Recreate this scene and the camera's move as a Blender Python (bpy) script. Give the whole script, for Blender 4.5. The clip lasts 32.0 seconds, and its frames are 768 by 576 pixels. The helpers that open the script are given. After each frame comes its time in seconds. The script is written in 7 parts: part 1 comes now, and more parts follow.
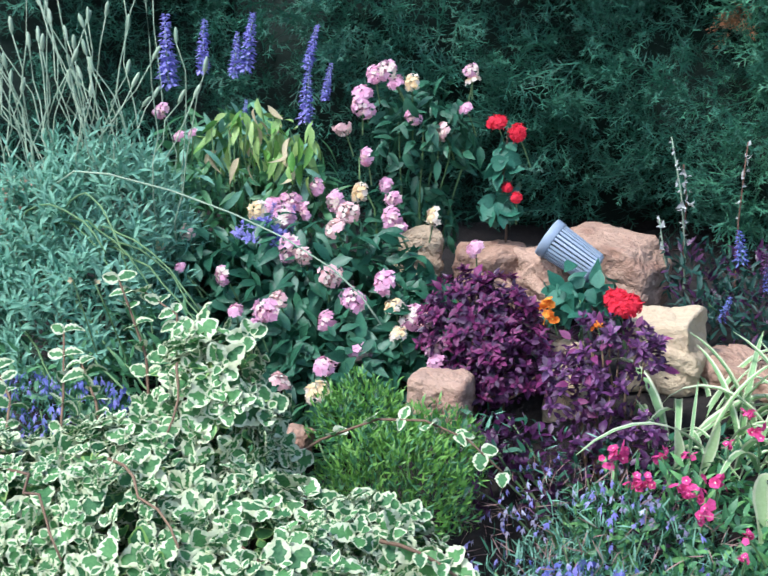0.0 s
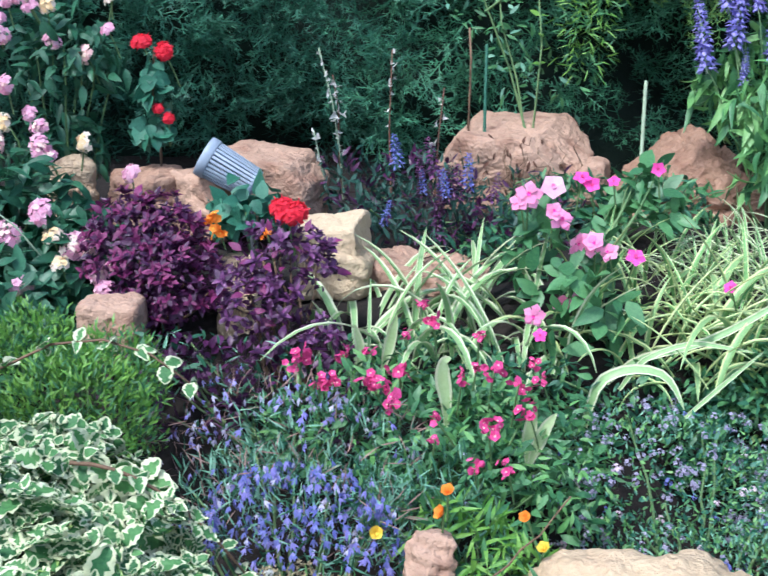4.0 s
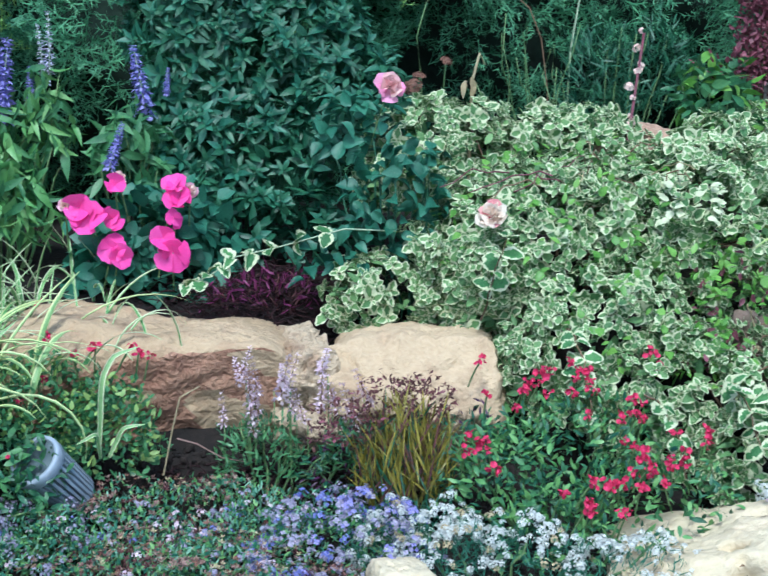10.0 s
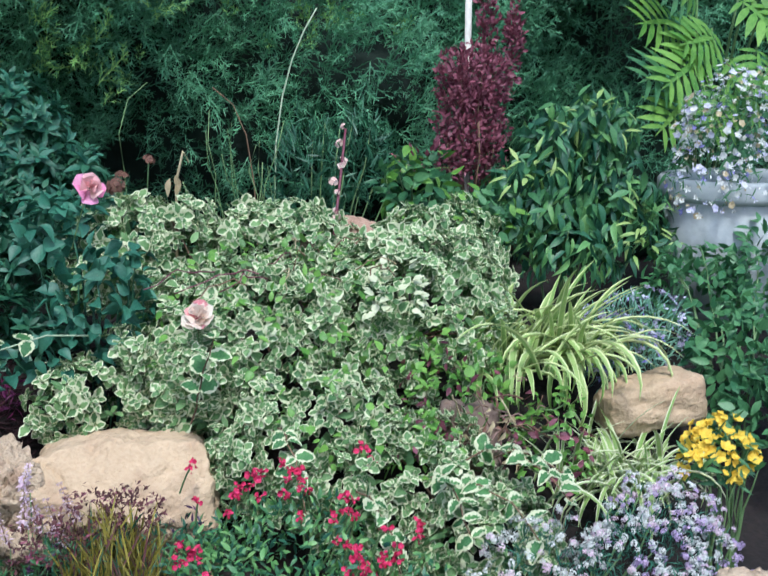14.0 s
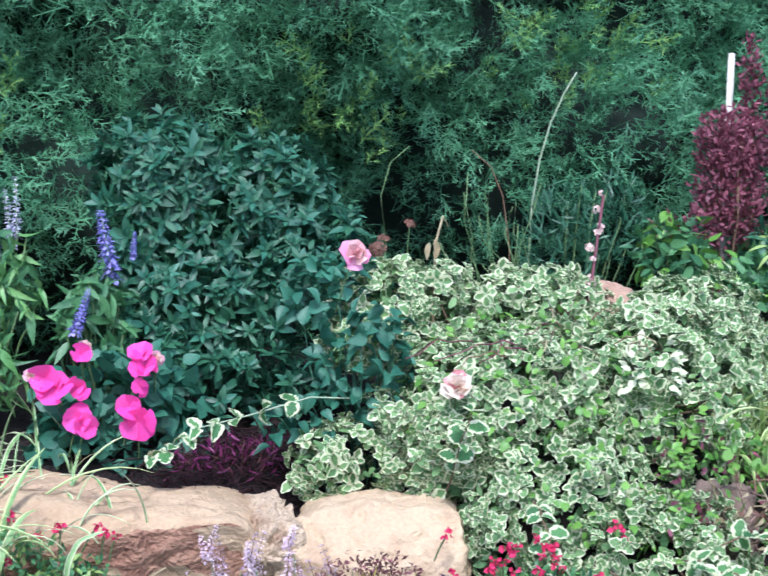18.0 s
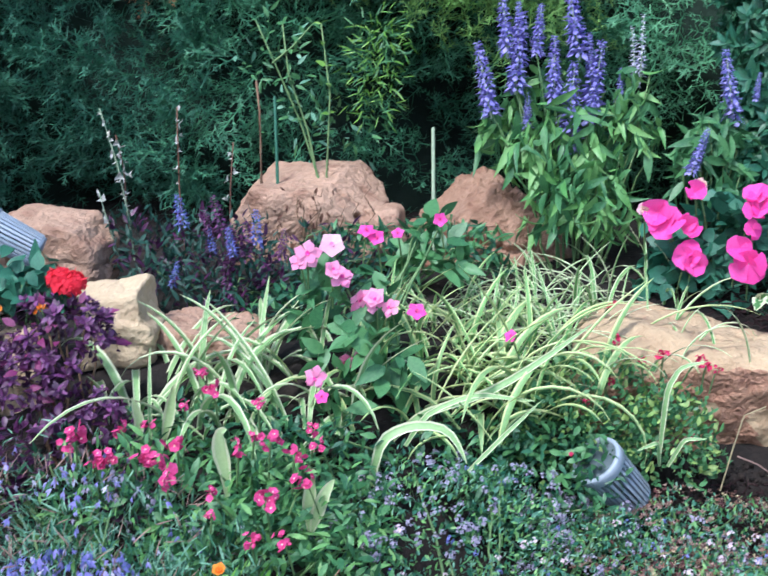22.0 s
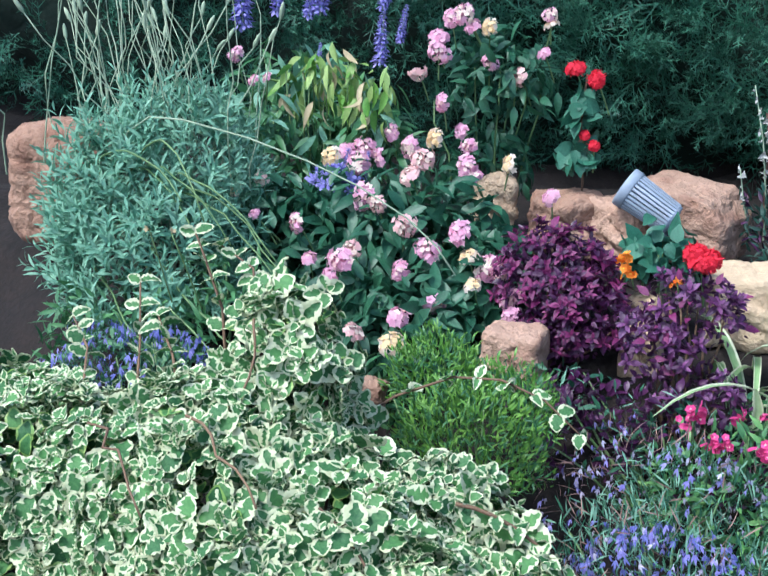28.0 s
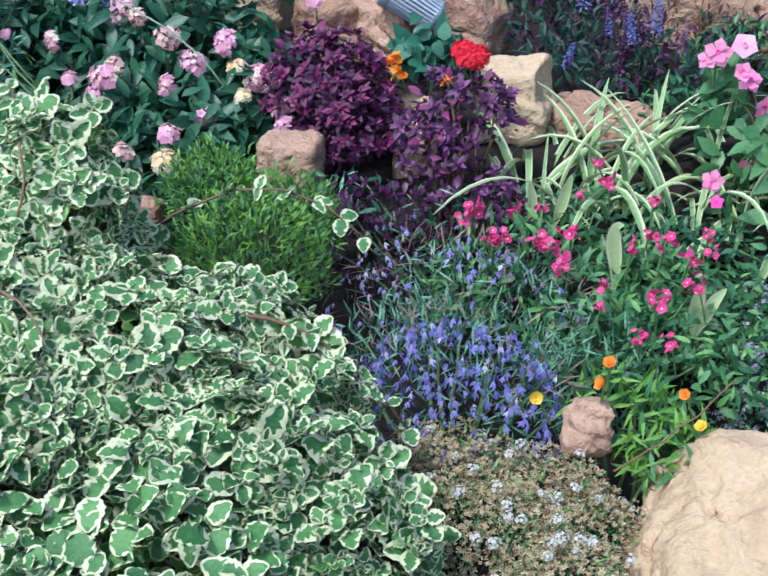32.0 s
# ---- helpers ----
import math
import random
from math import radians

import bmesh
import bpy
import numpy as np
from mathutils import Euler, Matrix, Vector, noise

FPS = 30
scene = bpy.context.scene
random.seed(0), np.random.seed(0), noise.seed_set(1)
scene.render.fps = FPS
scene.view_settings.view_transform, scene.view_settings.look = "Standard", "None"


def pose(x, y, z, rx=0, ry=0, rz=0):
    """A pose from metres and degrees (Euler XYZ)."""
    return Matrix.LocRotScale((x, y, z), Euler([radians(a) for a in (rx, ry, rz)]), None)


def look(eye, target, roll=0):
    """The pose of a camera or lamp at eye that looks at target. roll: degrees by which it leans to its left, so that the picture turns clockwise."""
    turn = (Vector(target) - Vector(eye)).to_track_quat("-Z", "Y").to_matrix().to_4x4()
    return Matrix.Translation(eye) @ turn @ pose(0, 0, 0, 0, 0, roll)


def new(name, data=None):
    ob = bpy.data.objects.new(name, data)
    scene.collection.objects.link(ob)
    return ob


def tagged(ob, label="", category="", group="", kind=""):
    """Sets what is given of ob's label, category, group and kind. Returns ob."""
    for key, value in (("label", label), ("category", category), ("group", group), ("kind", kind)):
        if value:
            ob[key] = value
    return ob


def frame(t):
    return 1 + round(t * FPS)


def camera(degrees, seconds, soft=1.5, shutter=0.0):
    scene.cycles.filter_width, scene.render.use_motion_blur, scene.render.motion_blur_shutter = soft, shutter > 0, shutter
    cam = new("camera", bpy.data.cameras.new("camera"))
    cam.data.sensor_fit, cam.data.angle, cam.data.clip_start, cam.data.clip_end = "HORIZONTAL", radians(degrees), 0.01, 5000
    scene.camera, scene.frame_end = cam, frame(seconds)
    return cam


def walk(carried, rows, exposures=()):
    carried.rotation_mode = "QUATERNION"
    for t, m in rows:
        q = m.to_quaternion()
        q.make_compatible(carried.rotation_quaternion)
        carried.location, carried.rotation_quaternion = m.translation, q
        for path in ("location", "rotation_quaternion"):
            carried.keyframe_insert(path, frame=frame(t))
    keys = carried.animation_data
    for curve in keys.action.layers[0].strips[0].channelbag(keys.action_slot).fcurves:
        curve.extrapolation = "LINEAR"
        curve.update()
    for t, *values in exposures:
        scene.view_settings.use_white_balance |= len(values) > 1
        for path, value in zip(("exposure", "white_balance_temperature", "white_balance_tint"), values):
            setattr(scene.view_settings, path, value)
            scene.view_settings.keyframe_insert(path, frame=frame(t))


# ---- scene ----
cam = camera(31.6, 32.0, soft=1.5, shutter=0.38)
PATH = [
    (0, (-0.0173, -0.0289, 1.4305), (-0.9075, 1.6920, 0.9343), 1.25),
    (0.5, (-0.0172, -0.0333, 1.4271), (-0.8555, 1.7173, 0.9444), 1.31),
    (1, (-0.0225, -0.0373, 1.4265), (-0.8147, 1.7350, 0.9459), 1.31),
    (1.5, (-0.0262, -0.0404, 1.4230), (-0.7645, 1.7391, 0.8860), 0.79),
    (2, (-0.0367, -0.0481, 1.4208), (-0.7161, 1.7499, 0.8681), 0.45),
    (2.5, (-0.0461, -0.0518, 1.4146), (-0.6632, 1.7664, 0.8549), 0.14),
    (4.5, (-0.0547, -0.0138, 1.3570), (-0.3706, 1.8844, 0.8120), 0.32),
    (5, (-0.0508, -0.0128, 1.3597), (-0.2874, 1.8990, 0.8223), 0.44),
    (5.5, (-0.0419, -0.0109, 1.3646), (-0.1961, 1.9123, 0.8378), 0.32),
    (6, (-0.0300, -0.0154, 1.3692), (-0.0740, 1.9151, 0.8487), 0.26),
    (6.5, (-0.0193, -0.0181, 1.3721), (0.0203, 1.9151, 0.8608), 0.06),
    (7, (-0.0061, -0.0085, 1.3683), (0.1177, 1.9218, 0.8597), 0.11),
    (7.5, (0.0067, 0.0016, 1.3568), (0.2177, 1.9254, 0.8526), 0.22),
    (8, (0.0220, 0.0083, 1.3539), (0.3340, 1.9167, 0.8431), 0.25),
    (8.5, (0.0297, 0.0135, 1.3565), (0.4422, 1.9050, 0.8547), 0.14),
    (9, (0.0362, 0.0188, 1.3539), (0.5065, 1.8983, 0.8576), 0.06),
    (9.5, (0.0462, 0.0204, 1.3532), (0.5859, 1.8801, 0.8529), -0.04),
    (10, (0.0576, 0.0220, 1.3498), (0.6756, 1.8608, 0.8633), -0.17),
    (10.5, (0.0656, 0.0261, 1.3524), (0.7527, 1.8382, 0.8583), -0.20),
    (11, (0.0744, 0.0273, 1.3531), (0.8397, 1.8043, 0.8465), -0.28),
    (11.5, (0.0846, 0.0290, 1.3550), (0.9075, 1.7759, 0.8343), -0.89),
    (12, (0.1003, 0.0285, 1.3524), (1.0130, 1.7301, 0.8312), -0.89),
    (12.5, (0.1007, 0.0307, 1.3499), (1.0488, 1.7191, 0.8495), -0.92),
    (13, (0.0988, 0.0299, 1.3541), (0.9934, 1.7520, 0.8704), -1.08),
    (13.5, (0.1064, 0.0246, 1.3574), (1.0509, 1.7352, 0.9311), -0.85),
    (15.5, (0.0774, 0.0440, 1.4559), (1.0910, 1.7380, 1.1349), 0.85),
    (16, (0.0716, 0.0419, 1.4670), (1.0594, 1.7509, 1.1449), 0.89),
    (16.5, (0.0602, 0.0384, 1.4743), (0.9631, 1.7947, 1.1577), 0.48),
    (17, (0.0565, 0.0364, 1.4711), (0.8672, 1.8337, 1.1356), 0.43),
    (17.5, (0.0539, 0.0347, 1.4695), (0.8210, 1.8485, 1.1204), 0.21),
    (18, (0.0502, 0.0347, 1.4712), (0.7354, 1.8800, 1.1170), 0.13),
    (18.5, (0.0443, 0.0357, 1.4717), (0.6501, 1.9081, 1.1152), 0.12),
    (19, (0.0507, 0.0339, 1.4533), (0.5554, 1.9316, 1.0738), -0.27),
    (19.5, (0.0743, 0.0373, 1.4212), (0.4006, 1.9741, 1.0438), -0.62),
    (20, (0.0690, 0.0324, 1.4145), (0.2569, 1.9871, 1.0354), -0.85),
    (20.5, (0.0615, 0.0351, 1.4125), (0.1565, 1.9943, 1.0217), -0.74),
    (21, (0.0575, 0.0309, 1.4094), (0.0878, 1.9844, 0.9817), -1.01),
    (21.5, (0.0525, 0.0211, 1.4085), (-0.0518, 1.9620, 0.9371), -0.93),
    (22, (0.0388, 0.0198, 1.4069), (-0.1464, 1.9424, 0.8878), -1.22),
    (22.5, (0.0200, 0.0108, 1.4028), (-0.2387, 1.9178, 0.8583), -0.92),
    (23, (-0.0036, 0.0047, 1.3990), (-0.4023, 1.8860, 0.8496), -1.05),
    (23.5, (-0.0175, -0.0017, 1.3985), (-0.5410, 1.8534, 0.8648), -1.12),
    (24, (-0.0351, -0.0111, 1.4036), (-0.6336, 1.8210, 0.8696), -0.58),
    (24.5, (-0.0541, -0.0209, 1.4087), (-0.7432, 1.7795, 0.8764), -0.37),
    (25, (-0.0637, -0.0317, 1.4086), (-0.8266, 1.7359, 0.8668), -0.20),
    (25.5, (-0.0582, -0.0433, 1.3997), (-0.9028, 1.6865, 0.8571), 0.14),
    (26, (-0.0475, -0.0419, 1.3961), (-0.9564, 1.6640, 0.8828), 0.94),
    (26.5, (-0.0405, -0.0327, 1.4016), (-1.0193, 1.6445, 0.9233), 2.06),
    (28.5, (-0.0456, -0.0166, 1.4713), (-0.9748, 1.6243, 0.8050), 1.16),
    (29, (-0.0508, -0.0170, 1.4675), (-0.9094, 1.6432, 0.7559), 0.53),
    (29.5, (-0.0584, -0.0149, 1.4656), (-0.8491, 1.6653, 0.7226), 0.35),
    (30, (-0.0615, -0.0125, 1.4637), (-0.7996, 1.6814, 0.6982), 0.64),
    (30.5, (-0.0673, -0.0162, 1.4582), (-0.7737, 1.6729, 0.6534), 1.09),
    (31, (-0.0690, -0.0191, 1.4553), (-0.7625, 1.6596, 0.6181), 1.00),
    (31.5, (-0.0670, -0.0169, 1.4544), (-0.7196, 1.6662, 0.5934), 0.87),
    (32, (-0.0633, -0.0116, 1.4502), (-0.6639, 1.6959, 0.5996), 1.01),
]
walk(cam, [(t, look(eye, target, roll)) for t, eye, target, roll in PATH], [(t, e, 5600 - 480 * max(0, 1 - abs(t - 9.8) / 3.6) - 200 * max(0, 1 - abs(t - 18.0) / 4.0), 6.0 - 10.0 * max(0, 1 - abs(t - 9.8) / 3.6) + 9.0 * max(0, 1 - abs(t - 18.0) / 4.0)) for t, e in ((0.0, 1.08), (2.0, 1.08), (5.0, 1.04), (7.0, 0.92), (8.0, 0.82), (9.0, 0.74), (11.0, 0.64), (12.0, 0.46), (13.0, 0.44), (13.5, 0.52), (15.5, 0.90), (17.0, 1.04), (20.0, 0.99), (23.0, 1.04), (26.0, 1.03), (30.0, 0.97), (32.0, 0.80))])

# ---- light: soft daylight from a bright hazy sky ----
world = bpy.data.worlds.new("sky")
scene.world = world
world.use_nodes = True
wn = world.node_tree.nodes
sky = wn.new("ShaderNodeTexSky")
sky.sky_type = "NISHITA"
sky.sun_disc = False
sky.sun_elevation, sky.sun_rotation = radians(52), radians(200)
sky.air_density, sky.dust_density = 1.0, 2.5
wn["Background"].inputs["Strength"].default_value = 0.15
world.node_tree.links.new(sky.outputs["Color"], wn["Background"].inputs["Color"])
sun = new("sun", bpy.data.lights.new("sun", "SUN"))
sun.data.energy, sun.data.angle, sun.data.color = 1.9, radians(9), (1.0, 0.95, 0.87)
sun.matrix_world = look((-1.0, -0.6, 5.4), (0.2, 1.8, 0.8))

# ---- materials ----


def material(name, a, b, rough=0.55, bump=0.2, fine=220.0, coarse=14.0, through_light=0.0, spec=0.4, metal=0.0, dirt=0.0, dirt_colour=(0.1, 0.07, 0.04), spread=0.5, relief=0.004):
    """Two colours mixed by piece, by grain and by large stains; leaves also let some light through."""
    m = bpy.data.materials.new(name)
    m.use_nodes = True
    nt = m.node_tree
    n, l = nt.nodes, nt.links
    p = n["Principled BSDF"]
    p.inputs["Roughness"].default_value = rough
    p.inputs["Specular IOR Level"].default_value = spec
    p.inputs["Metallic"].default_value = metal
    info, geo, co = n.new("ShaderNodeObjectInfo"), n.new("ShaderNodeNewGeometry"), n.new("ShaderNodeTexCoord")

    def calc(op, x, y):
        k = n.new("ShaderNodeMath")
        k.operation = op
        for i, v in enumerate((x, y)):
            if isinstance(v, (int, float)):
                k.inputs[i].default_value = v
            else:
                l.new(v, k.inputs[i])
        return k.outputs[0]

    def noise_at(scale, detail):
        k = n.new("ShaderNodeTexNoise")
        k.inputs["Scale"].default_value, k.inputs["Detail"].default_value = scale, detail
        l.new(co.outputs["Object"], k.inputs["Vector"])
        return k.outputs["Fac"]

    grain, stain = noise_at(fine, 4), noise_at(coarse, 3)
    each = calc("FRACT", calc("ADD", info.outputs["Random"], geo.outputs["Random Per Island"]), 0)
    f = calc("ADD", calc("MULTIPLY", each, 0.6), calc("MULTIPLY", calc("SUBTRACT", grain, 0.5), 0.9))
    f = calc("ADD", f, calc("SUBTRACT", stain, 0.35))
    k = n.new("ShaderNodeMix")
    k.data_type, k.clamp_factor = "RGBA", True
    l.new(f, k.inputs[0])
    k.inputs[6].default_value, k.inputs[7].default_value = (*a, 1), (*b, 1)
    colour = k.outputs[2]
    if dirt:
        d = n.new("ShaderNodeMix")
        d.data_type = "RGBA"
        ramp = n.new("ShaderNodeMapRange")
        ramp.inputs["From Min"].default_value, ramp.inputs["From Max"].default_value = spread, spread + 0.2
        ramp.inputs["To Max"].default_value = dirt
        l.new(noise_at(coarse * 2.3, 6), ramp.inputs["Value"])
        l.new(ramp.outputs["Result"], d.inputs[0])
        l.new(colour, d.inputs[6])
        d.inputs[7].default_value = (*dirt_colour, 1)
        colour = d.outputs[2]
    l.new(colour, p.inputs["Base Color"])
    bn = n.new("ShaderNodeBump")
    bn.inputs["Strength"].default_value, bn.inputs["Distance"].default_value = bump, relief
    l.new(calc("ADD", grain, calc("MULTIPLY", stain, 2.0)) if dirt else grain, bn.inputs["Height"])
    l.new(bn.outputs["Normal"], p.inputs["Normal"])
    if through_light:
        tr, mx = n.new("ShaderNodeBsdfTranslucent"), n.new("ShaderNodeMixShader")
        mx.inputs[0].default_value = through_light
        l.new(colour, tr.inputs["Color"])
        l.new(p.outputs[0], mx.inputs[1])
        l.new(tr.outputs[0], mx.inputs[2])
        l.new(mx.outputs[0], n["Material Output"].inputs["Surface"])
    return m


def leaf_mat(name, a, b, rough=0.42, glow=0.22, spec=0.5):
    return material(name, a, b, rough, 0.25, 260, 9, glow, spec)


SOIL = material("soil", (0.006, 0.005, 0.005), (0.028, 0.019, 0.016), 0.95, 1.0, 90, 12)
MULCH = material("mulch", (0.008, 0.003, 0.004), (0.038, 0.011, 0.014), 0.9, 0.6, 120, 20)
ROCK = material("sandstone", (0.36, 0.25, 0.16), (0.56, 0.44, 0.31), 0.92, 1.0, 150, 9, dirt=0.75, dirt_colour=(0.26, 0.15, 0.09), relief=0.010)
ROCK_PINK = material("pink_sandstone", (0.30, 0.175, 0.12), (0.48, 0.32, 0.235), 0.92, 1.0, 150, 9, dirt=0.75, dirt_colour=(0.19, 0.09, 0.06), relief=0.006)
ROCK_PALE = material("pale_limestone", (0.54, 0.44, 0.29), (0.70, 0.60, 0.44), 0.92, 0.9, 130, 8, dirt=0.4, dirt_colour=(0.34, 0.22, 0.13), relief=0.004)
# brown stain inside the pits, darkened to stand in for shade in the hollows
PIT = material("pit_stain_shade", (0.10, 0.06, 0.04), (0.26, 0.17, 0.11), 0.95, 1.0, 90, 20)
ROCK_CREAM = material("cream_sandstone", (0.42, 0.30, 0.185), (0.60, 0.465, 0.315), 0.92, 0.9, 150, 7, dirt=0.45, dirt_colour=(0.30, 0.175, 0.105), relief=0.005)
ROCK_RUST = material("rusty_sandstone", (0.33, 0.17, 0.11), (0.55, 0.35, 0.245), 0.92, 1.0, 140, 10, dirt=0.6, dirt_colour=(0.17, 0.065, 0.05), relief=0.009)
STONE_GREY = material("mossy_stone", (0.14, 0.095, 0.075), (0.29, 0.21, 0.165), 0.95, 1.0, 90, 12, dirt=0.6, dirt_colour=(0.07, 0.08, 0.05))
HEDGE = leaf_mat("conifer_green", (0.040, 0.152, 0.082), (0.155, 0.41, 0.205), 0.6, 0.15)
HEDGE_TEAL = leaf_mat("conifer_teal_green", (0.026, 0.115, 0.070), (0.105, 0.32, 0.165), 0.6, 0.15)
# dark sage leaf: naturally dark, its green lowered further to paint in shadow
SHADE_LEAF = leaf_mat("leaf_shaded_green", (0.008, 0.042, 0.032), (0.034, 0.105, 0.075), 0.5)
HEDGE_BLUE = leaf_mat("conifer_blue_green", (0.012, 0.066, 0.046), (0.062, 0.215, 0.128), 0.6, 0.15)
HEDGE_YOUNG = leaf_mat("conifer_young", (0.11, 0.28, 0.06), (0.30, 0.50, 0.15), 0.6, 0.2)
WITHERED = leaf_mat("conifer_withered", (0.30, 0.12, 0.05), (0.50, 0.26, 0.14), 0.8, 0.1)
# hedge interior: near-black colour stands in for shade between the sprays
HEDGE_SHADE = material("hedge_shade", (0.006, 0.014, 0.010), (0.012, 0.028, 0.018), 0.95, 0.8, 60, 10)
GREEN = leaf_mat("leaf_green", (0.032, 0.125, 0.055), (0.125, 0.3, 0.11))
GREEN_DARK = leaf_mat("leaf_dark_green", (0.013, 0.068, 0.04), (0.058, 0.185, 0.095), 0.4)
GREEN_BLUE = leaf_mat("leaf_blue_green", (0.02, 0.1, 0.064), (0.065, 0.225, 0.14), 0.45)
GREEN_LIME = leaf_mat("leaf_lime", (0.075, 0.22, 0.03), (0.23, 0.43, 0.08))
GREEN_YELLOW = leaf_mat("leaf_yellow_green", (0.19, 0.34, 0.08), (0.4, 0.52, 0.18))
GREY_GREEN = leaf_mat("leaf_grey_green", (0.10, 0.27, 0.18), (0.30, 0.51, 0.37), 0.8)
STRIPE_GREEN = leaf_mat("blade_green", (0.1, 0.28, 0.08), (0.24, 0.44, 0.15))
PALE_BLADE = leaf_mat("blade_pale", (0.36, 0.50, 0.22), (0.55, 0.68, 0.38))
BLADE_SOFT = leaf_mat("blade_soft_green", (0.17, 0.33, 0.12), (0.33, 0.50, 0.22))
LIME_CREAM = leaf_mat("blade_lime_edge", (0.52, 0.60, 0.24), (0.70, 0.75, 0.40))
VAR_LIGHT = leaf_mat("variegated_leaf_pale_centre", (0.060, 0.155, 0.050), (0.235, 0.395, 0.15), 0.6)
CREAM = leaf_mat("leaf_cream_edge", (0.52, 0.56, 0.34), (0.74, 0.76, 0.54), 0.6)
VAR_GREEN = leaf_mat("variegated_leaf_centre", (0.022, 0.105, 0.034), (0.135, 0.325, 0.1), 0.6)
PURPLE = leaf_mat("leaf_purple", (0.020, 0.004, 0.028), (0.090, 0.015, 0.078), 0.4, 0.15)
PURPLE_LIGHT = leaf_mat("leaf_light_purple", (0.055, 0.014, 0.080), (0.25, 0.075, 0.22), 0.35, 0.15)
WINE = leaf_mat("leaf_wine", (0.09, 0.01, 0.06), (0.26, 0.035, 0.15))
MAROON = leaf_mat("leaf_maroon", (0.10, 0.026, 0.045), (0.34, 0.10, 0.145), 0.5)
STEM = leaf_mat("stem_green", (0.07, 0.15, 0.05), (0.18, 0.27, 0.11), 0.6, 0.0)
STEM_PALE = leaf_mat("stem_pale", (0.22, 0.30, 0.20), (0.40, 0.47, 0.33), 0.7, 0.0)
TWIG = leaf_mat("twig_brown", (0.10, 0.055, 0.035), (0.24, 0.15, 0.09), 0.8, 0.0)
OLIVE = leaf_mat("leaf_olive", (0.15, 0.13, 0.02), (0.42, 0.36, 0.06))
DRY = leaf_mat("dry_straw", (0.34, 0.27, 0.15), (0.6, 0.51, 0.33), 0.85, 0.2)
PALE_DRY = leaf_mat("dry_pale_grey", (0.34, 0.34, 0.33), (0.60, 0.60, 0.57), 0.85, 0.15)
DRY_BROWN = leaf_mat("dry_brown", (0.10, 0.045, 0.035), (0.26, 0.13, 0.09), 0.85, 0.1)
PINK = leaf_mat("petal_pink", (0.74, 0.33, 0.51), (0.92, 0.61, 0.73), 0.7, 0.3)
PINK_PALE = leaf_mat("petal_pale_pink", (0.82, 0.46, 0.5), (0.9, 0.66, 0.6), 0.7, 0.3)
LANT_YOLK = leaf_mat("petal_butter_yellow", (0.80, 0.56, 0.28), (0.90, 0.74, 0.46), 0.7, 0.3)
ROSE_PINK = leaf_mat("petal_hot_pink", (0.92, 0.05, 0.40), (0.95, 0.14, 0.56), 0.7, 0.35)
IMP_PINK = leaf_mat("petal_clear_pink", (0.88, 0.24, 0.50), (0.95, 0.48, 0.70), 0.7, 0.35)
SCARLET = leaf_mat("petal_scarlet", (0.62, 0.008, 0.035), (0.88, 0.035, 0.075), 0.7, 0.3)
ROSE_PALE = leaf_mat("petal_rose_cream", (0.85, 0.50, 0.50), (0.93, 0.82, 0.72), 0.7, 0.3)
ROSE_RIM = leaf_mat("petal_crimson_rim", (0.70, 0.10, 0.20), (0.90, 0.55, 0.52), 0.7, 0.3)
ROSE_CREAM = leaf_mat("petal_cream", (0.86, 0.70, 0.60), (0.95, 0.88, 0.77), 0.7, 0.42)
MAGENTA = leaf_mat("petal_magenta", (0.60, 0.03, 0.18), (0.86, 0.12, 0.38), 0.7, 0.3)
RED = leaf_mat("petal_red", (0.50, 0.012, 0.07), (0.80, 0.055, 0.19), 0.7, 0.3)
ORANGE = leaf_mat("petal_orange", (0.85, 0.22, 0.02), (0.95, 0.42, 0.05), 0.7, 0.3)
YELLOW = leaf_mat("petal_yellow", (0.85, 0.58, 0.04), (0.92, 0.72, 0.12), 0.7, 0.3)
VIOLET = leaf_mat("petal_violet", (0.19, 0.17, 0.54), (0.44, 0.40, 0.80), 0.7, 0.3)
BLUE = leaf_mat("petal_blue", (0.10, 0.11, 0.42), (0.27, 0.29, 0.66), 0.7, 0.3)
LILAC = leaf_mat("petal_lilac", (0.66, 0.46, 0.6), (0.86, 0.74, 0.78), 0.7, 0.3)
LILAC_PALE = leaf_mat("petal_pale_lilac", (0.46, 0.44, 0.68), (0.78, 0.76, 0.86), 0.7, 0.3)
LILAC_DULL = leaf_mat("petal_faded_lilac", (0.24, 0.21, 0.34), (0.50, 0.46, 0.60), 0.7, 0.3)
LILAC_DEEP = leaf_mat("petal_purple", (0.42, 0.29, 0.54), (0.66, 0.54, 0.74), 0.7, 0.3)
SEED_BROWN = leaf_mat("seed_brown", (0.05, 0.018, 0.02), (0.16, 0.06, 0.06), 0.85, 0.1)
FADED_PINK = leaf_mat("faded_pink_brown", (0.20, 0.11, 0.10), (0.42, 0.28, 0.24), 0.85, 0.2)
WHITE = leaf_mat("petal_white", (0.56, 0.58, 0.56), (0.8, 0.8, 0.77), 0.7, 0.3)
LAMP_GREY = material("lamp_paint", (0.25, 0.30, 0.38), (0.40, 0.45, 0.54), 0.5, 0.15, 90, 10, dirt=0.4, dirt_colour=(0.2, 0.22, 0.22))
LAMP_DARK = material("lamp_inside", (0.03, 0.035, 0.04), (0.07, 0.08, 0.09), 0.6, 0.2)
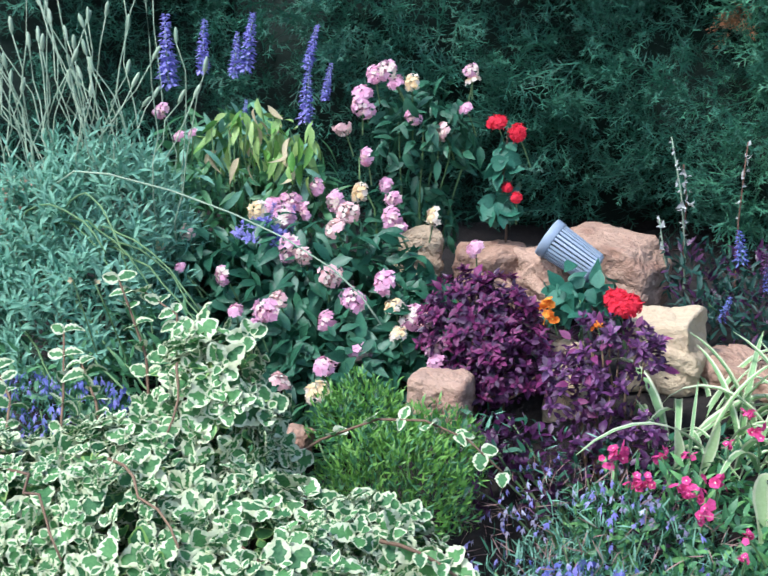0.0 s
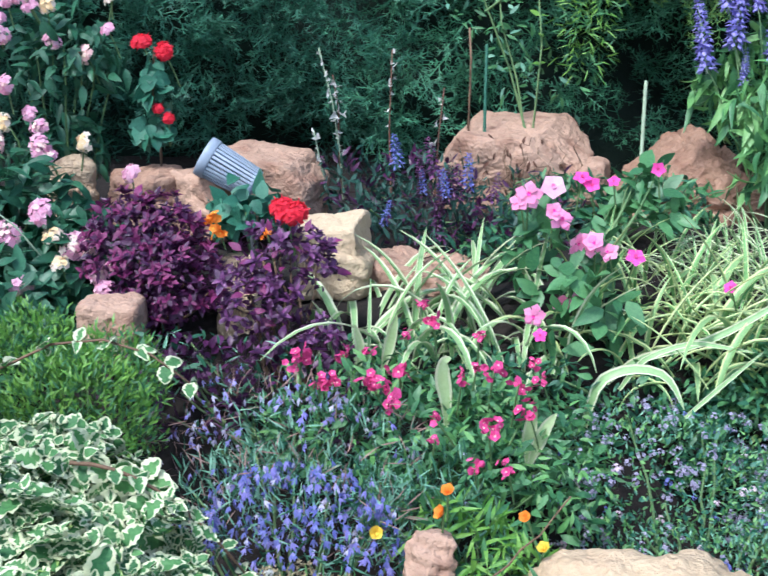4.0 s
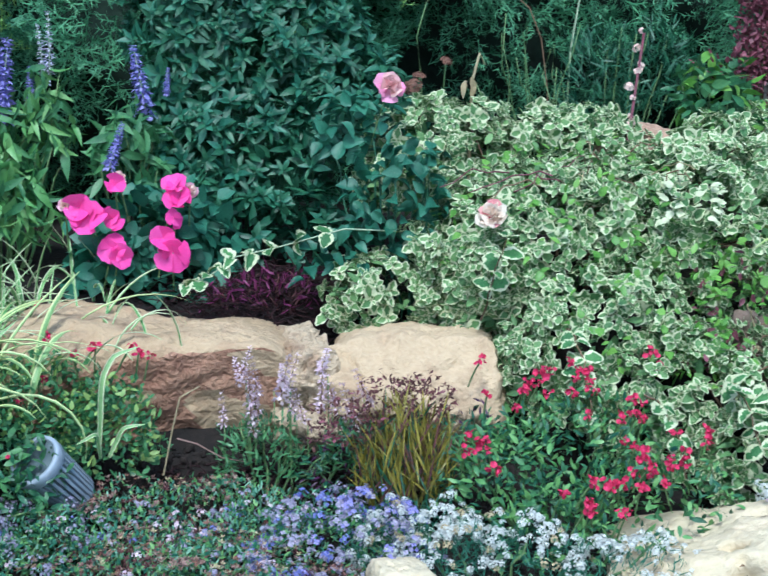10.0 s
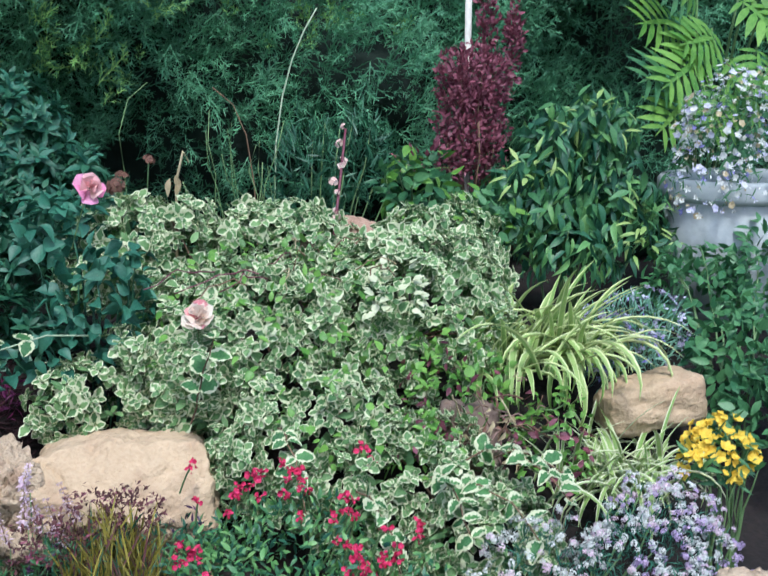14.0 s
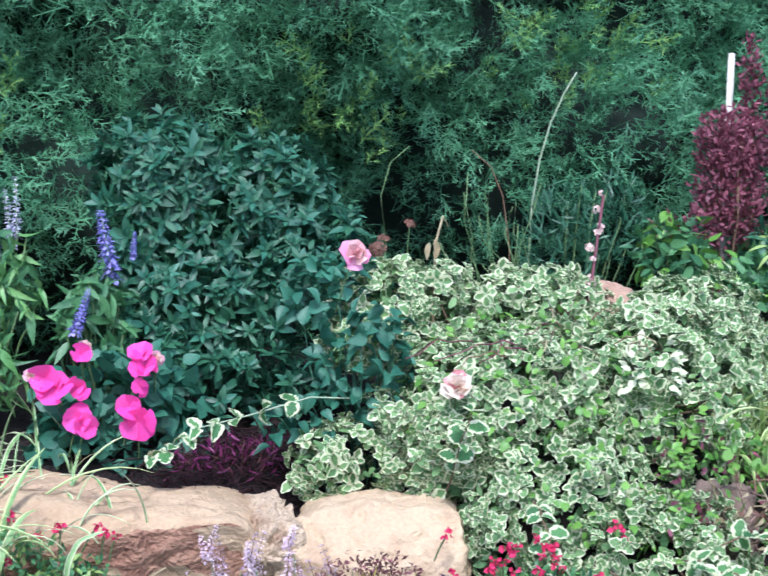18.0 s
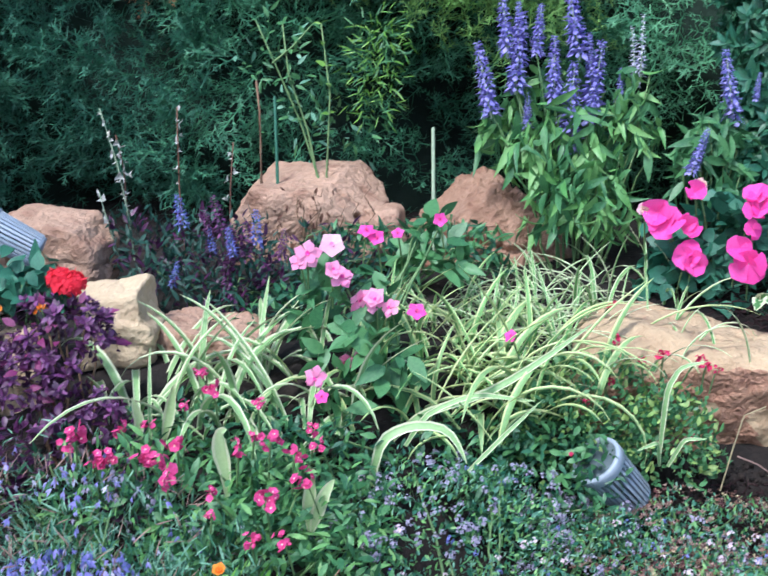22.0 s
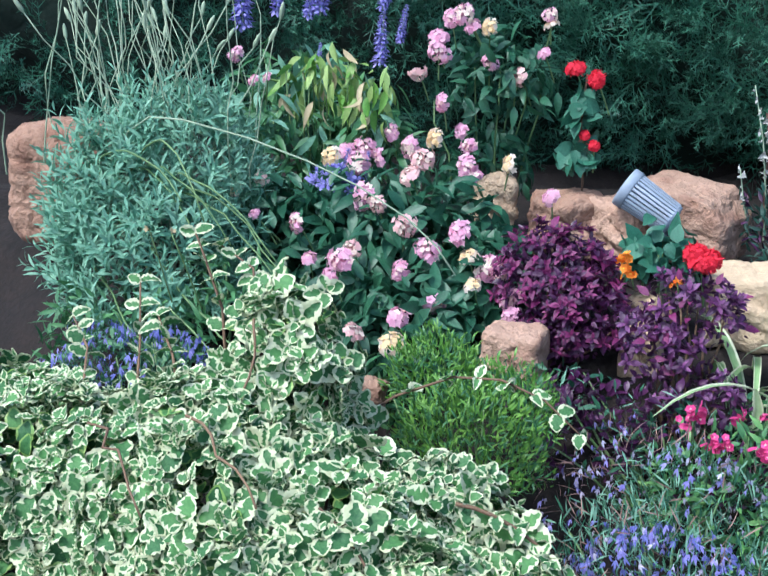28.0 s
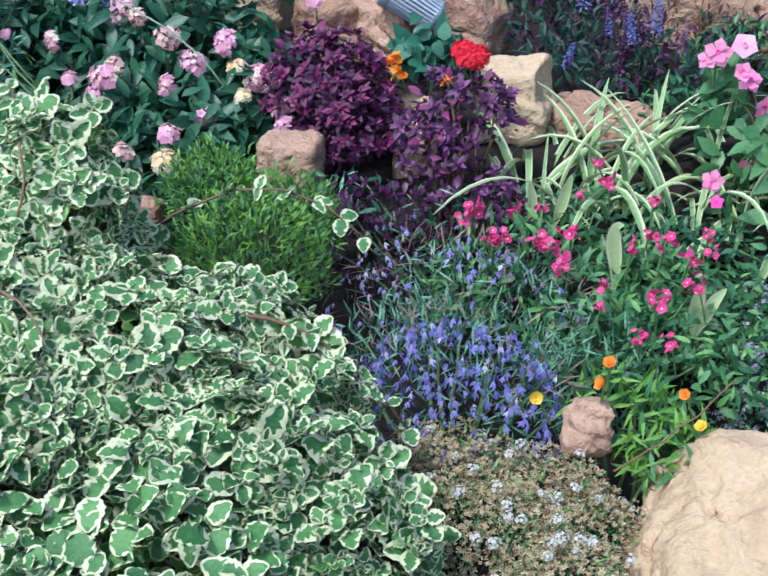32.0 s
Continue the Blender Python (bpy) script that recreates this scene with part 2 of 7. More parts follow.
POT = material("pot_glaze", (0.33, 0.37, 0.39), (0.48, 0.51, 0.52), 0.7, 0.3, 70, 7, dirt=0.5, dirt_colour=(0.22, 0.23, 0.22))
STAKE = material("stake_white", (0.55, 0.52, 0.46), (0.72, 0.70, 0.64), 0.8, 0.3, 90, 12)
GLASS = material("lamp_glass", (0.10, 0.13, 0.15), (0.20, 0.23, 0.25), 0.12, 0.05, 60, 10, spec=0.8)
BRICK = material("red_brick", (0.24, 0.075, 0.045), (0.38, 0.15, 0.09), 0.9, 0.8, 80, 15)

# ---- shapes as arrays: (vertices, faces, material of each face) ----
rng = np.random.default_rng(7)


def join(*shapes):
    vs, fs, ms, k = [], [], [], 0
    for v, f, m in shapes:
        vs.append(np.asarray(v, float))
        fs += [tuple(i + k for i in q) for q in f]
        ms += list(m)
        k += len(v)
    return np.concatenate(vs), fs, ms


def moved(shape, m):
    v, f, k = shape
    m = np.array(m)
    return v @ m[:3, :3].T + m[:3, 3], f, k


def leaf_shape(width=0.5, n=4, fold=0.12, curl=0.15, belly=0.8, waves=0.0, mat=0):
    """A leaf of length 1 along +y, face up, folded along its midrib."""
    v, f = [], []
    for i in range(n + 1):
        y = i / n
        w = 0.5 * width * math.sin(math.pi * min(1, y ** belly * 0.96 + 0.02)) * (1 + (waves if i % 2 else -waves))
        z = -curl * y * y
        v += [(-w, y, z + fold * w * 2), (0, y, z), (w, y, z + fold * w * 2)]
    for i in range(n):
        a = 3 * i
        f += [(a, a + 1, a + 4, a + 3), (a + 1, a + 2, a + 5, a + 4)]
    return np.array(v), f, [mat] * len(f)


def edged_leaf(width=0.75, n=6, fold=0.10, curl=0.18, edge=0.42, lobes=0.10, centre=0, rim=1, wild=0.0, seed=0, crease=0.0):
    """A rounded leaf with a pale scalloped border round a green middle."""
    v, f, k = [], [], []
    g = np.random.default_rng(seed)
    for i in range(n + 1):
        y = i / n
        s = math.sin(math.pi * min(0.97, y ** 0.85 * 0.92 + 0.05)) ** 0.75
        w = 0.5 * width * s * (1 + (lobes if i % 2 else -lobes))
        inner = 0.5 * width * s * (1 - edge) * (1 if 0 < i < n else 0.6) * (1 + 0.12 * math.sin(i * 2.7))
        z = -curl * y * y
        yi = 0.5 + (y - 0.5) * (0.84 if i in (0, n) else 1)
        a, b = np.clip(1 + g.normal(0, wild, 2), 0.25, 1.3)
        c, d = g.normal(0, 0.12 * wild, 2)
        h = crease if i % 2 else -crease
        v += [(-w, y, z + fold * w * 1.6 + c), (-inner * a, yi, z + fold * inner * 2 + h), (0, yi, z - crease), (inner * b, yi, z + fold * inner * 2 + h), (w, y, z + fold * w * 1.6 + d)]
    for i in range(n):
        a = 5 * i
        for j, m in ((0, rim), (1, centre), (2, centre), (3, rim)):
            f.append((a + j, a + j + 1, a + j + 6, a + j + 5))
            k.append(m)
    a = 5 * n
    f += [(0, 4, 3, 1), (a, a + 1, a + 3, a + 4)]
    k += [rim, rim]
    return np.array(v), f, k


def blade_shape(length=0.3, width=0.013, rise=60, droop=150, n=9, striped=True, wide_middle=0.5):
    """An arching strap leaf from the origin, leaning to +y, with pale margins."""
    v, f, k = [], [], []
    y = z = 0.0
    for i in range(n + 1):
        s = i / n
        a = radians(rise - droop * s ** 1.3)
        if i:
            y, z = y + math.cos(a) * length / n, z + math.sin(a) * length / n
        w = 0.5 * width * min(1, 0.55 + 2 * s) * (1 - s ** 4) + 0.0004
        c = w * wide_middle
        up = 0.35 * w
        nz, ny = math.cos(a), -math.sin(a)
        v += [(-w, y + ny * up, z + nz * up), (-c, y, z), (c, y, z), (w, y + ny * up, z + nz * up)]
    for i in range(n):
        q = 4 * i
        for j in range(3):
            f.append((q + j, q + j + 1, q + j + 5, q + j + 4))
            k.append((1 if j != 1 else 0) if striped else 0)
    return np.array(v), f, k


def tube(points, radii, sides=5, mat=0):
    pts = [Vector(p) for p in points]
    v, f = [], []
    for i, p in enumerate(pts):
        d = (pts[min(i + 1, len(pts) - 1)] - pts[max(i - 1, 0)]).normalized()
        q = d.to_track_quat("Z", "Y")
        for j in range(sides):
            a = 2 * math.pi * j / sides
            v.append(tuple(p + q @ Vector((math.cos(a) * radii[i], math.sin(a) * radii[i], 0))))
    for i in range(len(pts) - 1):
        for j in range(sides):
            a, b = i * sides + j, i * sides + (j + 1) % sides
            f.append((a, b, b + sides, a + sides))
    f.append(tuple(range((len(pts) - 1) * sides, len(pts) * sides)))
    return np.array(v), f, [mat] * len(f)


def bend(a, b, sag=0.0, n=6, wob=0.0):
    """Points of a curved line from a to b."""
    a, b = Vector(a), Vector(b)
    out = []
    for i in range(n + 1):
        s = i / n
        p = a.lerp(b, s) + Vector((0, 0, -sag * 4 * s * (1 - s)))
        if 0 < i < n and wob:
            p += Vector(rng.normal(0, wob, 3))
        out.append(tuple(p))
    return out


def make_mesh(name, shape, mats, smooth=False):
    v, f, k = shape
    me = bpy.data.meshes.new(name)
    lens = np.array([len(q) for q in f], np.int32)
    me.vertices.add(len(v))
    me.vertices.foreach_set("co", np.asarray(v, np.float32).ravel())
    me.loops.add(int(lens.sum()))
    me.loops.foreach_set("vertex_index", np.fromiter((i for q in f for i in q), np.int32))
    me.polygons.add(len(f))
    me.polygons.foreach_set("loop_start", np.concatenate([[0], np.cumsum(lens)[:-1]]).astype(np.int32))
    for m in mats:
        me.materials.append(m)
    me.polygons.foreach_set("material_index", np.asarray(k, np.int32))
    if smooth:
        me.polygons.foreach_set("use_smooth", np.ones(len(f), bool))
    me.update(calc_edges=True)
    return me


def scatter_mesh(name, shapes, which, ms, mats, smooth=True):
    """Many copies of a few shapes, each at its own matrix, in one mesh."""
    vs, idx, lens, mi, k = [], [], [], [], 0
    for s, (v, f, m) in enumerate(shapes):
        sel = ms[which == s]
        if not len(sel):
            continue
        vv = np.einsum("nij,vj->nvi", sel[:, :3, :3], v) + sel[:, None, :3, 3]
        flat = np.array([i for q in f for i in q])
        idx.append((flat[None] + (np.arange(len(sel)) * len(v))[:, None] + k).ravel())
        lens.append(np.tile([len(q) for q in f], len(sel)))
        mi.append(np.tile(m, len(sel)))
        vs.append(vv.reshape(-1, 3))
        k += len(sel) * len(v)
    v, idx, lens, mi = np.concatenate(vs), np.concatenate(idx), np.concatenate(lens), np.concatenate(mi)
    me = bpy.data.meshes.new(name)
    me.vertices.add(len(v))
    me.vertices.foreach_set("co", v.astype(np.float32).ravel())
    me.loops.add(len(idx))
    me.loops.foreach_set("vertex_index", idx.astype(np.int32))
    me.polygons.add(len(lens))
    me.polygons.foreach_set("loop_start", np.concatenate([[0], np.cumsum(lens)[:-1]]).astype(np.int32))
    for m in mats:
        me.materials.append(m)
    me.polygons.foreach_set("material_index", mi.astype(np.int32))
    if smooth:
        me.polygons.foreach_set("use_smooth", np.ones(len(lens), bool))
    me.update(calc_edges=True)
    return me


def unit(a):
    return a / np.maximum(np.linalg.norm(a, axis=-1, keepdims=True), 1e-9)


def frames(pos, tip, face, size):
    """Matrices that set a shape at pos with its +y along tip and its +z near face."""
    pos, tip = np.asarray(pos, float), unit(np.asarray(tip, float))
    side = unit(np.cross(tip, face))
    up = np.cross(side, tip)
    m = np.zeros((len(pos), 4, 4))
    s = np.broadcast_to(np.asarray(size, float), (len(pos),))[:, None]
    m[:, :3, 0], m[:, :3, 1], m[:, :3, 2], m[:, :3, 3], m[:, 3, 3] = side * s, tip * s, up * s, pos, 1
    return m


def ground_z(x, y):
    """Height of the bed: a raised terrace that climbs gently to the back, with the path lower in front."""
    x, y = np.asarray(x, float), np.asarray(y, float)
    edge = 1.14 - 0.10 * np.clip(x, -2, 2) ** 2 - 0.12 * np.clip(-x, 0, 1)
    s = np.clip((y - edge + 0.20) / 0.26, 0, 1)
    s = s * s * (3 - 2 * s)
    mid = np.clip((x + 0.10) / 0.25, 0, 1) * np.clip((1.10 - x) / 0.2, 0, 1)
    back = np.clip((y - 1.40 - 0.32 * mid) / 0.5, 0, 1)
    back = back * back * (3 - 2 * back)
    return s * (0.55 + 0.25 * back) + 0.012 * np.sin(x * 9 + y * 5) * s + 0.008 * np.sin(x * 23 - y * 17) * s


def thing(name, base, label, category, group="", kind=""):
    ob = new(name)
    ob.empty_display_size = 0.05
    ob.location = base
    return tagged(ob, label, category, group, kind)


placed = {}


def put(name, me, parent, m=None, label="", kind=""):
    """One mesh object under a thing or part; m is its place in the world."""
    ob = new(name, me)
    ob.parent = parent
    placed[ob.name] = Matrix(m) if m is not None else Matrix.Identity(4)
    above = placed[parent.name] if parent.parent else Matrix.Translation(parent.location)
    ob.matrix_basis = above.inverted() @ placed[ob.name]
    return tagged(ob, label, kind=kind)


def blob_points(n, blobs, shell=0.55, low=-0.35):
    """Points in the outer shell of overlapping round clumps, with the outward direction at each."""
    vol = np.array([b[3] * b[4] * b[5] for b in blobs]) ** 0.67
    per = rng.choice(len(blobs), n * 4, p=vol / vol.sum())
    d = unit(rng.normal(size=(n * 4, 3)))
    b = np.array(blobs)[per]
    lump = 1 + 0.10 * np.sin(d[:, 0] * 7 + per) * np.sin(d[:, 1] * 6 + 2 * per) + 0.08 * np.sin(d[:, 2] * 11 + d[:, 0] * 9)
    r = (shell + (1 - shell) * rng.random(n * 4) ** 0.6) * lump
    p = b[:, :3] + d * r[:, None] * b[:, 3:6]
    ok = (d[:, 2] > low) & (p[:, 2] > ground_z(p[:, 0], p[:, 1]) - 0.01)
    for i, o in enumerate(blobs):
        inside = (((p - np.array(o[:3])) / np.array(o[3:6])) ** 2).sum(1) < (shell * 0.9) ** 2
        ok &= ~(inside & (per != i))
    keep = np.where(ok)[0][:n]
    return p[keep], unit(d[keep] / b[keep, 3:6])


def foliage(owner, shapes, mats, ms, singles=40, name="leaf", rest="foliage"):
    """Leaves on a plant: the ones at its open front are parts, the others one joined part."""
    which = rng.integers(0, len(shapes), len(ms))
    order = np.argsort(ms[:, 1, 3] - 0.6 * ms[:, 2, 3])
    singles = int(singles * 0.7)
    near, far = order[:singles], order[singles:]
    meshes = [make_mesh(name, s, mats, True) for s in shapes]
    for i in near:
        put(name, meshes[which[i]], owner, ms[i])
    if len(far):
        o = np.array(owner.location)
        m2 = ms[far].copy()
        m2[:, :3, 3] -= o
        ob = new(rest, scatter_mesh(rest, shapes, which[far], m2, mats))
        ob.parent = owner
        tagged(ob, kind="stuff")


def bush(name, label, category, blobs, shapes, mats, n, size, singles=40, droop=0.2, outward=0.6, up=0.5, shell=0.55, low=-0.35, group="", stems=14, stem_mat=None, leafname="leaf", wild=0.4):
    """A leafy clump: stems from its foot and leaves through its outer shell."""
    c = np.array(blobs[0])
    base = (c[0], c[1], float(ground_z(c[0], c[1])))
    t = thing(name, base, label, category, group)
    p, o = blob_points(n, blobs, shell, low)
    k = len(p)
    tip = unit(o * outward + rng.normal(0, 0.55, (k, 3)) + [0, 0, -droop])
    face = unit(o * 0.5 + [0, -0.15, up] + rng.normal(0, wild, (k, 3)))
    s = size * rng.uniform(0.65, 1.2, k)
    foliage(t, shapes, mats, frames(p - tip * s[:, None] * 0.4, tip, face, s), singles, leafname)
    if stems:
        sm = stem_mat or STEM
        ends = p[rng.choice(k, min(stems, k), replace=False)]
        for e in ends:
            g = (base[0] + (e[0] - base[0]) * 0.35, base[1] + (e[1] - base[1]) * 0.35)
            foot = Vector((g[0], g[1], float(ground_z(*g)) - 0.01))
            pts = bend(foot, e, -0.01, 5, 0.004)
            put("stem", make_mesh("stem", tube(pts, np.linspace(0.0028, 0.0012, 6), 5), [sm], True), t)
    return t

# ---- the ground ----
gx = np.concatenate([-np.geomspace(900, 2.6, 26), np.arange(-2.5, 2.55, 0.05), np.geomspace(2.6, 900, 26)])
gy = np.concatenate([-np.geomspace(900, 0.5, 26), np.arange(-0.4, 3.45, 0.05), np.geomspace(3.5, 900, 26)])
GX, GY = np.meshgrid(gx, gy)
GZ = ground_z(GX, GY) + 0.01 * np.sin(GX * 61) * np.sin(GY * 53) * (np.abs(GX) < 3)
nx = len(gx)
quads = [(j * nx + i, j * nx + i + 1, (j + 1) * nx + i + 1, (j + 1) * nx + i) for j in range(len(gy) - 1) for i in range(nx - 1)]
ground = new("ground", make_mesh("ground", (np.stack([GX, GY, GZ], -1).reshape(-1, 3), quads, [0] * len(quads)), [SOIL], True))
tagged(ground, "dark crumbly soil of a raised planted garden bed", "soil", kind="structure")

# ---- conifer hedge along the back ----


def hedge_y(x):
    x = np.asarray(x)
    return 2.74 - 0.045 * x ** 2 - 0.12 * np.clip(-x - 0.4, 0, 1)


def spray_shape(seed):
    """A flat feathery conifer spray, length 1."""
    r = np.random.default_rng(seed)
    v, f = [], []

    def needle(p, d, n, length, w):
        d, n = unit(np.array(d, float)), np.array(n, float)
        s = np.cross(d, n) * w
        k = len(v)
        q = np.array(p, float)
        v.extend([q - s, q + s, q + s * 0.55 + d * length, q - s * 0.55 + d * length])
        f.append((k, k + 1, k + 2, k + 3))

    for i in range(3):
        needle((0, 0.3 * i, 0.02 * i), (r.normal(0, 0.12), 1, r.normal(0, 0.12)), (0, 0, 1), 0.42, 0.013)
    for i in range(9):
        y = 0.05 + 0.098 * i
        a = i * 2.4 + r.uniform(-0.5, 0.5)
        d = np.array([math.cos(a), r.uniform(0.6, 1.3), 0.75 * math.sin(a)])
        u, length = unit(d), (0.50 - 0.32 * y) * r.uniform(0.6, 1.25)
        side = unit(np.cross(u, [0.3, 0.2, 1.0]))
        needle((0, y, 0), d, np.cross(u, side), length, 0.0115)
        for j in (0.35, 0.7):
            p = u * length * j + np.array([0, y, 0])
            e = side * r.choice((-1, 1)) + np.cross(u, side) * r.uniform(-0.7, 0.7)
            needle(p, u + 0.9 * e, np.cross(u, e), length * 0.45 * r.uniform(0.6, 1.2), 0.0105)
            needle(p, u - 0.9 * e, np.cross(u, e), length * 0.40 * r.uniform(0.6, 1.2), 0.0105)
    return np.array(v), f, [0] * len(f)


def hedge_lump(x, z):
    """Unevenness of the hedge's face: boughs, hollows between them and an undercut near the soil."""
    a = 0.10 * np.sin(x * 6.1 + 1.7 * np.sin(z * 5)) + 0.08 * np.sin(z * 9.3 + x * 4.2) + 0.05 * np.sin(x * 15 + z * 13)
    return a + 0.12 * np.clip(1 - z / 0.25, 0, 1) + 0.10 * np.clip(z - 1.1, 0, 1)


def hedge_tree(x0, x1, seed, thick):
    """One conifer of the hedge: trunk, inner body coloured as deep shade, feathery outer sprays."""
    xc = 0.5 * (x0 + x1)
    yc = float(hedge_y(xc)) + 0.45
    z0 = float(ground_z(xc, yc))
    t = thing("conifer", (xc, yc, z0), "dense dark green feathery conifer clipped into a tall hedge", "hedge", "conifers of the hedge")
    put("trunk", make_mesh("trunk", tube(bend((xc, yc, z0 - 0.05), (xc + 0.03, yc, z0 + 1.5), 0, 6, 0.01), np.linspace(0.045, 0.015, 7), 8), [TWIG], True), t)
    n = int(thick * (x1 - x0))
    x = rng.uniform(x0 - 0.05, x1 + 0.05, n)
    z = rng.uniform(0.0, 1.32, n)
    y = hedge_y(x) + hedge_lump(x, z) + 0.16 * rng.random(n)
    top = rng.random(n) < 0.12
    if xc > -0.5:
        z[(z < 0.30) & (rng.random(n) < 0.4)] += 0.5
    y[top] += rng.uniform(0.05, 0.65, int(top.sum()))
    z[top] = 1.36 + 0.06 * np.sin(x[top] * 11) + 0.05 * rng.random(int(top.sum()))
    p = np.stack([x, y, z0 + 0.02 + z], 1)
    tip = unit(np.stack([rng.normal(0, 0.7, n), -0.7 + rng.normal(0, 0.35, n), rng.normal(0.15, 0.6, n)], 1))
    face = unit(rng.normal(size=(n, 3)))
    ms = frames(p, tip, face, rng.uniform(0.06, 0.13, n))
    shapes = [spray_shape(seed + i) for i in range(3)]
    ms[:, :3, 3] -= np.array([xc, yc, z0])
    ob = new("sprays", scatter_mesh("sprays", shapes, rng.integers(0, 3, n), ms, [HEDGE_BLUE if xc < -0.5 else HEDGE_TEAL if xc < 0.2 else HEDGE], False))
    ob.parent = t
    tagged(ob, kind="stuff")
    if x0 < -0.68 < x1:
        k = 26
        q = np.array([-0.680, 2.767, 1.294]) + rng.normal(0, 0.012, (k, 3)) - [xc, yc, z0]
        tips = unit(np.stack([rng.normal(0, 0.7, k), rng.normal(-0.6, 0.3, k), rng.normal(-0.2, 0.5, k)], 1))
        withered = new("withered_sprays", scatter_mesh("withered_sprays", shapes, rng.integers(0, 3, k), frames(q, tips, rng.normal(size=(k, 3)), rng.uniform(0.025, 0.05, k)), [WITHERED], False))
        withered.parent = t
        tagged(withered, kind="stuff")
    patches = [c for c in ((0.03, 1.31, 0.085, 330), (-0.18, 1.36, 0.06, 120), (0.09, 1.40, 0.06, 160), (0.95, 1.36, 0.09, 24), (1.45, 1.46, 0.10, 30)) if x0 < c[0] <= x1]
    if patches:
        q = np.concatenate([np.stack([rng.normal(cx, w, m), hedge_y(cx) + rng.uniform(-0.14, 0.02, m), rng.normal(cz, w * 0.8, m)], 1) for cx, cz, w, m in patches]) - [xc, yc, z0]
        k = len(q)
        tips = unit(np.stack([rng.normal(0, 0.5, k), rng.normal(-0.6, 0.3, k), rng.normal(0.5, 0.4, k)], 1))
        young = new("young_sprays", scatter_mesh("young_sprays", shapes, rng.integers(0, 3, k), frames(q, tips, rng.normal(size=(k, 3)), rng.uniform(0.05, 0.10, k)), [HEDGE_YOUNG], False))
        young.parent = t
        tagged(young, kind="stuff")
    # inner body that shuts out the light; its near-black colour paints the deep shade
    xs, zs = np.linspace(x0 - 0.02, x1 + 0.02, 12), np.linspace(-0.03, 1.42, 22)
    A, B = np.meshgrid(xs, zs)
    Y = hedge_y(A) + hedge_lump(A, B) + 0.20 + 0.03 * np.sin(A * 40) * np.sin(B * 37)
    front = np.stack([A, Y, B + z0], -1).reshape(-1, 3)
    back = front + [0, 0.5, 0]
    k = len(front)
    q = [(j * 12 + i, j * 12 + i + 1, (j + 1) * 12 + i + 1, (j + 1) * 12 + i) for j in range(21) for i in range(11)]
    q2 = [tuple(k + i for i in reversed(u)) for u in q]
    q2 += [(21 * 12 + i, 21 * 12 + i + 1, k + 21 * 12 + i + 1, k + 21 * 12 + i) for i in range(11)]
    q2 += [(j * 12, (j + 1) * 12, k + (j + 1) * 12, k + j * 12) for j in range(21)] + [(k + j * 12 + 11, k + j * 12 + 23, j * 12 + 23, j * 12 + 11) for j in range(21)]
    put("inner_mass", make_mesh("inner_mass", (np.concatenate([front, back]), q + q2, [0] * (len(q) + len(q2))), [HEDGE_SHADE], True), t)


edges = np.linspace(-3.0, 3.4, 9)
for i in range(8):
    hedge_tree(edges[i], edges[i + 1], 20 + 3 * i, (800, 1500, 2700, 2700, 2500, 2700, 2700, 600)[i])

# ---- rocks ----


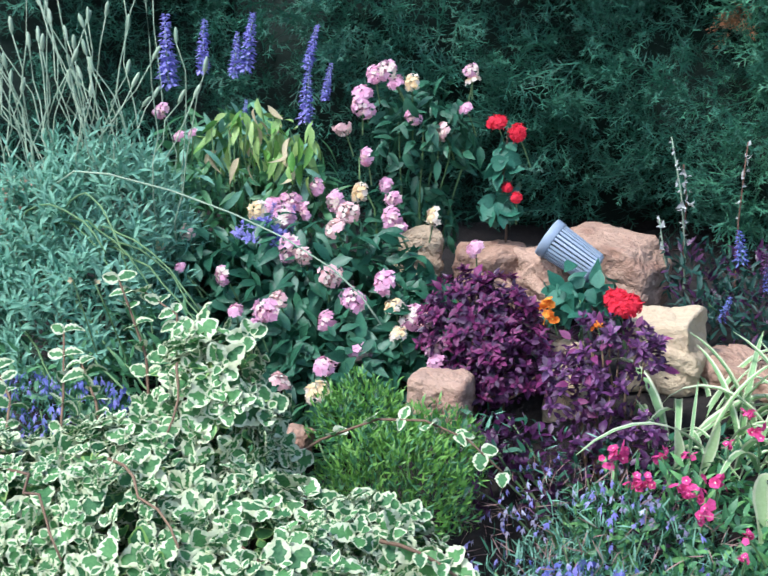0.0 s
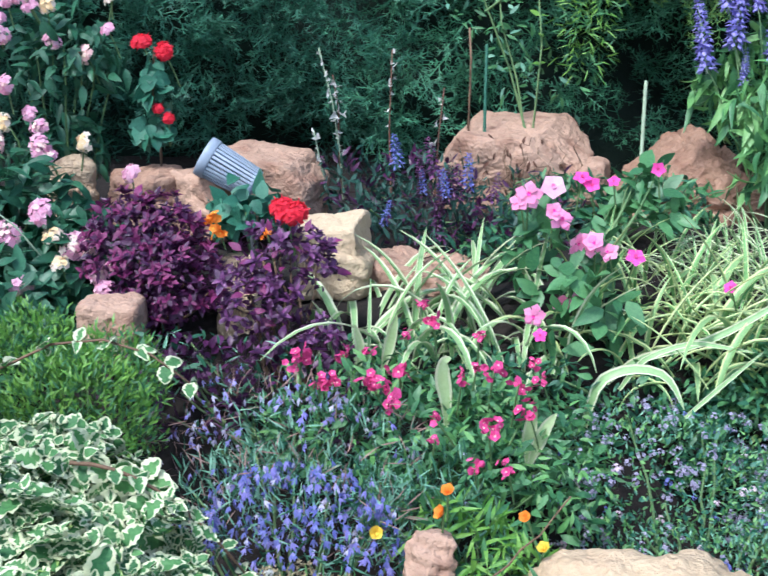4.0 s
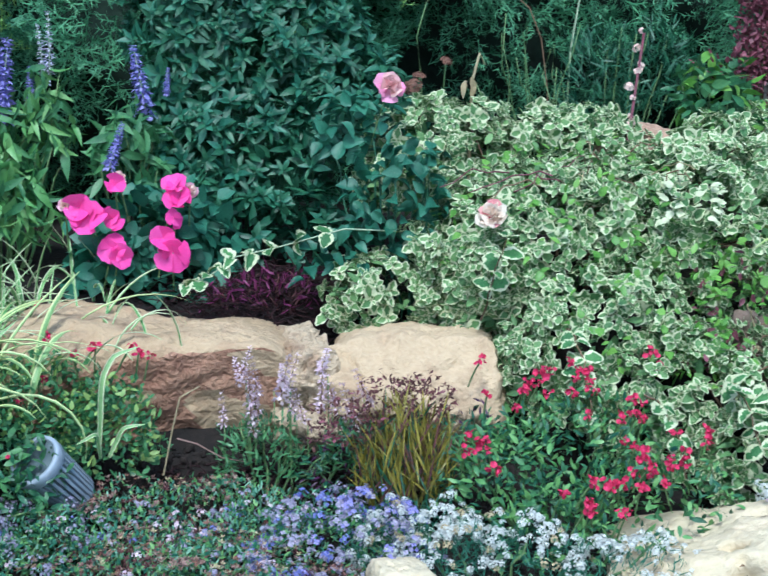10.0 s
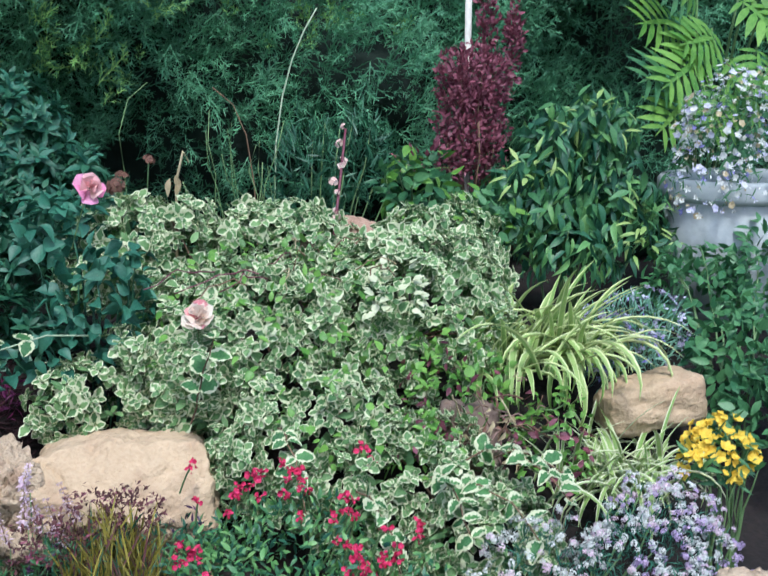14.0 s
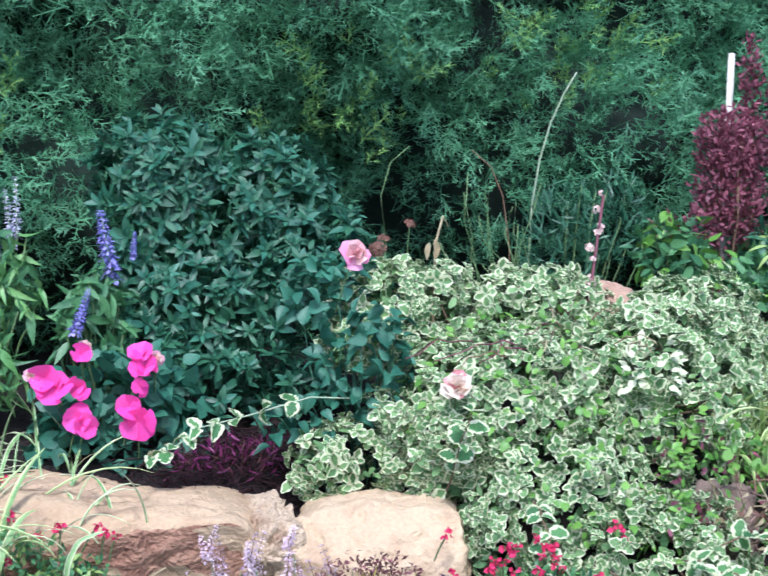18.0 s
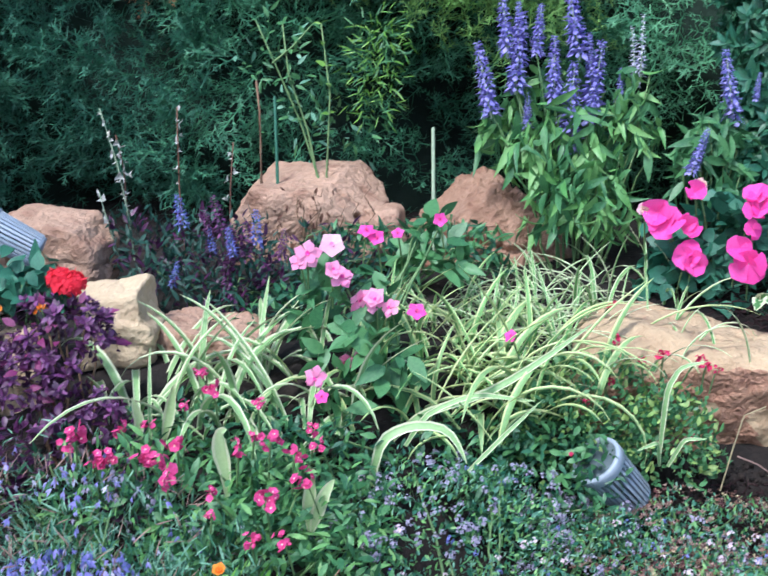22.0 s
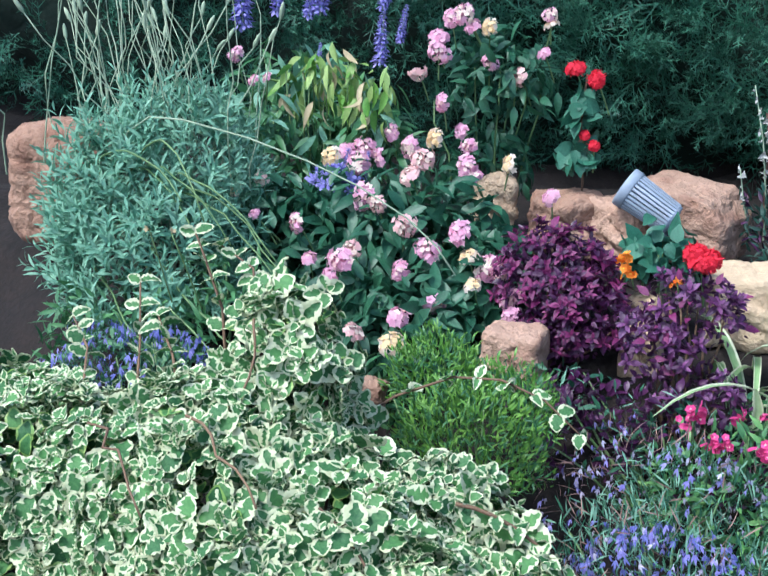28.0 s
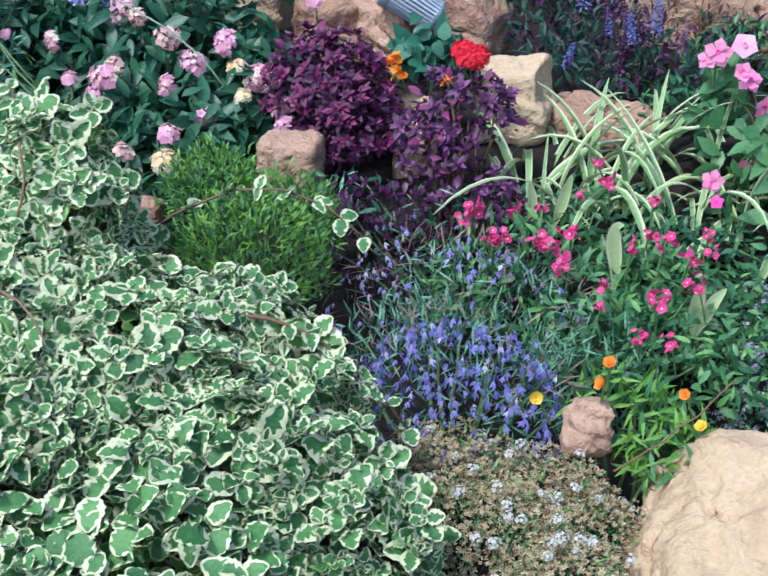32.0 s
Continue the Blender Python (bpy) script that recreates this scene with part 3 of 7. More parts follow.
def rock(label, centre, half, turn=0.0, tilt=0.0, mat=ROCK, seed=0, flat=0.75, rough=1.0, pits=0, lean=0.0, cuts=6, faces=(), layers=0.0, stained=(), stain=None):
    """A weathered boulder: a blocky body worn round, broken along a few flat faces, with cracks, layers and pits."""
    bm = bmesh.new()
    bmesh.ops.create_icosphere(bm, subdivisions=6 if max(half) > 0.09 else 5, radius=1)
    r = np.random.default_rng(seed)
    off = Vector(r.uniform(-20, 20, 3))
    k = 2.0 + 2.6 * flat
    planes = [(Vector(unit(r.normal(0, 1, 3))), r.uniform(0.72, 0.95) if flat < 1.2 else r.uniform(0.9, 1.15), 0.85) for _ in range(cuts)]
    planes += [(Vector(n).normalized(), o, 1.0) for n, o in (*faces, *stained)]
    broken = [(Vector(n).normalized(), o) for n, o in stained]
    holes = [(Vector(unit(r.normal(0, 1, 3) * [1, 0.5, 0.6] + [0, -0.8, 0.5])), r.uniform(0.035, 0.10)) for _ in range(pits)]
    smallest = min(half)
    inside, rusty = set(), set()
    for v in bm.verts:
        d = v.co.normalized()
        p = d / (abs(d.x) ** k + abs(d.y) ** k + abs(d.z) ** k) ** (1 / k)
        for pn, po, keep in planes:
            over = p.dot(pn) - po
            if over > 0:
                p -= pn * over * keep
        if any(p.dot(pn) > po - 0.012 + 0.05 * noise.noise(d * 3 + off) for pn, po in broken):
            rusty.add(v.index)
        p = Vector((p.x * half[0], p.y * half[1], p.z * half[2]))
        q = p / smallest * 0.55 + off
        n = 0.13 * noise.noise(q * 0.8) + (0.5 + 0.5 * rough) * (0.11 * noise.noise(q * 1.9) + 0.08 * noise.noise(q * 4.3) + 0.055 * noise.noise(q * 9) + 0.040 * noise.noise(q * 21))
        where = noise.noise(q * 0.7 + Vector((3, 9, 5)))
        ledge = noise.noise(Vector((q.x * 0.5 + q.z * 0.4, q.y * 0.5, q.z * 2.4 + q.x * 0.7)))
        if where > 0.0:
            n += 0.10 * rough * min(1, where * 5) * (1 if ledge > 0.1 else -1) * min(1, abs(ledge - 0.1) * 7)
        crack = abs(noise.noise(q * 1.05 + Vector((7, 3, 1)) + 0.25 * Vector((noise.noise(q * 3), noise.noise(q * 3 + off), 0))))
        if crack < 0.02 + 0.01 * rough and where > -0.2:
            n -= 0.14 * rough * (1 - crack / (0.02 + 0.01 * rough))
        if layers:
            band = (q.z * 2.1 + 0.5 * q.x + 0.35 * noise.noise(q * 1.6) + 0.12 * noise.noise(q * 5)) % 1.0
            n += layers * (0.05 * band - (0.13 if band < 0.10 else 0.0))
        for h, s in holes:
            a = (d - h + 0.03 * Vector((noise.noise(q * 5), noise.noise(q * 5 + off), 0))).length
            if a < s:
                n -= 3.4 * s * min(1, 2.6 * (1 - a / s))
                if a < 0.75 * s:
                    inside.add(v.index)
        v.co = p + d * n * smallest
    # pit floors take the brown that also paints their shade
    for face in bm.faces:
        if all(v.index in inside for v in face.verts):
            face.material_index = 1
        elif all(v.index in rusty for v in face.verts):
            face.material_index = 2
    me = bpy.data.meshes.new("rock")
    bm.to_mesh(me)
    bm.free()
    me.materials.append(mat)
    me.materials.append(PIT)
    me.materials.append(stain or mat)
    me.polygons.foreach_set("use_smooth", np.ones(len(me.polygons), bool))
    ob = new("rock", me)
    ob.matrix_basis = pose(*centre, tilt, lean, turn)
    return tagged(ob, label, "rock", "rocks of the bed")


rock("rounded tan sandstone rock half sunk behind the purple leaves", (-0.715, 2.18, 0.890), (0.085, 0.06, 0.062), -8, 0, ROCK_PINK, 3, 2.2, 0.7, cuts=2, faces=(((0.25, -0.1, 1), 0.92), ((0.9, 0, 0.5), 0.95)), layers=0.5)
rock("low flat tan rock under the lantana", (-0.90, 2.08, 0.875), (0.060, 0.05, 0.050), 20, 0, ROCK_PINK, 4, 1.6, 1.3, cuts=4)
rock("low broken tan rock beside the lamp", (-0.805, 2.11, 0.870), (0.055, 0.05, 0.055), -14, 0, ROCK_PINK, 34, 1.8, 1.3, cuts=4)
rock("pale tan rock between lantana leaves", (-1.025, 2.05, 0.885), (0.040, 0.03, 0.060), 25, 0, ROCK, 5, 1.8, 1.2, cuts=5)
rock("cream sandstone block beside the purple leaves", (-0.535, 1.90, 0.846), (0.055, 0.050, 0.060), 6, 4, ROCK_CREAM, 6, 2.6, 0.9, cuts=1, faces=(((-0.10, 0, 1), 0.95), ((0.95, -0.1, 0.25), 0.95)))
rock("cream rock glimpsed between purple leaves", (-0.650, 1.80, 0.79), (0.032, 0.040, 0.075), 0, 0, ROCK_CREAM, 16, 0.9)
rock("long low tan rock under striped leaves", (-0.41, 1.95, 0.775), (0.095, 0.06, 0.062), -12, 0, ROCK_PINK, 7, 2.0, 1.2, cuts=2, faces=(((0.30, -0.1, 1), 0.88),), layers=0.4)
rock("small square reddish rock beside the lime shrub", (-0.783, 1.63, 0.797), (0.045, 0.035, 0.044), 8, 0, ROCK_PINK, 8, 2.2, 0.9, cuts=1)
rock("small reddish rock under variegated leaves", (-0.93, 1.49, 0.752), (0.022, 0.03, 0.028), 10, 0, ROCK_PINK, 18, 0.9)
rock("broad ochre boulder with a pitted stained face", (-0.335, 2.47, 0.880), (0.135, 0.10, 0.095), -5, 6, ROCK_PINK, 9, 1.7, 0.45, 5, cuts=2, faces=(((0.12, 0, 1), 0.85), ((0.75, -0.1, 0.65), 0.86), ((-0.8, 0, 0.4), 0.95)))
rock("small ochre rock leaning on the broad boulder", (-0.205, 2.45, 0.855), (0.048, 0.05, 0.052), 10, 0, ROCK_PINK, 39, 1.2, 1.0, cuts=3)
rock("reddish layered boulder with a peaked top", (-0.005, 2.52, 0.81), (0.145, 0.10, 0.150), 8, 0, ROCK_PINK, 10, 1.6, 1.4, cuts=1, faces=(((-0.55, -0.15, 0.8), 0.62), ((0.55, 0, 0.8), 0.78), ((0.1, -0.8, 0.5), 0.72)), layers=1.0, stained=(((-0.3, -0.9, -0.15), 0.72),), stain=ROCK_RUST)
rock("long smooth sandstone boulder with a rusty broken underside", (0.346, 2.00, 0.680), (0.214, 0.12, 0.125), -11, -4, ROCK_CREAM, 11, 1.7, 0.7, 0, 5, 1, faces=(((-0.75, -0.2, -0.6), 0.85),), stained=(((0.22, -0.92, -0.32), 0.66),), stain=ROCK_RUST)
rock("small cracked sandstone rock wedged between boulders", (0.572, 1.955, 0.680), (0.052, 0.09, 0.092), -10, 0, ROCK, 12, 1.6, 1.8, layers=0.8)
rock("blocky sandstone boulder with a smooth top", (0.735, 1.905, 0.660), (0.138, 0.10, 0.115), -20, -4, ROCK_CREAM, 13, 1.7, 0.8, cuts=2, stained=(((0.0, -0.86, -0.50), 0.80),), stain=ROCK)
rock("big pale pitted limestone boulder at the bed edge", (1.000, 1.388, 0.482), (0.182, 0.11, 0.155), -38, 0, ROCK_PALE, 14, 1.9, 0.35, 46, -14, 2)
rock("small rounded cream stone at the bed edge", (0.525, 1.36, 0.620), (0.040, 0.05, 0.05), 0, 0, ROCK_PALE, 15, 0.5)
rock("mossy grey-brown stone between the trailing leaves", (1.215, 1.70, 0.735), (0.050, 0.045, 0.085), -30, 0, STONE_GREY, 17, 1.0, 2.0, cuts=6, layers=0.8)
rock("smooth tan rock behind the striped grass", (1.552, 1.67, 0.778), (0.085, 0.05, 0.042), -14, 0, ROCK_CREAM, 19, 1.6, 0.7, 0, -8, 2)
rock("small pinkish stone beside the marigolds", (-0.277, 1.270, 0.680), (0.027, 0.026, 0.036), 20, 0, ROCK_PINK, 20, 0.9, 1.2, cuts=5)
rock("wide pale flat boulder at the front of the bed", (-0.050, 1.195, 0.572), (0.150, 0.12, 0.135), 12, 0, ROCK_CREAM, 21, 1.6, 0.9, 4, cuts=2, faces=(((-0.2, -0.25, 0.95), 0.88),), layers=0.3)
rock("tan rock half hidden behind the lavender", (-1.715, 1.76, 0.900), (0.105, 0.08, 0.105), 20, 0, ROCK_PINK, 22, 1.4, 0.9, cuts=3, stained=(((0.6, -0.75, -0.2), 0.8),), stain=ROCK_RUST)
rock("flat tan rock under the dry flower stalk", (1.28, 2.22, 0.94), (0.075, 0.06, 0.09), -25, 0, ROCK_PINK, 23, 1.8, 1.4, cuts=3)
rock("reddish rock at the corner of the bed edge", (1.13, 1.15, 0.565), (0.08, 0.07, 0.10), -40, 0, ROCK, 24, 1.2, 2.0, cuts=4)
rock("tan boulder at the far corner of the bed edge", (1.25, 1.10, 0.62), (0.08, 0.07, 0.12), -40, 0, ROCK, 25, 1.3, 2.0, cuts=4)
rock("flat bluish white stone before the edge rocks", (1.09, 1.05, 0.615), (0.09, 0.06, 0.035), -30, 0, POT, 26, 1.2, 0.5)


# loose red brick laid at the foot of the bed
bm = bmesh.new()
bmesh.ops.create_cube(bm, size=1)
bmesh.ops.scale(bm, vec=(0.22, 0.10, 0.07), verts=bm.verts)
bmesh.ops.bevel(bm, geom=list(bm.edges), offset=0.006, segments=2, affect="EDGES")
me = bpy.data.meshes.new("brick")
bm.to_mesh(me)
bm.free()
me.materials.append(BRICK)
for bx, by, turn in ((-0.66, 1.02, 20), (-0.44, 1.06, 14)):
    brick = new("edging_brick", me)
    brick.matrix_basis = pose(bx, by, float(ground_z(bx, by)) + 0.03, 0, 0, turn)
    tagged(brick, "worn red brick laid along the foot of the bed", "brick", "edging bricks")

# ---- leaf and flower shapes ----
OVATE = [leaf_shape(0.50, 4, 0.12, 0.15), leaf_shape(0.44, 4, 0.2, 0.3), leaf_shape(0.55, 4, 0.05, 0.05)]
LANCE = [leaf_shape(0.26, 4, 0.15, 0.25), leaf_shape(0.22, 4, 0.2, 0.45), leaf_shape(0.30, 4, 0.1, 0.1)]
ROUND = [leaf_shape(0.85, 5, 0.08, 0.12, 0.7, 0.04), leaf_shape(0.75, 5, 0.15, 0.25, 0.7, 0.04)]
NARROW = [leaf_shape(0.12, 3, 0.1, 0.2), leaf_shape(0.10, 3, 0.1, 0.4)]
EDGED = [edged_leaf(w, 10, fo, cu, e, 0.06, 0, 1, 0.22, i, 0.03) for i, (w, fo, cu, e) in enumerate(((0.86, 0.15, 0.3, 0.36), (0.80, 0.3, 0.4, 0.42), (0.9, 0.05, 0.1, 0.32), (0.72, 0.4, 0.5, 0.5), (0.8, 0.25, -0.2, 0.55)))]


def rot(ax, deg):
    return Matrix.Rotation(radians(deg), 4, ax)


def floret(petals=5, r=1.0, mat=0, cup=20, width=0.8, eye=None):
    """An open little flower of rounded petals, facing +z."""
    parts = []
    for i in range(petals):
        s = leaf_shape(width * 1.15, 3, 0.05, 0.12, 1.6, 0, mat)
        parts.append(moved(s, rot("Z", 360 / petals * i) @ rot("X", cup) @ Matrix.Scale(r, 4)))
    if eye is not None:
        parts.append(moved(floret(4, r * 0.28, eye, 50), Matrix.Translation((0, 0, 0.08 * r))))
    return join(*parts)


def kite(petals=4, r=1.0, mat=0, cup=20, width=0.6):
    """A tiny flower of flat kite-shaped petals, facing +z."""
    parts = []
    for i in range(petals):
        s = (np.array([(0, 0, 0), (width * 0.5, 0.6, 0.05), (0, 1, -0.08), (-width * 0.5, 0.6, 0.05)]), [(0, 1, 2, 3)], [mat])
        parts.append(moved(s, rot("Z", 360 / petals * i) @ rot("X", cup) @ Matrix.Scale(r, 4)))
    return join(*parts)


def cluster(seed, n=10, size=0.45):
    """A small dome of tiny flowers."""
    g = np.random.default_rng(seed)
    parts = []
    for i in range(n):
        th, ph = math.acos(1 - (i + 0.5) / n * 0.85), i * 2.39996
        d = Vector((math.sin(th) * math.cos(ph), math.sin(th) * math.sin(ph), math.cos(th)))
        parts.append(moved(kite(4, size * g.uniform(0.75, 1.2), 0, 12, 0.9), Matrix.Translation(d * g.uniform(0.65, 1.15)) @ d.to_track_quat("Z", "Y").to_matrix().to_4x4() @ rot("Z", g.uniform(0, 90))))
    return join(*parts)


def head_shape(seed, n=22, r=1.0, mats=(0, 1), inner=0.3, size=0.42, dome=0.75, fine=False):
    """A domed cluster of many small florets, the inner ones of another colour."""
    g = np.random.default_rng(seed)
    parts = []
    for i in range(n):
        u = (i + 0.5) / n
        th, ph = math.acos(1 - u * dome * 1.25), i * 2.39996
        d = Vector((math.sin(th) * math.cos(ph), math.sin(th) * math.sin(ph), math.cos(th)))
        q = d.to_track_quat("Z", "Y").to_matrix().to_4x4()
        m = Matrix.Translation(Vector((d.x, d.y, d.z * 0.72)) * r * g.uniform(0.7, 1.12)) @ q @ rot("Z", g.uniform(0, 90))
        s = (kite if fine else floret)(4, size * r * g.uniform(0.8, 1.15), mats[1] if u < inner else mats[0], 12, 0.95)
        parts.append(moved(s, m))
    return join(*parts)


def ruffle_shape(seed, n=3, mats=(0, 1), small=0.4, large=0.75):
    """A loose cluster of a few open, ruffled flowers."""
    g = np.random.default_rng(seed)
    parts = []
    for i in range(n):
        d = Vector((g.uniform(-1, 1), g.uniform(-1, 1), g.uniform(0.2, 1.0))).normalized()
        q = d.to_track_quat("Z", "Y").to_matrix().to_4x4()
        m = Matrix.Translation(Vector((g.uniform(-0.8, 0.8), g.uniform(-0.5, 0.5), g.uniform(-0.7, 0.7)))) @ q @ rot("Z", g.uniform(0, 90))
        parts.append(moved(floret(5, g.uniform(small, large), mats[0], g.uniform(5, 55), 0.9, mats[1] if g.random() < 0.5 else None), m))
    return join(*parts)


def rose_shape(seed, n=18, mats=(0, 1)):
    """A full rose: cupped petals in widening rings."""
    g = np.random.default_rng(seed)
    parts = []
    for i in range(n):
        u = i / n
        s = leaf_shape(1.15, 4, -0.22, -0.35 + 0.55 * u, 1.4, 0.02, mats[1] if u > 0.72 else mats[0])
        m = rot("Z", i * 137.5 + g.uniform(-12, 12)) @ Matrix.Translation((0, 0.10 * u, 0.28 * (1 - u))) @ rot("X", 82 - 66 * u + g.uniform(-8, 8)) @ Matrix.Scale(0.62 + 0.42 * u, 4)
        parts.append(moved(s, m))
    return join(*parts)


def open_rose(seed, mats=(0, 1)):
    """A loose open rose: five or six broad flat petals round a few upright inner ones."""
    g = np.random.default_rng(seed)
    parts = []
    for i in range(8):
        inner = i >= 6
        s = leaf_shape(g.uniform(1.05, 1.3), 5, g.uniform(-0.12, 0.08), g.uniform(-0.15, 0.2), 1.6, 0.03, mats[1] if inner else mats[0])
        m = rot("Z", (120 if inner else 60) * i + g.uniform(-16, 16)) @ rot("X", g.uniform(35, 60) if inner else g.uniform(-12, 55)) @ Matrix.Scale(g.uniform(0.55, 0.75) if inner else g.uniform(0.6, 1.2), 4)
        parts.append(moved(s, m))
    return join(*parts)


def spike_shape(seed, length=0.12, r=0.013, mats=(0, 1), tiers=14, per=6, size=0.012, gap=0.25):
    """A flower spike along +z: whorls of little lipped florets and buds on a stem."""
    g = np.random.default_rng(seed)
    parts = [tube([(0, 0, -length * gap * 0.4), (0, 0, 0), (0.002, 0.001, length)], [0.0018, 0.0016, 0.0008], 5, mats[1])]
    for i in range(tiers):
        u = i / (tiers - 1)
        w = r * (1 - 0.65 * u ** 2)
        for j in range(per):
            a = 360 / per * j + i * 29 + g.uniform(-15, 15)
            k = size * (1 - 0.55 * u) * g.uniform(0.7, 1.25)
            m = Matrix.Translation((0, 0, length * u + g.uniform(-0.003, 0.003))) @ rot("Z", a) @ Matrix.Translation((0, w * 0.25, 0)) @ rot("X", g.uniform(0, 50)) @ Matrix.Scale(k, 4)
            parts.append(moved(leaf_shape(0.75, 2, 0.35, 0.3, 0.6, 0, mats[0]), m))
            m2 = Matrix.Translation((0, 0, length * u)) @ rot("Z", a + 20) @ Matrix.Translation((0, w * 0.5, 0)) @ rot("X", g.uniform(-60, 0)) @ Matrix.Scale(k * 0.8, 4)
            parts.append(moved(leaf_shape(0.8, 2, -0.2, 0.3, 0.6, 0, mats[0]), m2))
    return join(*parts)


def at_dir(p, d, s=1.0, spin=0.0):
    q = Vector(d).normalized().to_track_quat("Z", "Y").to_matrix().to_4x4()
    return Matrix.Translation(p) @ q @ rot("Z", spin) @ Matrix.Scale(s, 4)


def heads_on(t, meshes, places, size, name="flower_head", jitter=0.35, lean=(0, -0.5, 0.8), stalk=0.05, sides=0.0):
    """Flower heads as parts at given places, each on its own short stalk."""
    for i, p in enumerate(places):
        d = Vector(lean) + Vector(rng.normal(0, jitter, 3))
        head = put(name, meshes[i % len(meshes)], t, at_dir(p, d, size * rng.uniform(0.72, 1.15), rng.uniform(0, 360)))
        if stalk:
            a = Vector((rng.normal(0, 0.012), 0.4 * stalk, -stalk))
            put("stalk", make_mesh("stalk", tube(bend(a, (0, 0, 0), -0.003, 3), [0.0014] * 4, 4), [STEM], True), head, Matrix.Translation(p))


def sprinkle(t, shapes, mats, pts, out, size, singles=30, name="flower", tiltz=0.5, wild=0.4):
    """Small flowers over a clump."""
    k = len(pts)
    face = unit(out + [0, -0.3, tiltz] + rng.normal(0, wild, (k, 3)))
    tip = unit(np.cross(face, rng.normal(size=(k, 3))))
    foliage(t, shapes, mats, frames(pts, tip, face, size * rng.uniform(0.7, 1.25, k)), singles, name, name + "_mass")


def strap_clump(label, centre, n, length, width, spread=1.0, group="striped grasses", singles=90, lean=(0, 0), low=20, mats=(BLADE_SOFT, CREAM), wide=0.45, foot=0.04, dz=0.0, arch=1.0):
    """A fountain of arching pale-edged strap leaves."""
    base = (centre[0], centre[1], float(ground_z(centre[0], centre[1])) + dz)
    t = thing("striped_grass", base, label, "grass plant", group)
    shapes = [blade_shape(length * a, width * b, r, d * arch, 9, True, wide) for a, b, r, d in
              ((1.0, 1.0, 72, 85), (0.9, 1.1, 60, 60), (1.1, 0.9, 55, 95), (0.8, 1.0, 80, 35), (1.2, 0.8, 50, 45), (0.6, 0.9, 35, 60), (0.95, 0.7, 66, 20))]
    a = rng.uniform(0, 2 * math.pi, n)
    d = np.stack([np.cos(a) + lean[0], np.sin(a) + lean[1], rng.normal(0, 0.15, n)], 1)
    p = np.array(base) + np.stack([rng.normal(0, foot, n), rng.normal(0, foot, n), np.full(n, 0.005)], 1)
    foliage(t, shapes, list(mats), frames(p, d * spread, np.tile([0, 0, 1.0], (n, 1)), rng.uniform(0.6, 1.1, n)), singles, "blade", "blade_mass")
    return t


def spikes(t, meshes, feet_tops, scale=1.0, name="flower_spike"):
    """Flower spikes: each given by its foot on the plant and its top."""
    for i, (a, b) in enumerate(feet_tops):
        a, b = Vector(a), Vector(b)
        put(name, meshes[i % len(meshes)], t, at_dir(a, b - a, scale * (b - a).length / 0.12, rng.uniform(0, 360)))



def sprig(t, pts, shapes, mats, size, pairs=6, stem_mat=None, r=0.0016, name="leaf", stem_name="stem", start=0.25):
    """A stem along the given line with leaves in opposite pairs."""
    line = [Vector(q) for q in pts]
    stem = put(stem_name, make_mesh(stem_name, tube(line, np.linspace(r, r * 0.6, len(line)), 5), [stem_mat or TWIG], True), t)
    meshes = [make_mesh(name, s, mats, True) for s in shapes]
    for i in range(pairs):
        u = start + (1 - start) * i / max(1, pairs - 1)
        k = min(int(u * (len(line) - 1)), len(line) - 2)
        p = line[k].lerp(line[k + 1], u * (len(line) - 1) - k)
        d = (line[k + 1] - line[k]).normalized()
        a = d.cross(Vector((0, 0, 1)) + Vector(rng.normal(0, 0.4, 3))).normalized()
        for side in (-1, 1):
            tip = a * side + d * 0.4 + Vector(rng.normal(0, 0.2, 3))
            m = frames([p], [tip], [Vector((0, -0.4, 0.8)) + Vector(rng.normal(0, 0.3, 3))], size * rng.uniform(0.7, 1.15))[0]
            put(name, meshes[int(rng.integers(len(meshes)))], stem, m)


def lobed_leaf(lobes=6):
    """A big leaf cut into finger lobes along a strong midrib."""
    parts = [leaf_shape(0.10, 6, 0.1, 0.25)]
    for i in range(lobes):
        y = 0.08 + 0.84 * i / lobes
        length = 0.62 * math.sin(math.pi * (0.18 + 0.72 * i / lobes)) + 0.08
        for side in (-1, 1):
            m = Matrix.Translation((0, y, -0.25 * y * y)) @ rot("Z", -side * (78 - 48 * i / lobes)) @ Matrix.Scale(length, 4)
            parts.append(moved(leaf_shape(0.22, 4, 0.1, 0.15, 0.8), m))
    return join(*parts)


def mat_of_flowers(t, colours, blobs, n, size, shapes, singles=40, name="flower", shell=0.88, low=-0.1, patchy=0):
    for c, share in colours:
        p, o = blob_points(int(n * share * (1.7 if patchy else 1)), blobs, shell, low)
        if patchy:
            keep = np.array([noise.noise(Vector(q) * patchy + Vector((share * 40, 0, 0))) > -0.06 for q in p], bool)
            p, o = p[keep], o[keep]
        sprinkle(t, shapes, [c], p, o, size, int(singles * share), name)


def line_stalk(t, pts, r, mat, name="stalk"):
    put(name, make_mesh(name, tube(pts, np.linspace(r, r * 0.7, len(pts)), 5), [mat], True), t)


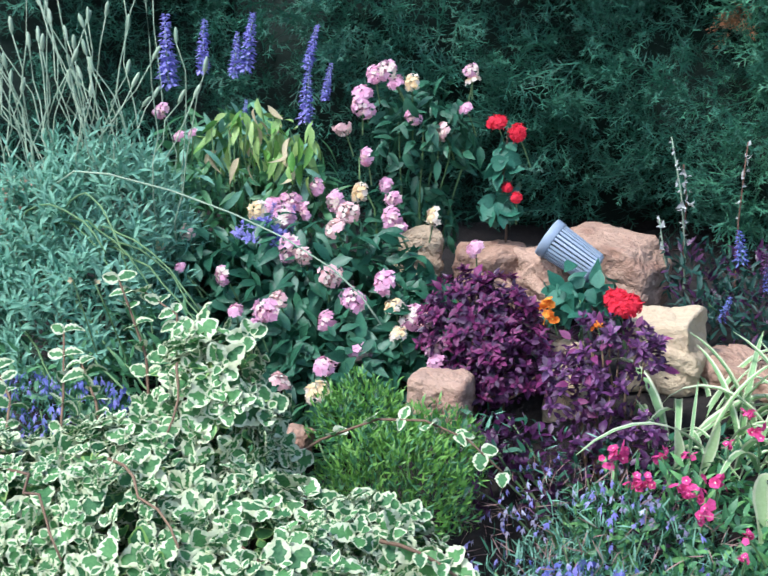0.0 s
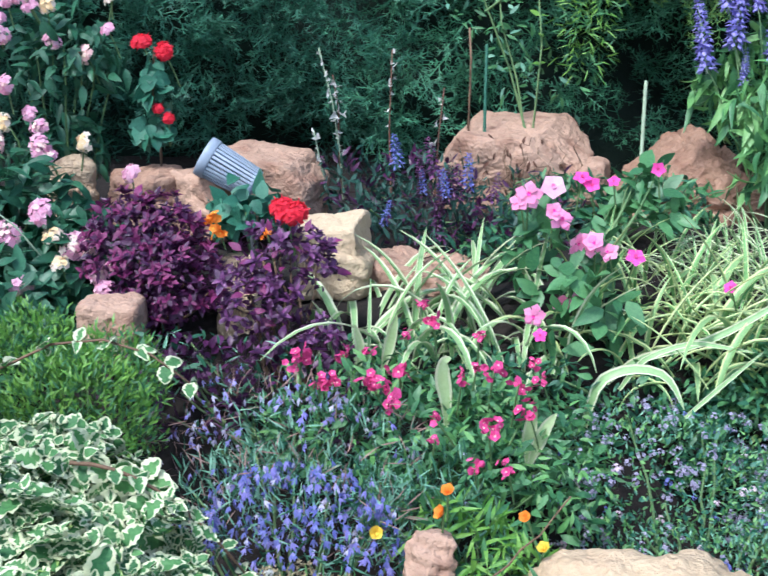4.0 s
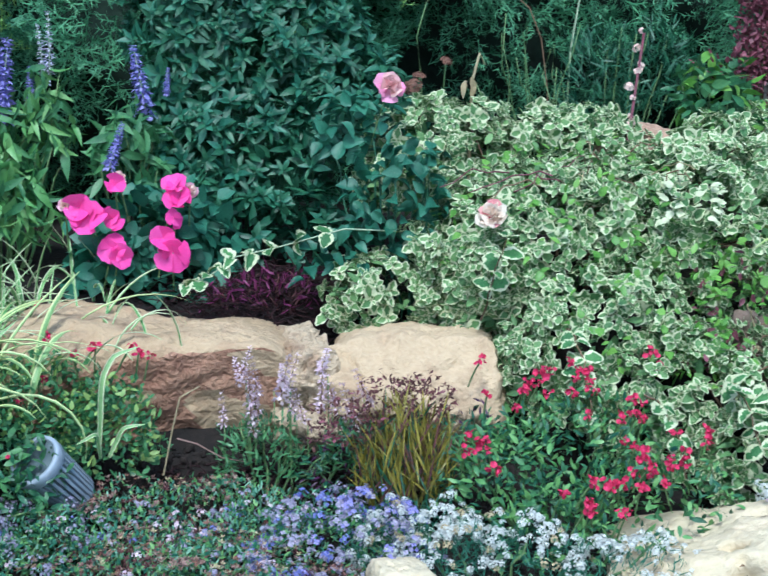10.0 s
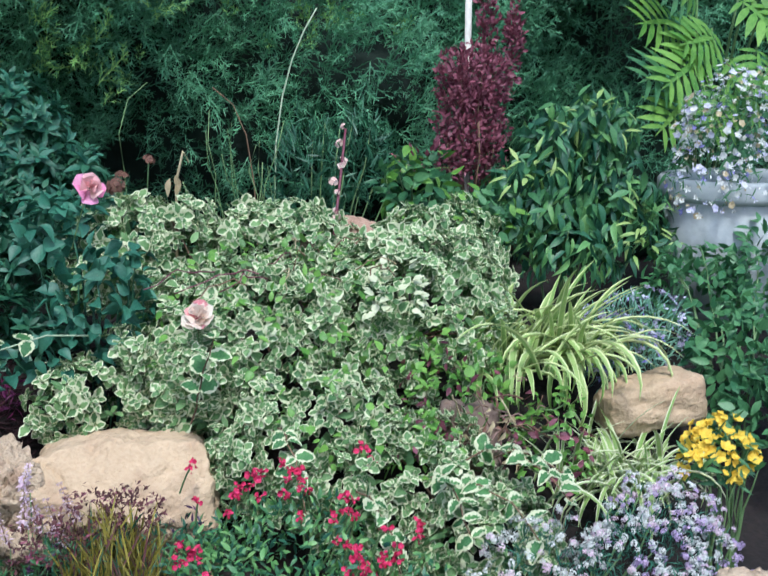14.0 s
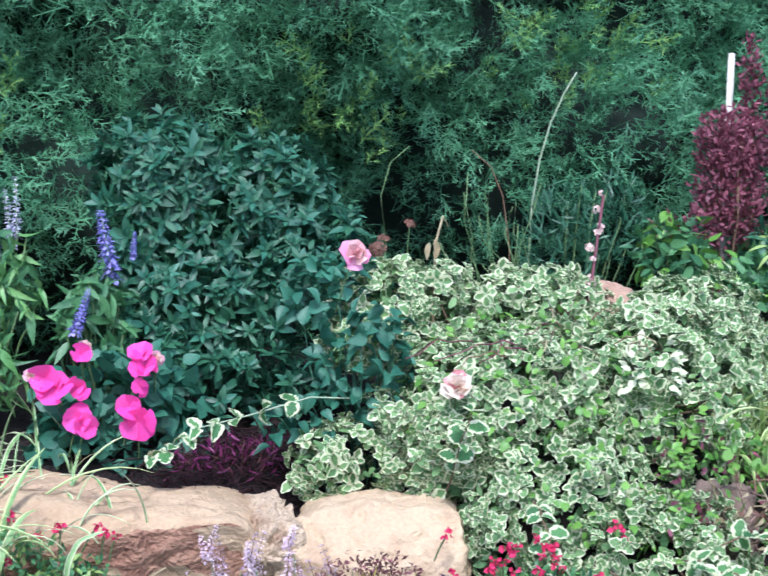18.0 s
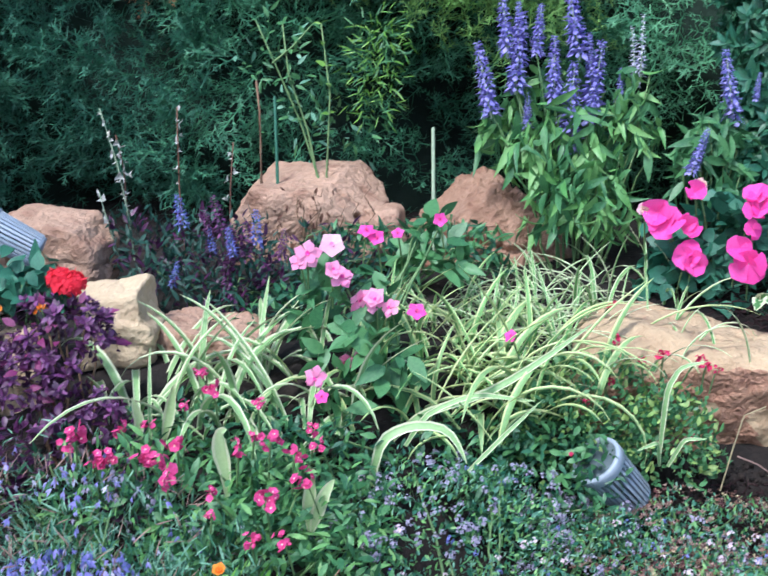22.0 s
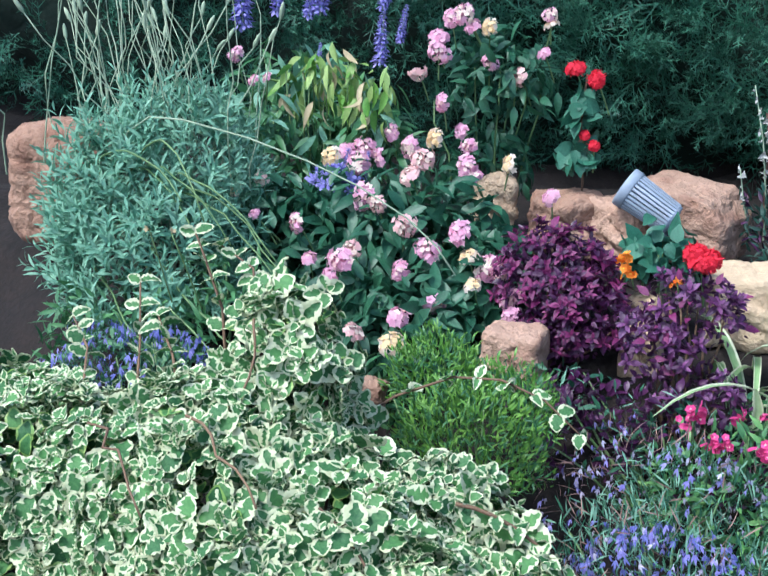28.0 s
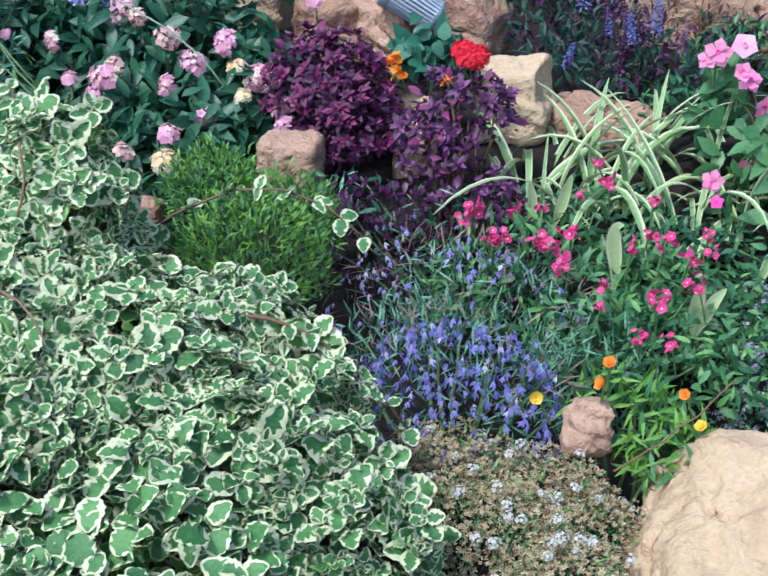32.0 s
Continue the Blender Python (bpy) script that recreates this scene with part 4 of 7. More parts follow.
def shoot_shape(seed, edge=0.34, steps=5):
    """The tip of a trailing shoot: crossed pairs of rounded cream-edged leaves, smaller towards the middle."""
    g = np.random.default_rng(seed)
    parts = []
    for i in range(6):
        size = (1.0, 0.95, 0.74, 0.7, 0.42, 0.4)[i] * g.uniform(0.85, 1.15)
        leaf = edged_leaf(g.uniform(0.74, 0.95), steps if i < 4 else 3, g.uniform(0.0, 0.3), g.uniform(-0.1, 0.45), edge * g.uniform(0.7, 1.4), 0.06, 0, 1, 0.34, seed * 10 + i, 0.04)
        a = 180 * (i % 2) + 90 * (i // 2) + g.uniform(-25, 25)
        m = Matrix.Translation((0, 0, 0.12 * (i // 2))) @ rot("Z", a) @ rot("X", (8, 8, 25, 25, 50, 50)[i] + g.uniform(-14, 14)) @ Matrix.Translation((0, 0.08, 0)) @ Matrix.Scale(size, 4)
        parts.append(moved(leaf, m))
    return join(*parts)


def whorl_shape(seed, n=8, width=0.36):
    """A whorl of plain pointed leaves round a shoot tip."""
    g = np.random.default_rng(seed)
    parts = []
    for i in range(n):
        m = Matrix.Translation((0, 0, 0.04 * i)) @ rot("Z", i * 137.5 + g.uniform(-15, 15)) @ rot("X", 5 + 55 * i / n + g.uniform(-12, 12)) @ Matrix.Scale((1 - 0.5 * i / n) * g.uniform(0.8, 1.15), 4)
        parts.append(moved(leaf_shape(width * g.uniform(0.85, 1.2), 4, 0.15, g.uniform(0.05, 0.4), 0.85, 0, int(g.random() < 0.5)), m))
    return join(*parts)


SHOOTS = [shoot_shape(i, (0.22, 0.28, 0.34, 0.26, 0.42)[i]) for i in range(5)]
SHOOTS_NEAR = [shoot_shape(i + 20, (0.30, 0.34, 0.40, 0.32, 0.50, 0.36)[i], 10) for i in range(6)]


def shoot_mass(label, blobs, n, size, singles, low=-0.35, shapes=SHOOTS, mats=(VAR_GREEN, CREAM)):
    """A trailing plant: woody runners and many leafy shoots over overlapping mounds."""
    c = blobs[0]
    t = thing("variegated_trailer", (c[0], c[1], float(ground_z(c[0], c[1]))), label, "plant")
    p, o = blob_points(n, blobs, 0.74, low)
    sprinkle(t, shapes, list(mats), p, o, size, singles, "shoot", 0.25, 0.6)
    base = Vector(t.location)
    for e in p[rng.choice(len(p), 26, replace=False)]:
        e = Vector(e)
        foot = base.lerp(e, 0.3)
        foot.z = float(ground_z(foot.x, foot.y))
        put("stem", make_mesh("stem", tube(bend(foot, e, -0.02, 6, 0.005), np.linspace(0.0026, 0.0014, 7), 5), [TWIG], True), t)
    return t


# ---- left part ----
PLEC = [(-0.80, 1.05, 0.72, 0.25, 0.19, 0.16), (-0.60, 1.02, 0.67, 0.18, 0.17, 0.16), (-0.885, 1.22, 0.84, 0.082, 0.07, 0.145), (-1.07, 1.04, 0.71, 0.24, 0.16, 0.15),
        (-0.63, 1.14, 0.73, 0.11, 0.08, 0.125), (-0.68, 0.85, 0.60, 0.26, 0.16, 0.16), (-0.48, 0.98, 0.62, 0.12, 0.12, 0.14), (-1.30, 1.16, 0.70, 0.18, 0.12, 0.12), (-0.95, 1.14, 0.76, 0.14, 0.10, 0.13)]
plec = shoot_mass("trailing plant with cream-edged scalloped green leaves, spilling forward", PLEC[:5] + PLEC[6:], 2050, 0.0275, 330, -0.35, SHOOTS_NEAR)
p, o = blob_points(2200, [b[:3] + (b[3] * 0.84, b[4] * 0.84, b[5] * 0.84) for b in PLEC], 0.8)
foliage(plec, [edged_leaf(0.85, 5, 0.15, 0.25, 0.25, 0.06, 0, 1, 0.2, i, 0.03) for i in (1, 2)], [VAR_GREEN, GREEN_YELLOW], frames(p, unit(o * 0.5 + rng.normal(0, 0.5, p.shape)), unit(o * 0.6 + [0, -0.2, 0.6]), 0.026 * rng.uniform(0.7, 1.1, len(p))), 0, "shaded_leaf", "shaded_foliage")
p, o = blob_points(1500, [(-0.68, 0.86, 0.61, 0.27, 0.17, 0.17), (-0.70, 0.92, 0.66, 0.24, 0.16, 0.15)], 0.85)
tip = unit(o * 0.5 + rng.normal(0, 0.5, p.shape))
foliage(plec, [edged_leaf(0.9, 10, 0.15, 0.2, 0.16, 0.06, 0, 1, 0.15, 3, 0.05), edged_leaf(0.85, 10, 0.1, 0.35, 0.16, 0.06, 0, 1, 0.15, 4, 0.05), *EDGED[:2]], [VAR_GREEN, CREAM], frames(p, tip, unit(o * 0.5 + [0, -0.3, 0.7]), 0.029 * rng.uniform(0.7, 1.1, len(p))), 20, "young_leaf", "young_foliage")
for pts, pairs, size in (([(-0.962, 1.20, 0.86), (-0.982, 1.22, 0.943), (-1.012, 1.23, 0.992), (-1.036, 1.24, 1.025)], 6, 0.022), ([(-0.92, 1.22, 0.856), (-0.948, 1.24, 0.951), (-0.958, 1.25, 0.991), (-1.012, 1.26, 1.008)], 6, 0.022),
                         ([(-1.016, 1.18, 0.807), (-1.044, 1.20, 0.878), (-1.082, 1.22, 0.916)], 6, 0.026), ([(-1.09, 1.18, 0.80), (-1.13, 1.24, 0.86), (-1.16, 1.28, 0.93)], 5, 0.024), ([(-1.16, 1.16, 0.80), (-1.22, 1.24, 0.84), (-1.28, 1.28, 0.86)], 5, 0.024)):
    sprig(plec, pts, EDGED, [VAR_GREEN, CREAM], size, pairs, r=0.0022)
sprig(plec, [(-0.849, 1.27, 0.798), (-0.786, 1.30, 0.848), (-0.72, 1.32, 0.880), (-0.657, 1.32, 0.890), (-0.602, 1.32, 0.877), (-0.553, 1.31, 0.850)], EDGED, [VAR_GREEN, CREAM], 0.022, 7, r=0.0020)
sprig(plec, bend((-0.60, 1.10, 0.84), (-0.44, 1.14, 0.72), -0.03, 8), EDGED, [VAR_GREEN, CREAM], 0.022, 7, r=0.0024)
for a, b in (((-0.88, 1.02, 0.90), (-0.74, 0.95, 0.86)), ((-1.0, 1.0, 0.87), (-0.86, 0.92, 0.83)), ((-0.70, 1.0, 0.85), (-0.58, 0.95, 0.78)), ((-0.62, 0.98, 0.80), (-0.50, 0.92, 0.72)), ((-0.90, 1.17, 0.96), (-0.88, 1.12, 0.86))):
    line_stalk(plec, bend(a, b, -0.012, 6, 0.004), 0.0019, TWIG, "stem")

lime = bush("lime_shrub", "low bright green shrub with fine needle leaves", "shrub", [(-0.735, 1.40, 0.745, 0.105, 0.09, 0.105), (-0.825, 1.48, 0.795, 0.075, 0.06, 0.08), (-0.715, 1.47, 0.780, 0.075, 0.06, 0.075)],
            [leaf_shape(0.26, 3, 0.1, 0.2), leaf_shape(0.22, 3, 0.1, 0.4), leaf_shape(0.22, 3, 0.1, 0.3, mat=1)], [GREEN_LIME, GREEN], 5200, 0.0135, 120, -0.8, 0.8, 0.2, 0.55, -0.3)
lav = bush("lavender", "grey-green lavender clump with long bare flower stalks", "plant", [(-1.43, 1.69, 0.86, 0.14, 0.13, 0.22), (-1.40, 1.58, 0.80, 0.14, 0.12, 0.17), (-1.48, 1.60, 0.84, 0.09, 0.09, 0.2)],
           [leaf_shape(0.26, 4, 0.1, 0.1, 0.8, 0.2), leaf_shape(0.22, 4, 0.1, 0.3, 0.8, 0.25, 1)], [GREY_GREEN, GREEN_BLUE], 1700, 0.022, 160, -0.8, 0.6, 0.2, 0.45, -0.3, stem_mat=STEM_PALE, stems=40)
for i in range(58):
    a = Vector((-1.50 + rng.normal(0, 0.10), 1.72 + rng.normal(0, 0.07), 0.95))
    b = a + Vector((rng.normal(-0.02, 0.12), rng.normal(0.03, 0.06), rng.uniform(0.20, 0.42)))
    s = join(tube(bend(a, b, -0.006, 6, 0.008), np.linspace(0.0014, 0.001, 7), 4), moved(tube([(0, 0, 0), (0, 0, 0.008), (0, 0, 0.022), (0, 0, 0.028)], [0.001, 0.004, 0.0035, 0.001], 5), at_dir(b, b - a)))
    put("flower_stalk", make_mesh("flower_stalk", s, [STEM_PALE], True), lav)
for a, b, sag in (((-1.52, 1.60, 0.98), (-1.14, 1.40, 0.80), 0.03), ((-1.46, 1.58, 0.98), (-1.06, 1.38, 0.82), 0.05), ((-1.56, 1.56, 0.95), (-1.20, 1.36, 0.80), 0.05)):
    line_stalk(lav, bend(a, b, sag, 10, 0.003), 0.0022, STEM, "flower_stalk")
tuft = [join(*[moved(leaf_shape(0.22, 3, 0.2, 0.3, 1.1), Matrix.Translation((0, 0, 0.10 * i)) @ rot("Z", i * 137.5) @ rot("X", 38 + 4 * i) @ Matrix.Scale(0.5 - 0.03 * i, 4)) for i in range(9)])]
p, o = blob_points(850, [(-1.43, 1.69, 0.86, 0.15, 0.14, 0.23), (-1.40, 1.58, 0.80, 0.15, 0.13, 0.18), (-1.48, 1.60, 0.84, 0.10, 0.10, 0.21)], 0.75, -0.3)
up = unit(o * 0.5 + [0, 0, 0.7] + rng.normal(0, 0.3, p.shape))
foliage(lav, tuft, [GREY_GREEN], frames(p, unit(np.cross(up, rng.normal(size=p.shape))), up, rng.uniform(0.045, 0.085, len(p))), 60, "shoot", "shoot_mass")
for i in range(7):
    a = Vector((-1.47 + rng.normal(0, 0.06), 1.60, 0.95))
    b = a + Vector((rng.uniform(0.12, 0.38), rng.uniform(-0.2, -0.05), rng.uniform(-0.16, 0.06)))
    line_stalk(lav, bend(a, b, -rng.uniform(0.05, 0.10), 10, 0.002), 0.0018, STEM, "flower_stalk")
lob_l = bush("lobelia", "blue lobelia in flower under the lavender", "plant", [(-1.20, 1.32, 0.72, 0.17, 0.10, 0.12)], NARROW, [GREEN_DARK], 900, 0.02, 40, -0.6)
LOB = [kite(5, 1.0, 0, 25, 0.5), kite(3, 1.0, 0, 45, 0.55), leaf_shape(0.4, 3, 0.3, 0.5)]
# a lobelia flower: three drooping lower lobes and two short upper ones
LIP = [join(*[moved(leaf_shape(w, 3, 0.1, 0.25, 0.9), rot("Z", a) @ Matrix.Scale(s, 4)) for a, w, s in lobes])
       for lobes in (((0, 0.34, 1.0), (32, 0.26, 0.8), (-30, 0.26, 0.85), (150, 0.22, 0.4), (205, 0.22, 0.4)), ((5, 0.30, 1.0), (-28, 0.3, 0.9), (170, 0.22, 0.45)), ((0, 0.36, 1.0), (40, 0.24, 0.7)))]


def hang_flowers(t, mat, blobs, n, size, singles=60, low=-0.2):
    """Narrow lipped flowers that hang towards the open side."""
    q, o = blob_points(n, blobs, 0.9, low)
    k = len(q)
    tip = unit(np.stack([rng.normal(0, 0.35, k), rng.normal(-0.25, 0.2, k), np.full(k, -0.9)], 1) + o * 0.25)
    face = unit(o + [0, -0.8, 0.2] + rng.normal(0, 0.3, (k, 3)))
    foliage(t, LIP, [mat], frames(q, tip, face, size * rng.uniform(0.7, 1.25, k)), singles, "flower", "flower_mass")


hang_flowers(lob_l, BLUE, [(-1.20, 1.32, 0.72, 0.18, 0.11, 0.13)], 300, 0.011, 60)
hang_flowers(lob_l, VIOLET, [(-1.20, 1.32, 0.72, 0.18, 0.11, 0.13)], 160, 0.010, 40)
fill = bush("leafy_weed", "loose green leafy growth between lavender and lantana", "plant", [(-1.22, 1.55, 0.74, 0.16, 0.12, 0.16), (-1.36, 1.48, 0.72, 0.16, 0.12, 0.14), (-1.02, 1.56, 0.68, 0.14, 0.08, 0.10)], LANCE, [GREEN], 1300, 0.032, 120, -0.2, 0.6, 0.4, 0.4)
heads_on(fill, [make_mesh("flower", floret(5, 1.0, 0, 55, 0.5), [DRY], True)], [(-1.232, 1.385, 0.967), (-1.205, 1.40, 0.962)], 0.009, "flower", stalk=0.12)

# violet sage behind the lavender
SPIKE = [make_mesh("flower_spike", spike_shape(i, 0.12, 0.020, (0, 1), 13, 7, 0.018), [VIOLET, STEM_PALE], True) for i in range(4)]
SPIKE_W = [make_mesh("flower_spike", spike_shape(i + 9, 0.12, 0.010, (0, 1), 11, 4, 0.013), [LILAC_PALE, STEM_PALE], True) for i in range(2)]
sage_l = bush("violet_sage", "sage with upright violet flower spikes and narrow green leaves", "plant", [(-1.42, 2.02, 1.00, 0.15, 0.10, 0.14), (-1.25, 1.98, 0.96, 0.12, 0.1, 0.13), (-1.38, 1.88, 0.92, 0.10, 0.09, 0.14)],
              LANCE + [leaf_shape(0.26, 4, 0.15, 0.3, mat=1)], [GREEN, GREY_GREEN], 900, 0.05, 90, 0.5, 0.5, 0.4, 0.4)
spikes(sage_l, SPIKE, [((-1.524, 2.008, 1.168), (-1.538, 2.018, 1.288)), ((-1.475, 2.045, 1.194), (-1.477, 2.055, 1.281)), ((-1.426, 2.075, 1.187), (-1.425, 2.085, 1.260)), ((-1.408, 2.087, 1.196), (-1.400, 2.097, 1.295)),
                       ((-1.308, 2.135, 1.105), (-1.309, 2.145, 1.198)), ((-1.310, 2.146, 1.206), (-1.297, 2.156, 1.276)), ((-1.279, 2.156, 1.146), (-1.273, 2.166, 1.207)), ((-1.35, 1.99, 1.11), (-1.35, 2.0, 1.15)), ((-1.21, 1.86, 0.945), (-1.21, 1.87, 1.0)), ((-1.175, 1.86, 0.95), (-1.17, 1.87, 1.0))])
mat_of_flowers(sage_l, ((VIOLET, 1.0),), [(-1.195, 1.80, 0.955, 0.04, 0.03, 0.03)], 90, 0.011, LOB, 40)
bush("yellowing_sage", "plant with drooping yellow-green lance leaves", "plant", [(-1.31, 1.94, 1.06, 0.09, 0.06, 0.10), (-1.21, 1.95, 1.05, 0.06, 0.05, 0.09)], LANCE + [leaf_shape(0.34, 5, 0.25, 0.35), leaf_shape(0.30, 5, 0.15, 0.3, mat=1), leaf_shape(0.28, 5, 0.3, 0.5, mat=2)], [GREEN_YELLOW, GREEN_LIME, DRY], 130, 0.044, 80, 1.5, 0.8, 0.3, 0.3, wild=0.7)

# lantana
def lobed_floret(g, r, mat):
    """A small flat flower with five notched lobes, facing +z."""
    k = 10
    a0 = g.uniform(0, 6.3)
    v = [(0, 0, -0.10 * r)]
    for i in range(k):
        q = r * (g.uniform(0.88, 1.08) if i % 2 else 0.66)
        v.append((q * math.cos(a0 + 0.628 * i), q * math.sin(a0 + 0.628 * i), (0.04 if i % 2 else -0.04) * r))
    return np.array(v), [(0, 1 + i, 1 + (i + 1) % k) for i in range(k)], [mat] * k


def umbel(seed, inner=0.2):
    """A lantana head: an uneven, flattened cluster of small lobed flowers round paler young ones."""
    g = np.random.default_rng(seed)
    parts = []
    n = 27
    sx, sy = g.uniform(0.85, 1.15), g.uniform(0.7, 0.95)
    for i in range(n):
        u = (i + 0.5) / n
        th, ph = 1.45 * math.sqrt(u) * g.uniform(0.85, 1.1), i * 2.39996 + g.uniform(-0.3, 0.3)
        d = Vector((math.sin(th) * math.cos(ph) * sx, math.sin(th) * math.sin(ph) * sy, math.cos(th)))
        q = (d + Vector(g.normal(0, 0.22, 3))).to_track_quat("Z", "Y").to_matrix().to_4x4()
        pale = u < inner or g.random() < 0.08
        parts.append(moved(lobed_floret(g, g.uniform(0.27, 0.38) * (0.8 if u < 0.15 else 1.0), 1 if pale else 0), Matrix.Translation(Vector((d.x, d.y, d.z * 0.55)) * g.uniform(0.82, 1.08)) @ q))
        parts.append(moved(tube([(0, 0, 0), tuple(Vector((d.x, d.y, d.z * 0.55)) * 0.9)], [0.05, 0.07], 3, 0), Matrix.Identity(4)))
    return join(*parts)


LANT = [make_mesh("flower_head", umbel(i, (0.12, 0.25, 0.45, 0.05, 0.1, 0.2)[i]), [(PINK, PINK, ROSE_CREAM, PINK, PINK, PINK_PALE)[i], (ROSE_PALE, ROSE_CREAM, LANT_YOLK, PINK, ROSE_PALE, ROSE_CREAM)[i]], False) for i in range(6)]
lant_u = bush("lantana", "tall lantana bush with pink and cream flower heads", "shrub", [(-1.06, 2.11, 1.08, 0.11, 0.08, 0.12), (-1.07, 2.12, 0.93, 0.09, 0.08, 0.11)], [leaf_shape(0.40, 4, 0.15, 0.3), leaf_shape(0.36, 4, 0.2, 0.45)], [GREEN_DARK], 430, 0.036, 110, 0.5)
lant = bush("lantana", "spreading lantana bush covered in pink flower heads", "shrub", [(-1.10, 1.84, 0.83, 0.24, 0.15, 0.16), (-1.02, 1.70, 0.76, 0.18, 0.12, 0.12), (-1.25, 1.78, 0.82, 0.14, 0.12, 0.14), (-0.90, 1.80, 0.80, 0.09, 0.08, 0.11)],
            [leaf_shape(0.40, 4, 0.15, 0.2), leaf_shape(0.36, 4, 0.2, 0.35), leaf_shape(0.42, 4, 0.15, 0.2, mat=1)], [GREEN_DARK, GREEN_DARK], 2300, 0.044, 220, 0.5)
heads_on(lant_u, LANT, [(-1.111, 2.033, 1.207), (-1.094, 2.042, 1.214), (-1.052, 2.060, 1.196), (-1.127, 2.020, 1.175), (-1.111, 1.992, 1.156), (-1.152, 1.999, 1.117), (-1.088, 1.969, 1.076), (-0.962, 2.103, 1.218), (-0.958, 2.103, 1.201), (-0.965, 2.094, 1.155), (-1.047, 2.056, 1.140), (-0.996, 2.075, 1.115), (-1.077, 2.048, 1.195)], 0.0185, jitter=0.45, lean=(0, -0.9, 0.5))
heads_on(lant, LANT, [(-1.167, 1.939, 1.024), (-1.126, 1.934, 1.002), (-1.102, 1.972, 1.014), (-1.064, 1.994, 1.028), (-1.028, 1.953, 1.014), (-1.078, 1.889, 0.995), (-1.154, 1.881, 0.992), (-1.170, 1.835, 0.988), (-1.224, 1.839, 0.990), (-1.219, 1.879, 0.994), (-1.192, 1.897, 1.002), (-1.074, 1.840, 0.977), (-1.004, 1.902, 0.991), (-0.996, 1.903, 0.977), (-0.963, 1.977, 0.987), (-0.894, 1.995, 0.937), (-1.104, 1.748, 0.957), (-1.074, 1.740, 0.953)], 0.0200, jitter=0.45, lean=(0, -0.9, 0.5))
heads_on(lant, LANT[::-1], [(-1.009, 1.712, 0.934), (-0.974, 1.720, 0.899), (-0.935, 1.748, 0.926), (-0.917, 1.746, 0.892), (-0.890, 1.755, 0.878), (-1.005, 1.694, 0.867), (-1.074, 1.664, 0.898), (-1.070, 1.627, 0.890), (-1.069, 1.598, 0.874), (-0.884, 1.696, 0.866), (-0.932, 1.663, 0.839), (-0.963, 1.618, 0.825), (-1.002, 1.554, 0.810), (-0.830, 1.716, 0.851), (-0.819, 1.691, 0.831), (-0.942, 1.561, 0.802), (-1.186, 1.685, 0.917), (-1.153, 1.667, 0.869), (-0.869, 1.762, 0.871)], 0.0205, jitter=0.45, lean=(0, -0.9, 0.5))
heads_on(lant, LANT, [(-1.371, 1.826, 1.104), (-1.352, 1.841, 1.109), (-1.317, 1.705, 0.950), (-1.261, 1.674, 0.923), (-1.398, 1.814, 1.146), (-1.287, 1.730, 0.966)], 0.014, lean=(0, -1.0, 0.3))
line_stalk(lav, [(-1.46, 1.58, 0.96), (-1.43, 1.575, 1.05), (-1.39, 1.58, 1.077), (-1.34, 1.60, 1.075), (-1.25, 1.64, 1.052), (-1.16, 1.67, 1.022), (-1.08, 1.69, 0.99), (-1.0, 1.70, 0.95), (-0.95, 1.70, 0.915), (-0.915, 1.70, 0.875)], 0.0018, STEM_PALE, "flower_stalk")

red_p = bush("red_flower_plant", "slender upright plant topped by two red flower heads", "plant", [(-0.890, 2.09, 1.06, 0.026, 0.025, 0.05), (-0.890, 2.09, 0.985, 0.030, 0.025, 0.05)], ROUND, [GREEN_BLUE], 90, 0.032, 60, 0.5, stems=0)
line_stalk(red_p, [(-0.886, 2.10, 0.82), (-0.884, 2.10, 0.95), (-0.892, 2.095, 1.05), (-0.884, 2.09, 1.13)], 0.0028, TWIG, "stem")


def quills(seed, n=70):
    """A shaggy ball of narrow petals."""
    g = np.random.default_rng(seed)
    parts = []
    for i in range(n):
        th, ph = math.acos(1 - (i + 0.5) / n * 1.35), i * 2.39996
        d = Vector((math.sin(th) * math.cos(ph), math.sin(th) * math.sin(ph), math.cos(th)))
        parts.append(moved(leaf_shape(0.24, 2, 0.2, 0.2), d.to_track_quat("Y", "Z").to_matrix().to_4x4() @ Matrix.Scale(g.uniform(0.8, 1.1), 4)))
    return join(*parts)


REDH = [make_mesh("flower_head", join(quills(9, 40), head_shape(s, 30, 0.8, (0, 0), 0, 0.5, 0.9)), [SCARLET], True) for s in (3, 8)]
ORAH = [make_mesh("flower_head", ruffle_shape(s, 11, (0, 1), 0.3, 0.6), [ORANGE, c], True) for s, c in ((4, YELLOW), (6, SCARLET))]
heads_on(red_p, REDH, [(-0.904, 2.087, 1.135), (-0.866, 2.087, 1.122)], 0.021, stalk=0.06)
heads_on(red_p, REDH, [(-0.858, 2.075, 1.015), (-0.876, 2.075, 1.030)], 0.010)

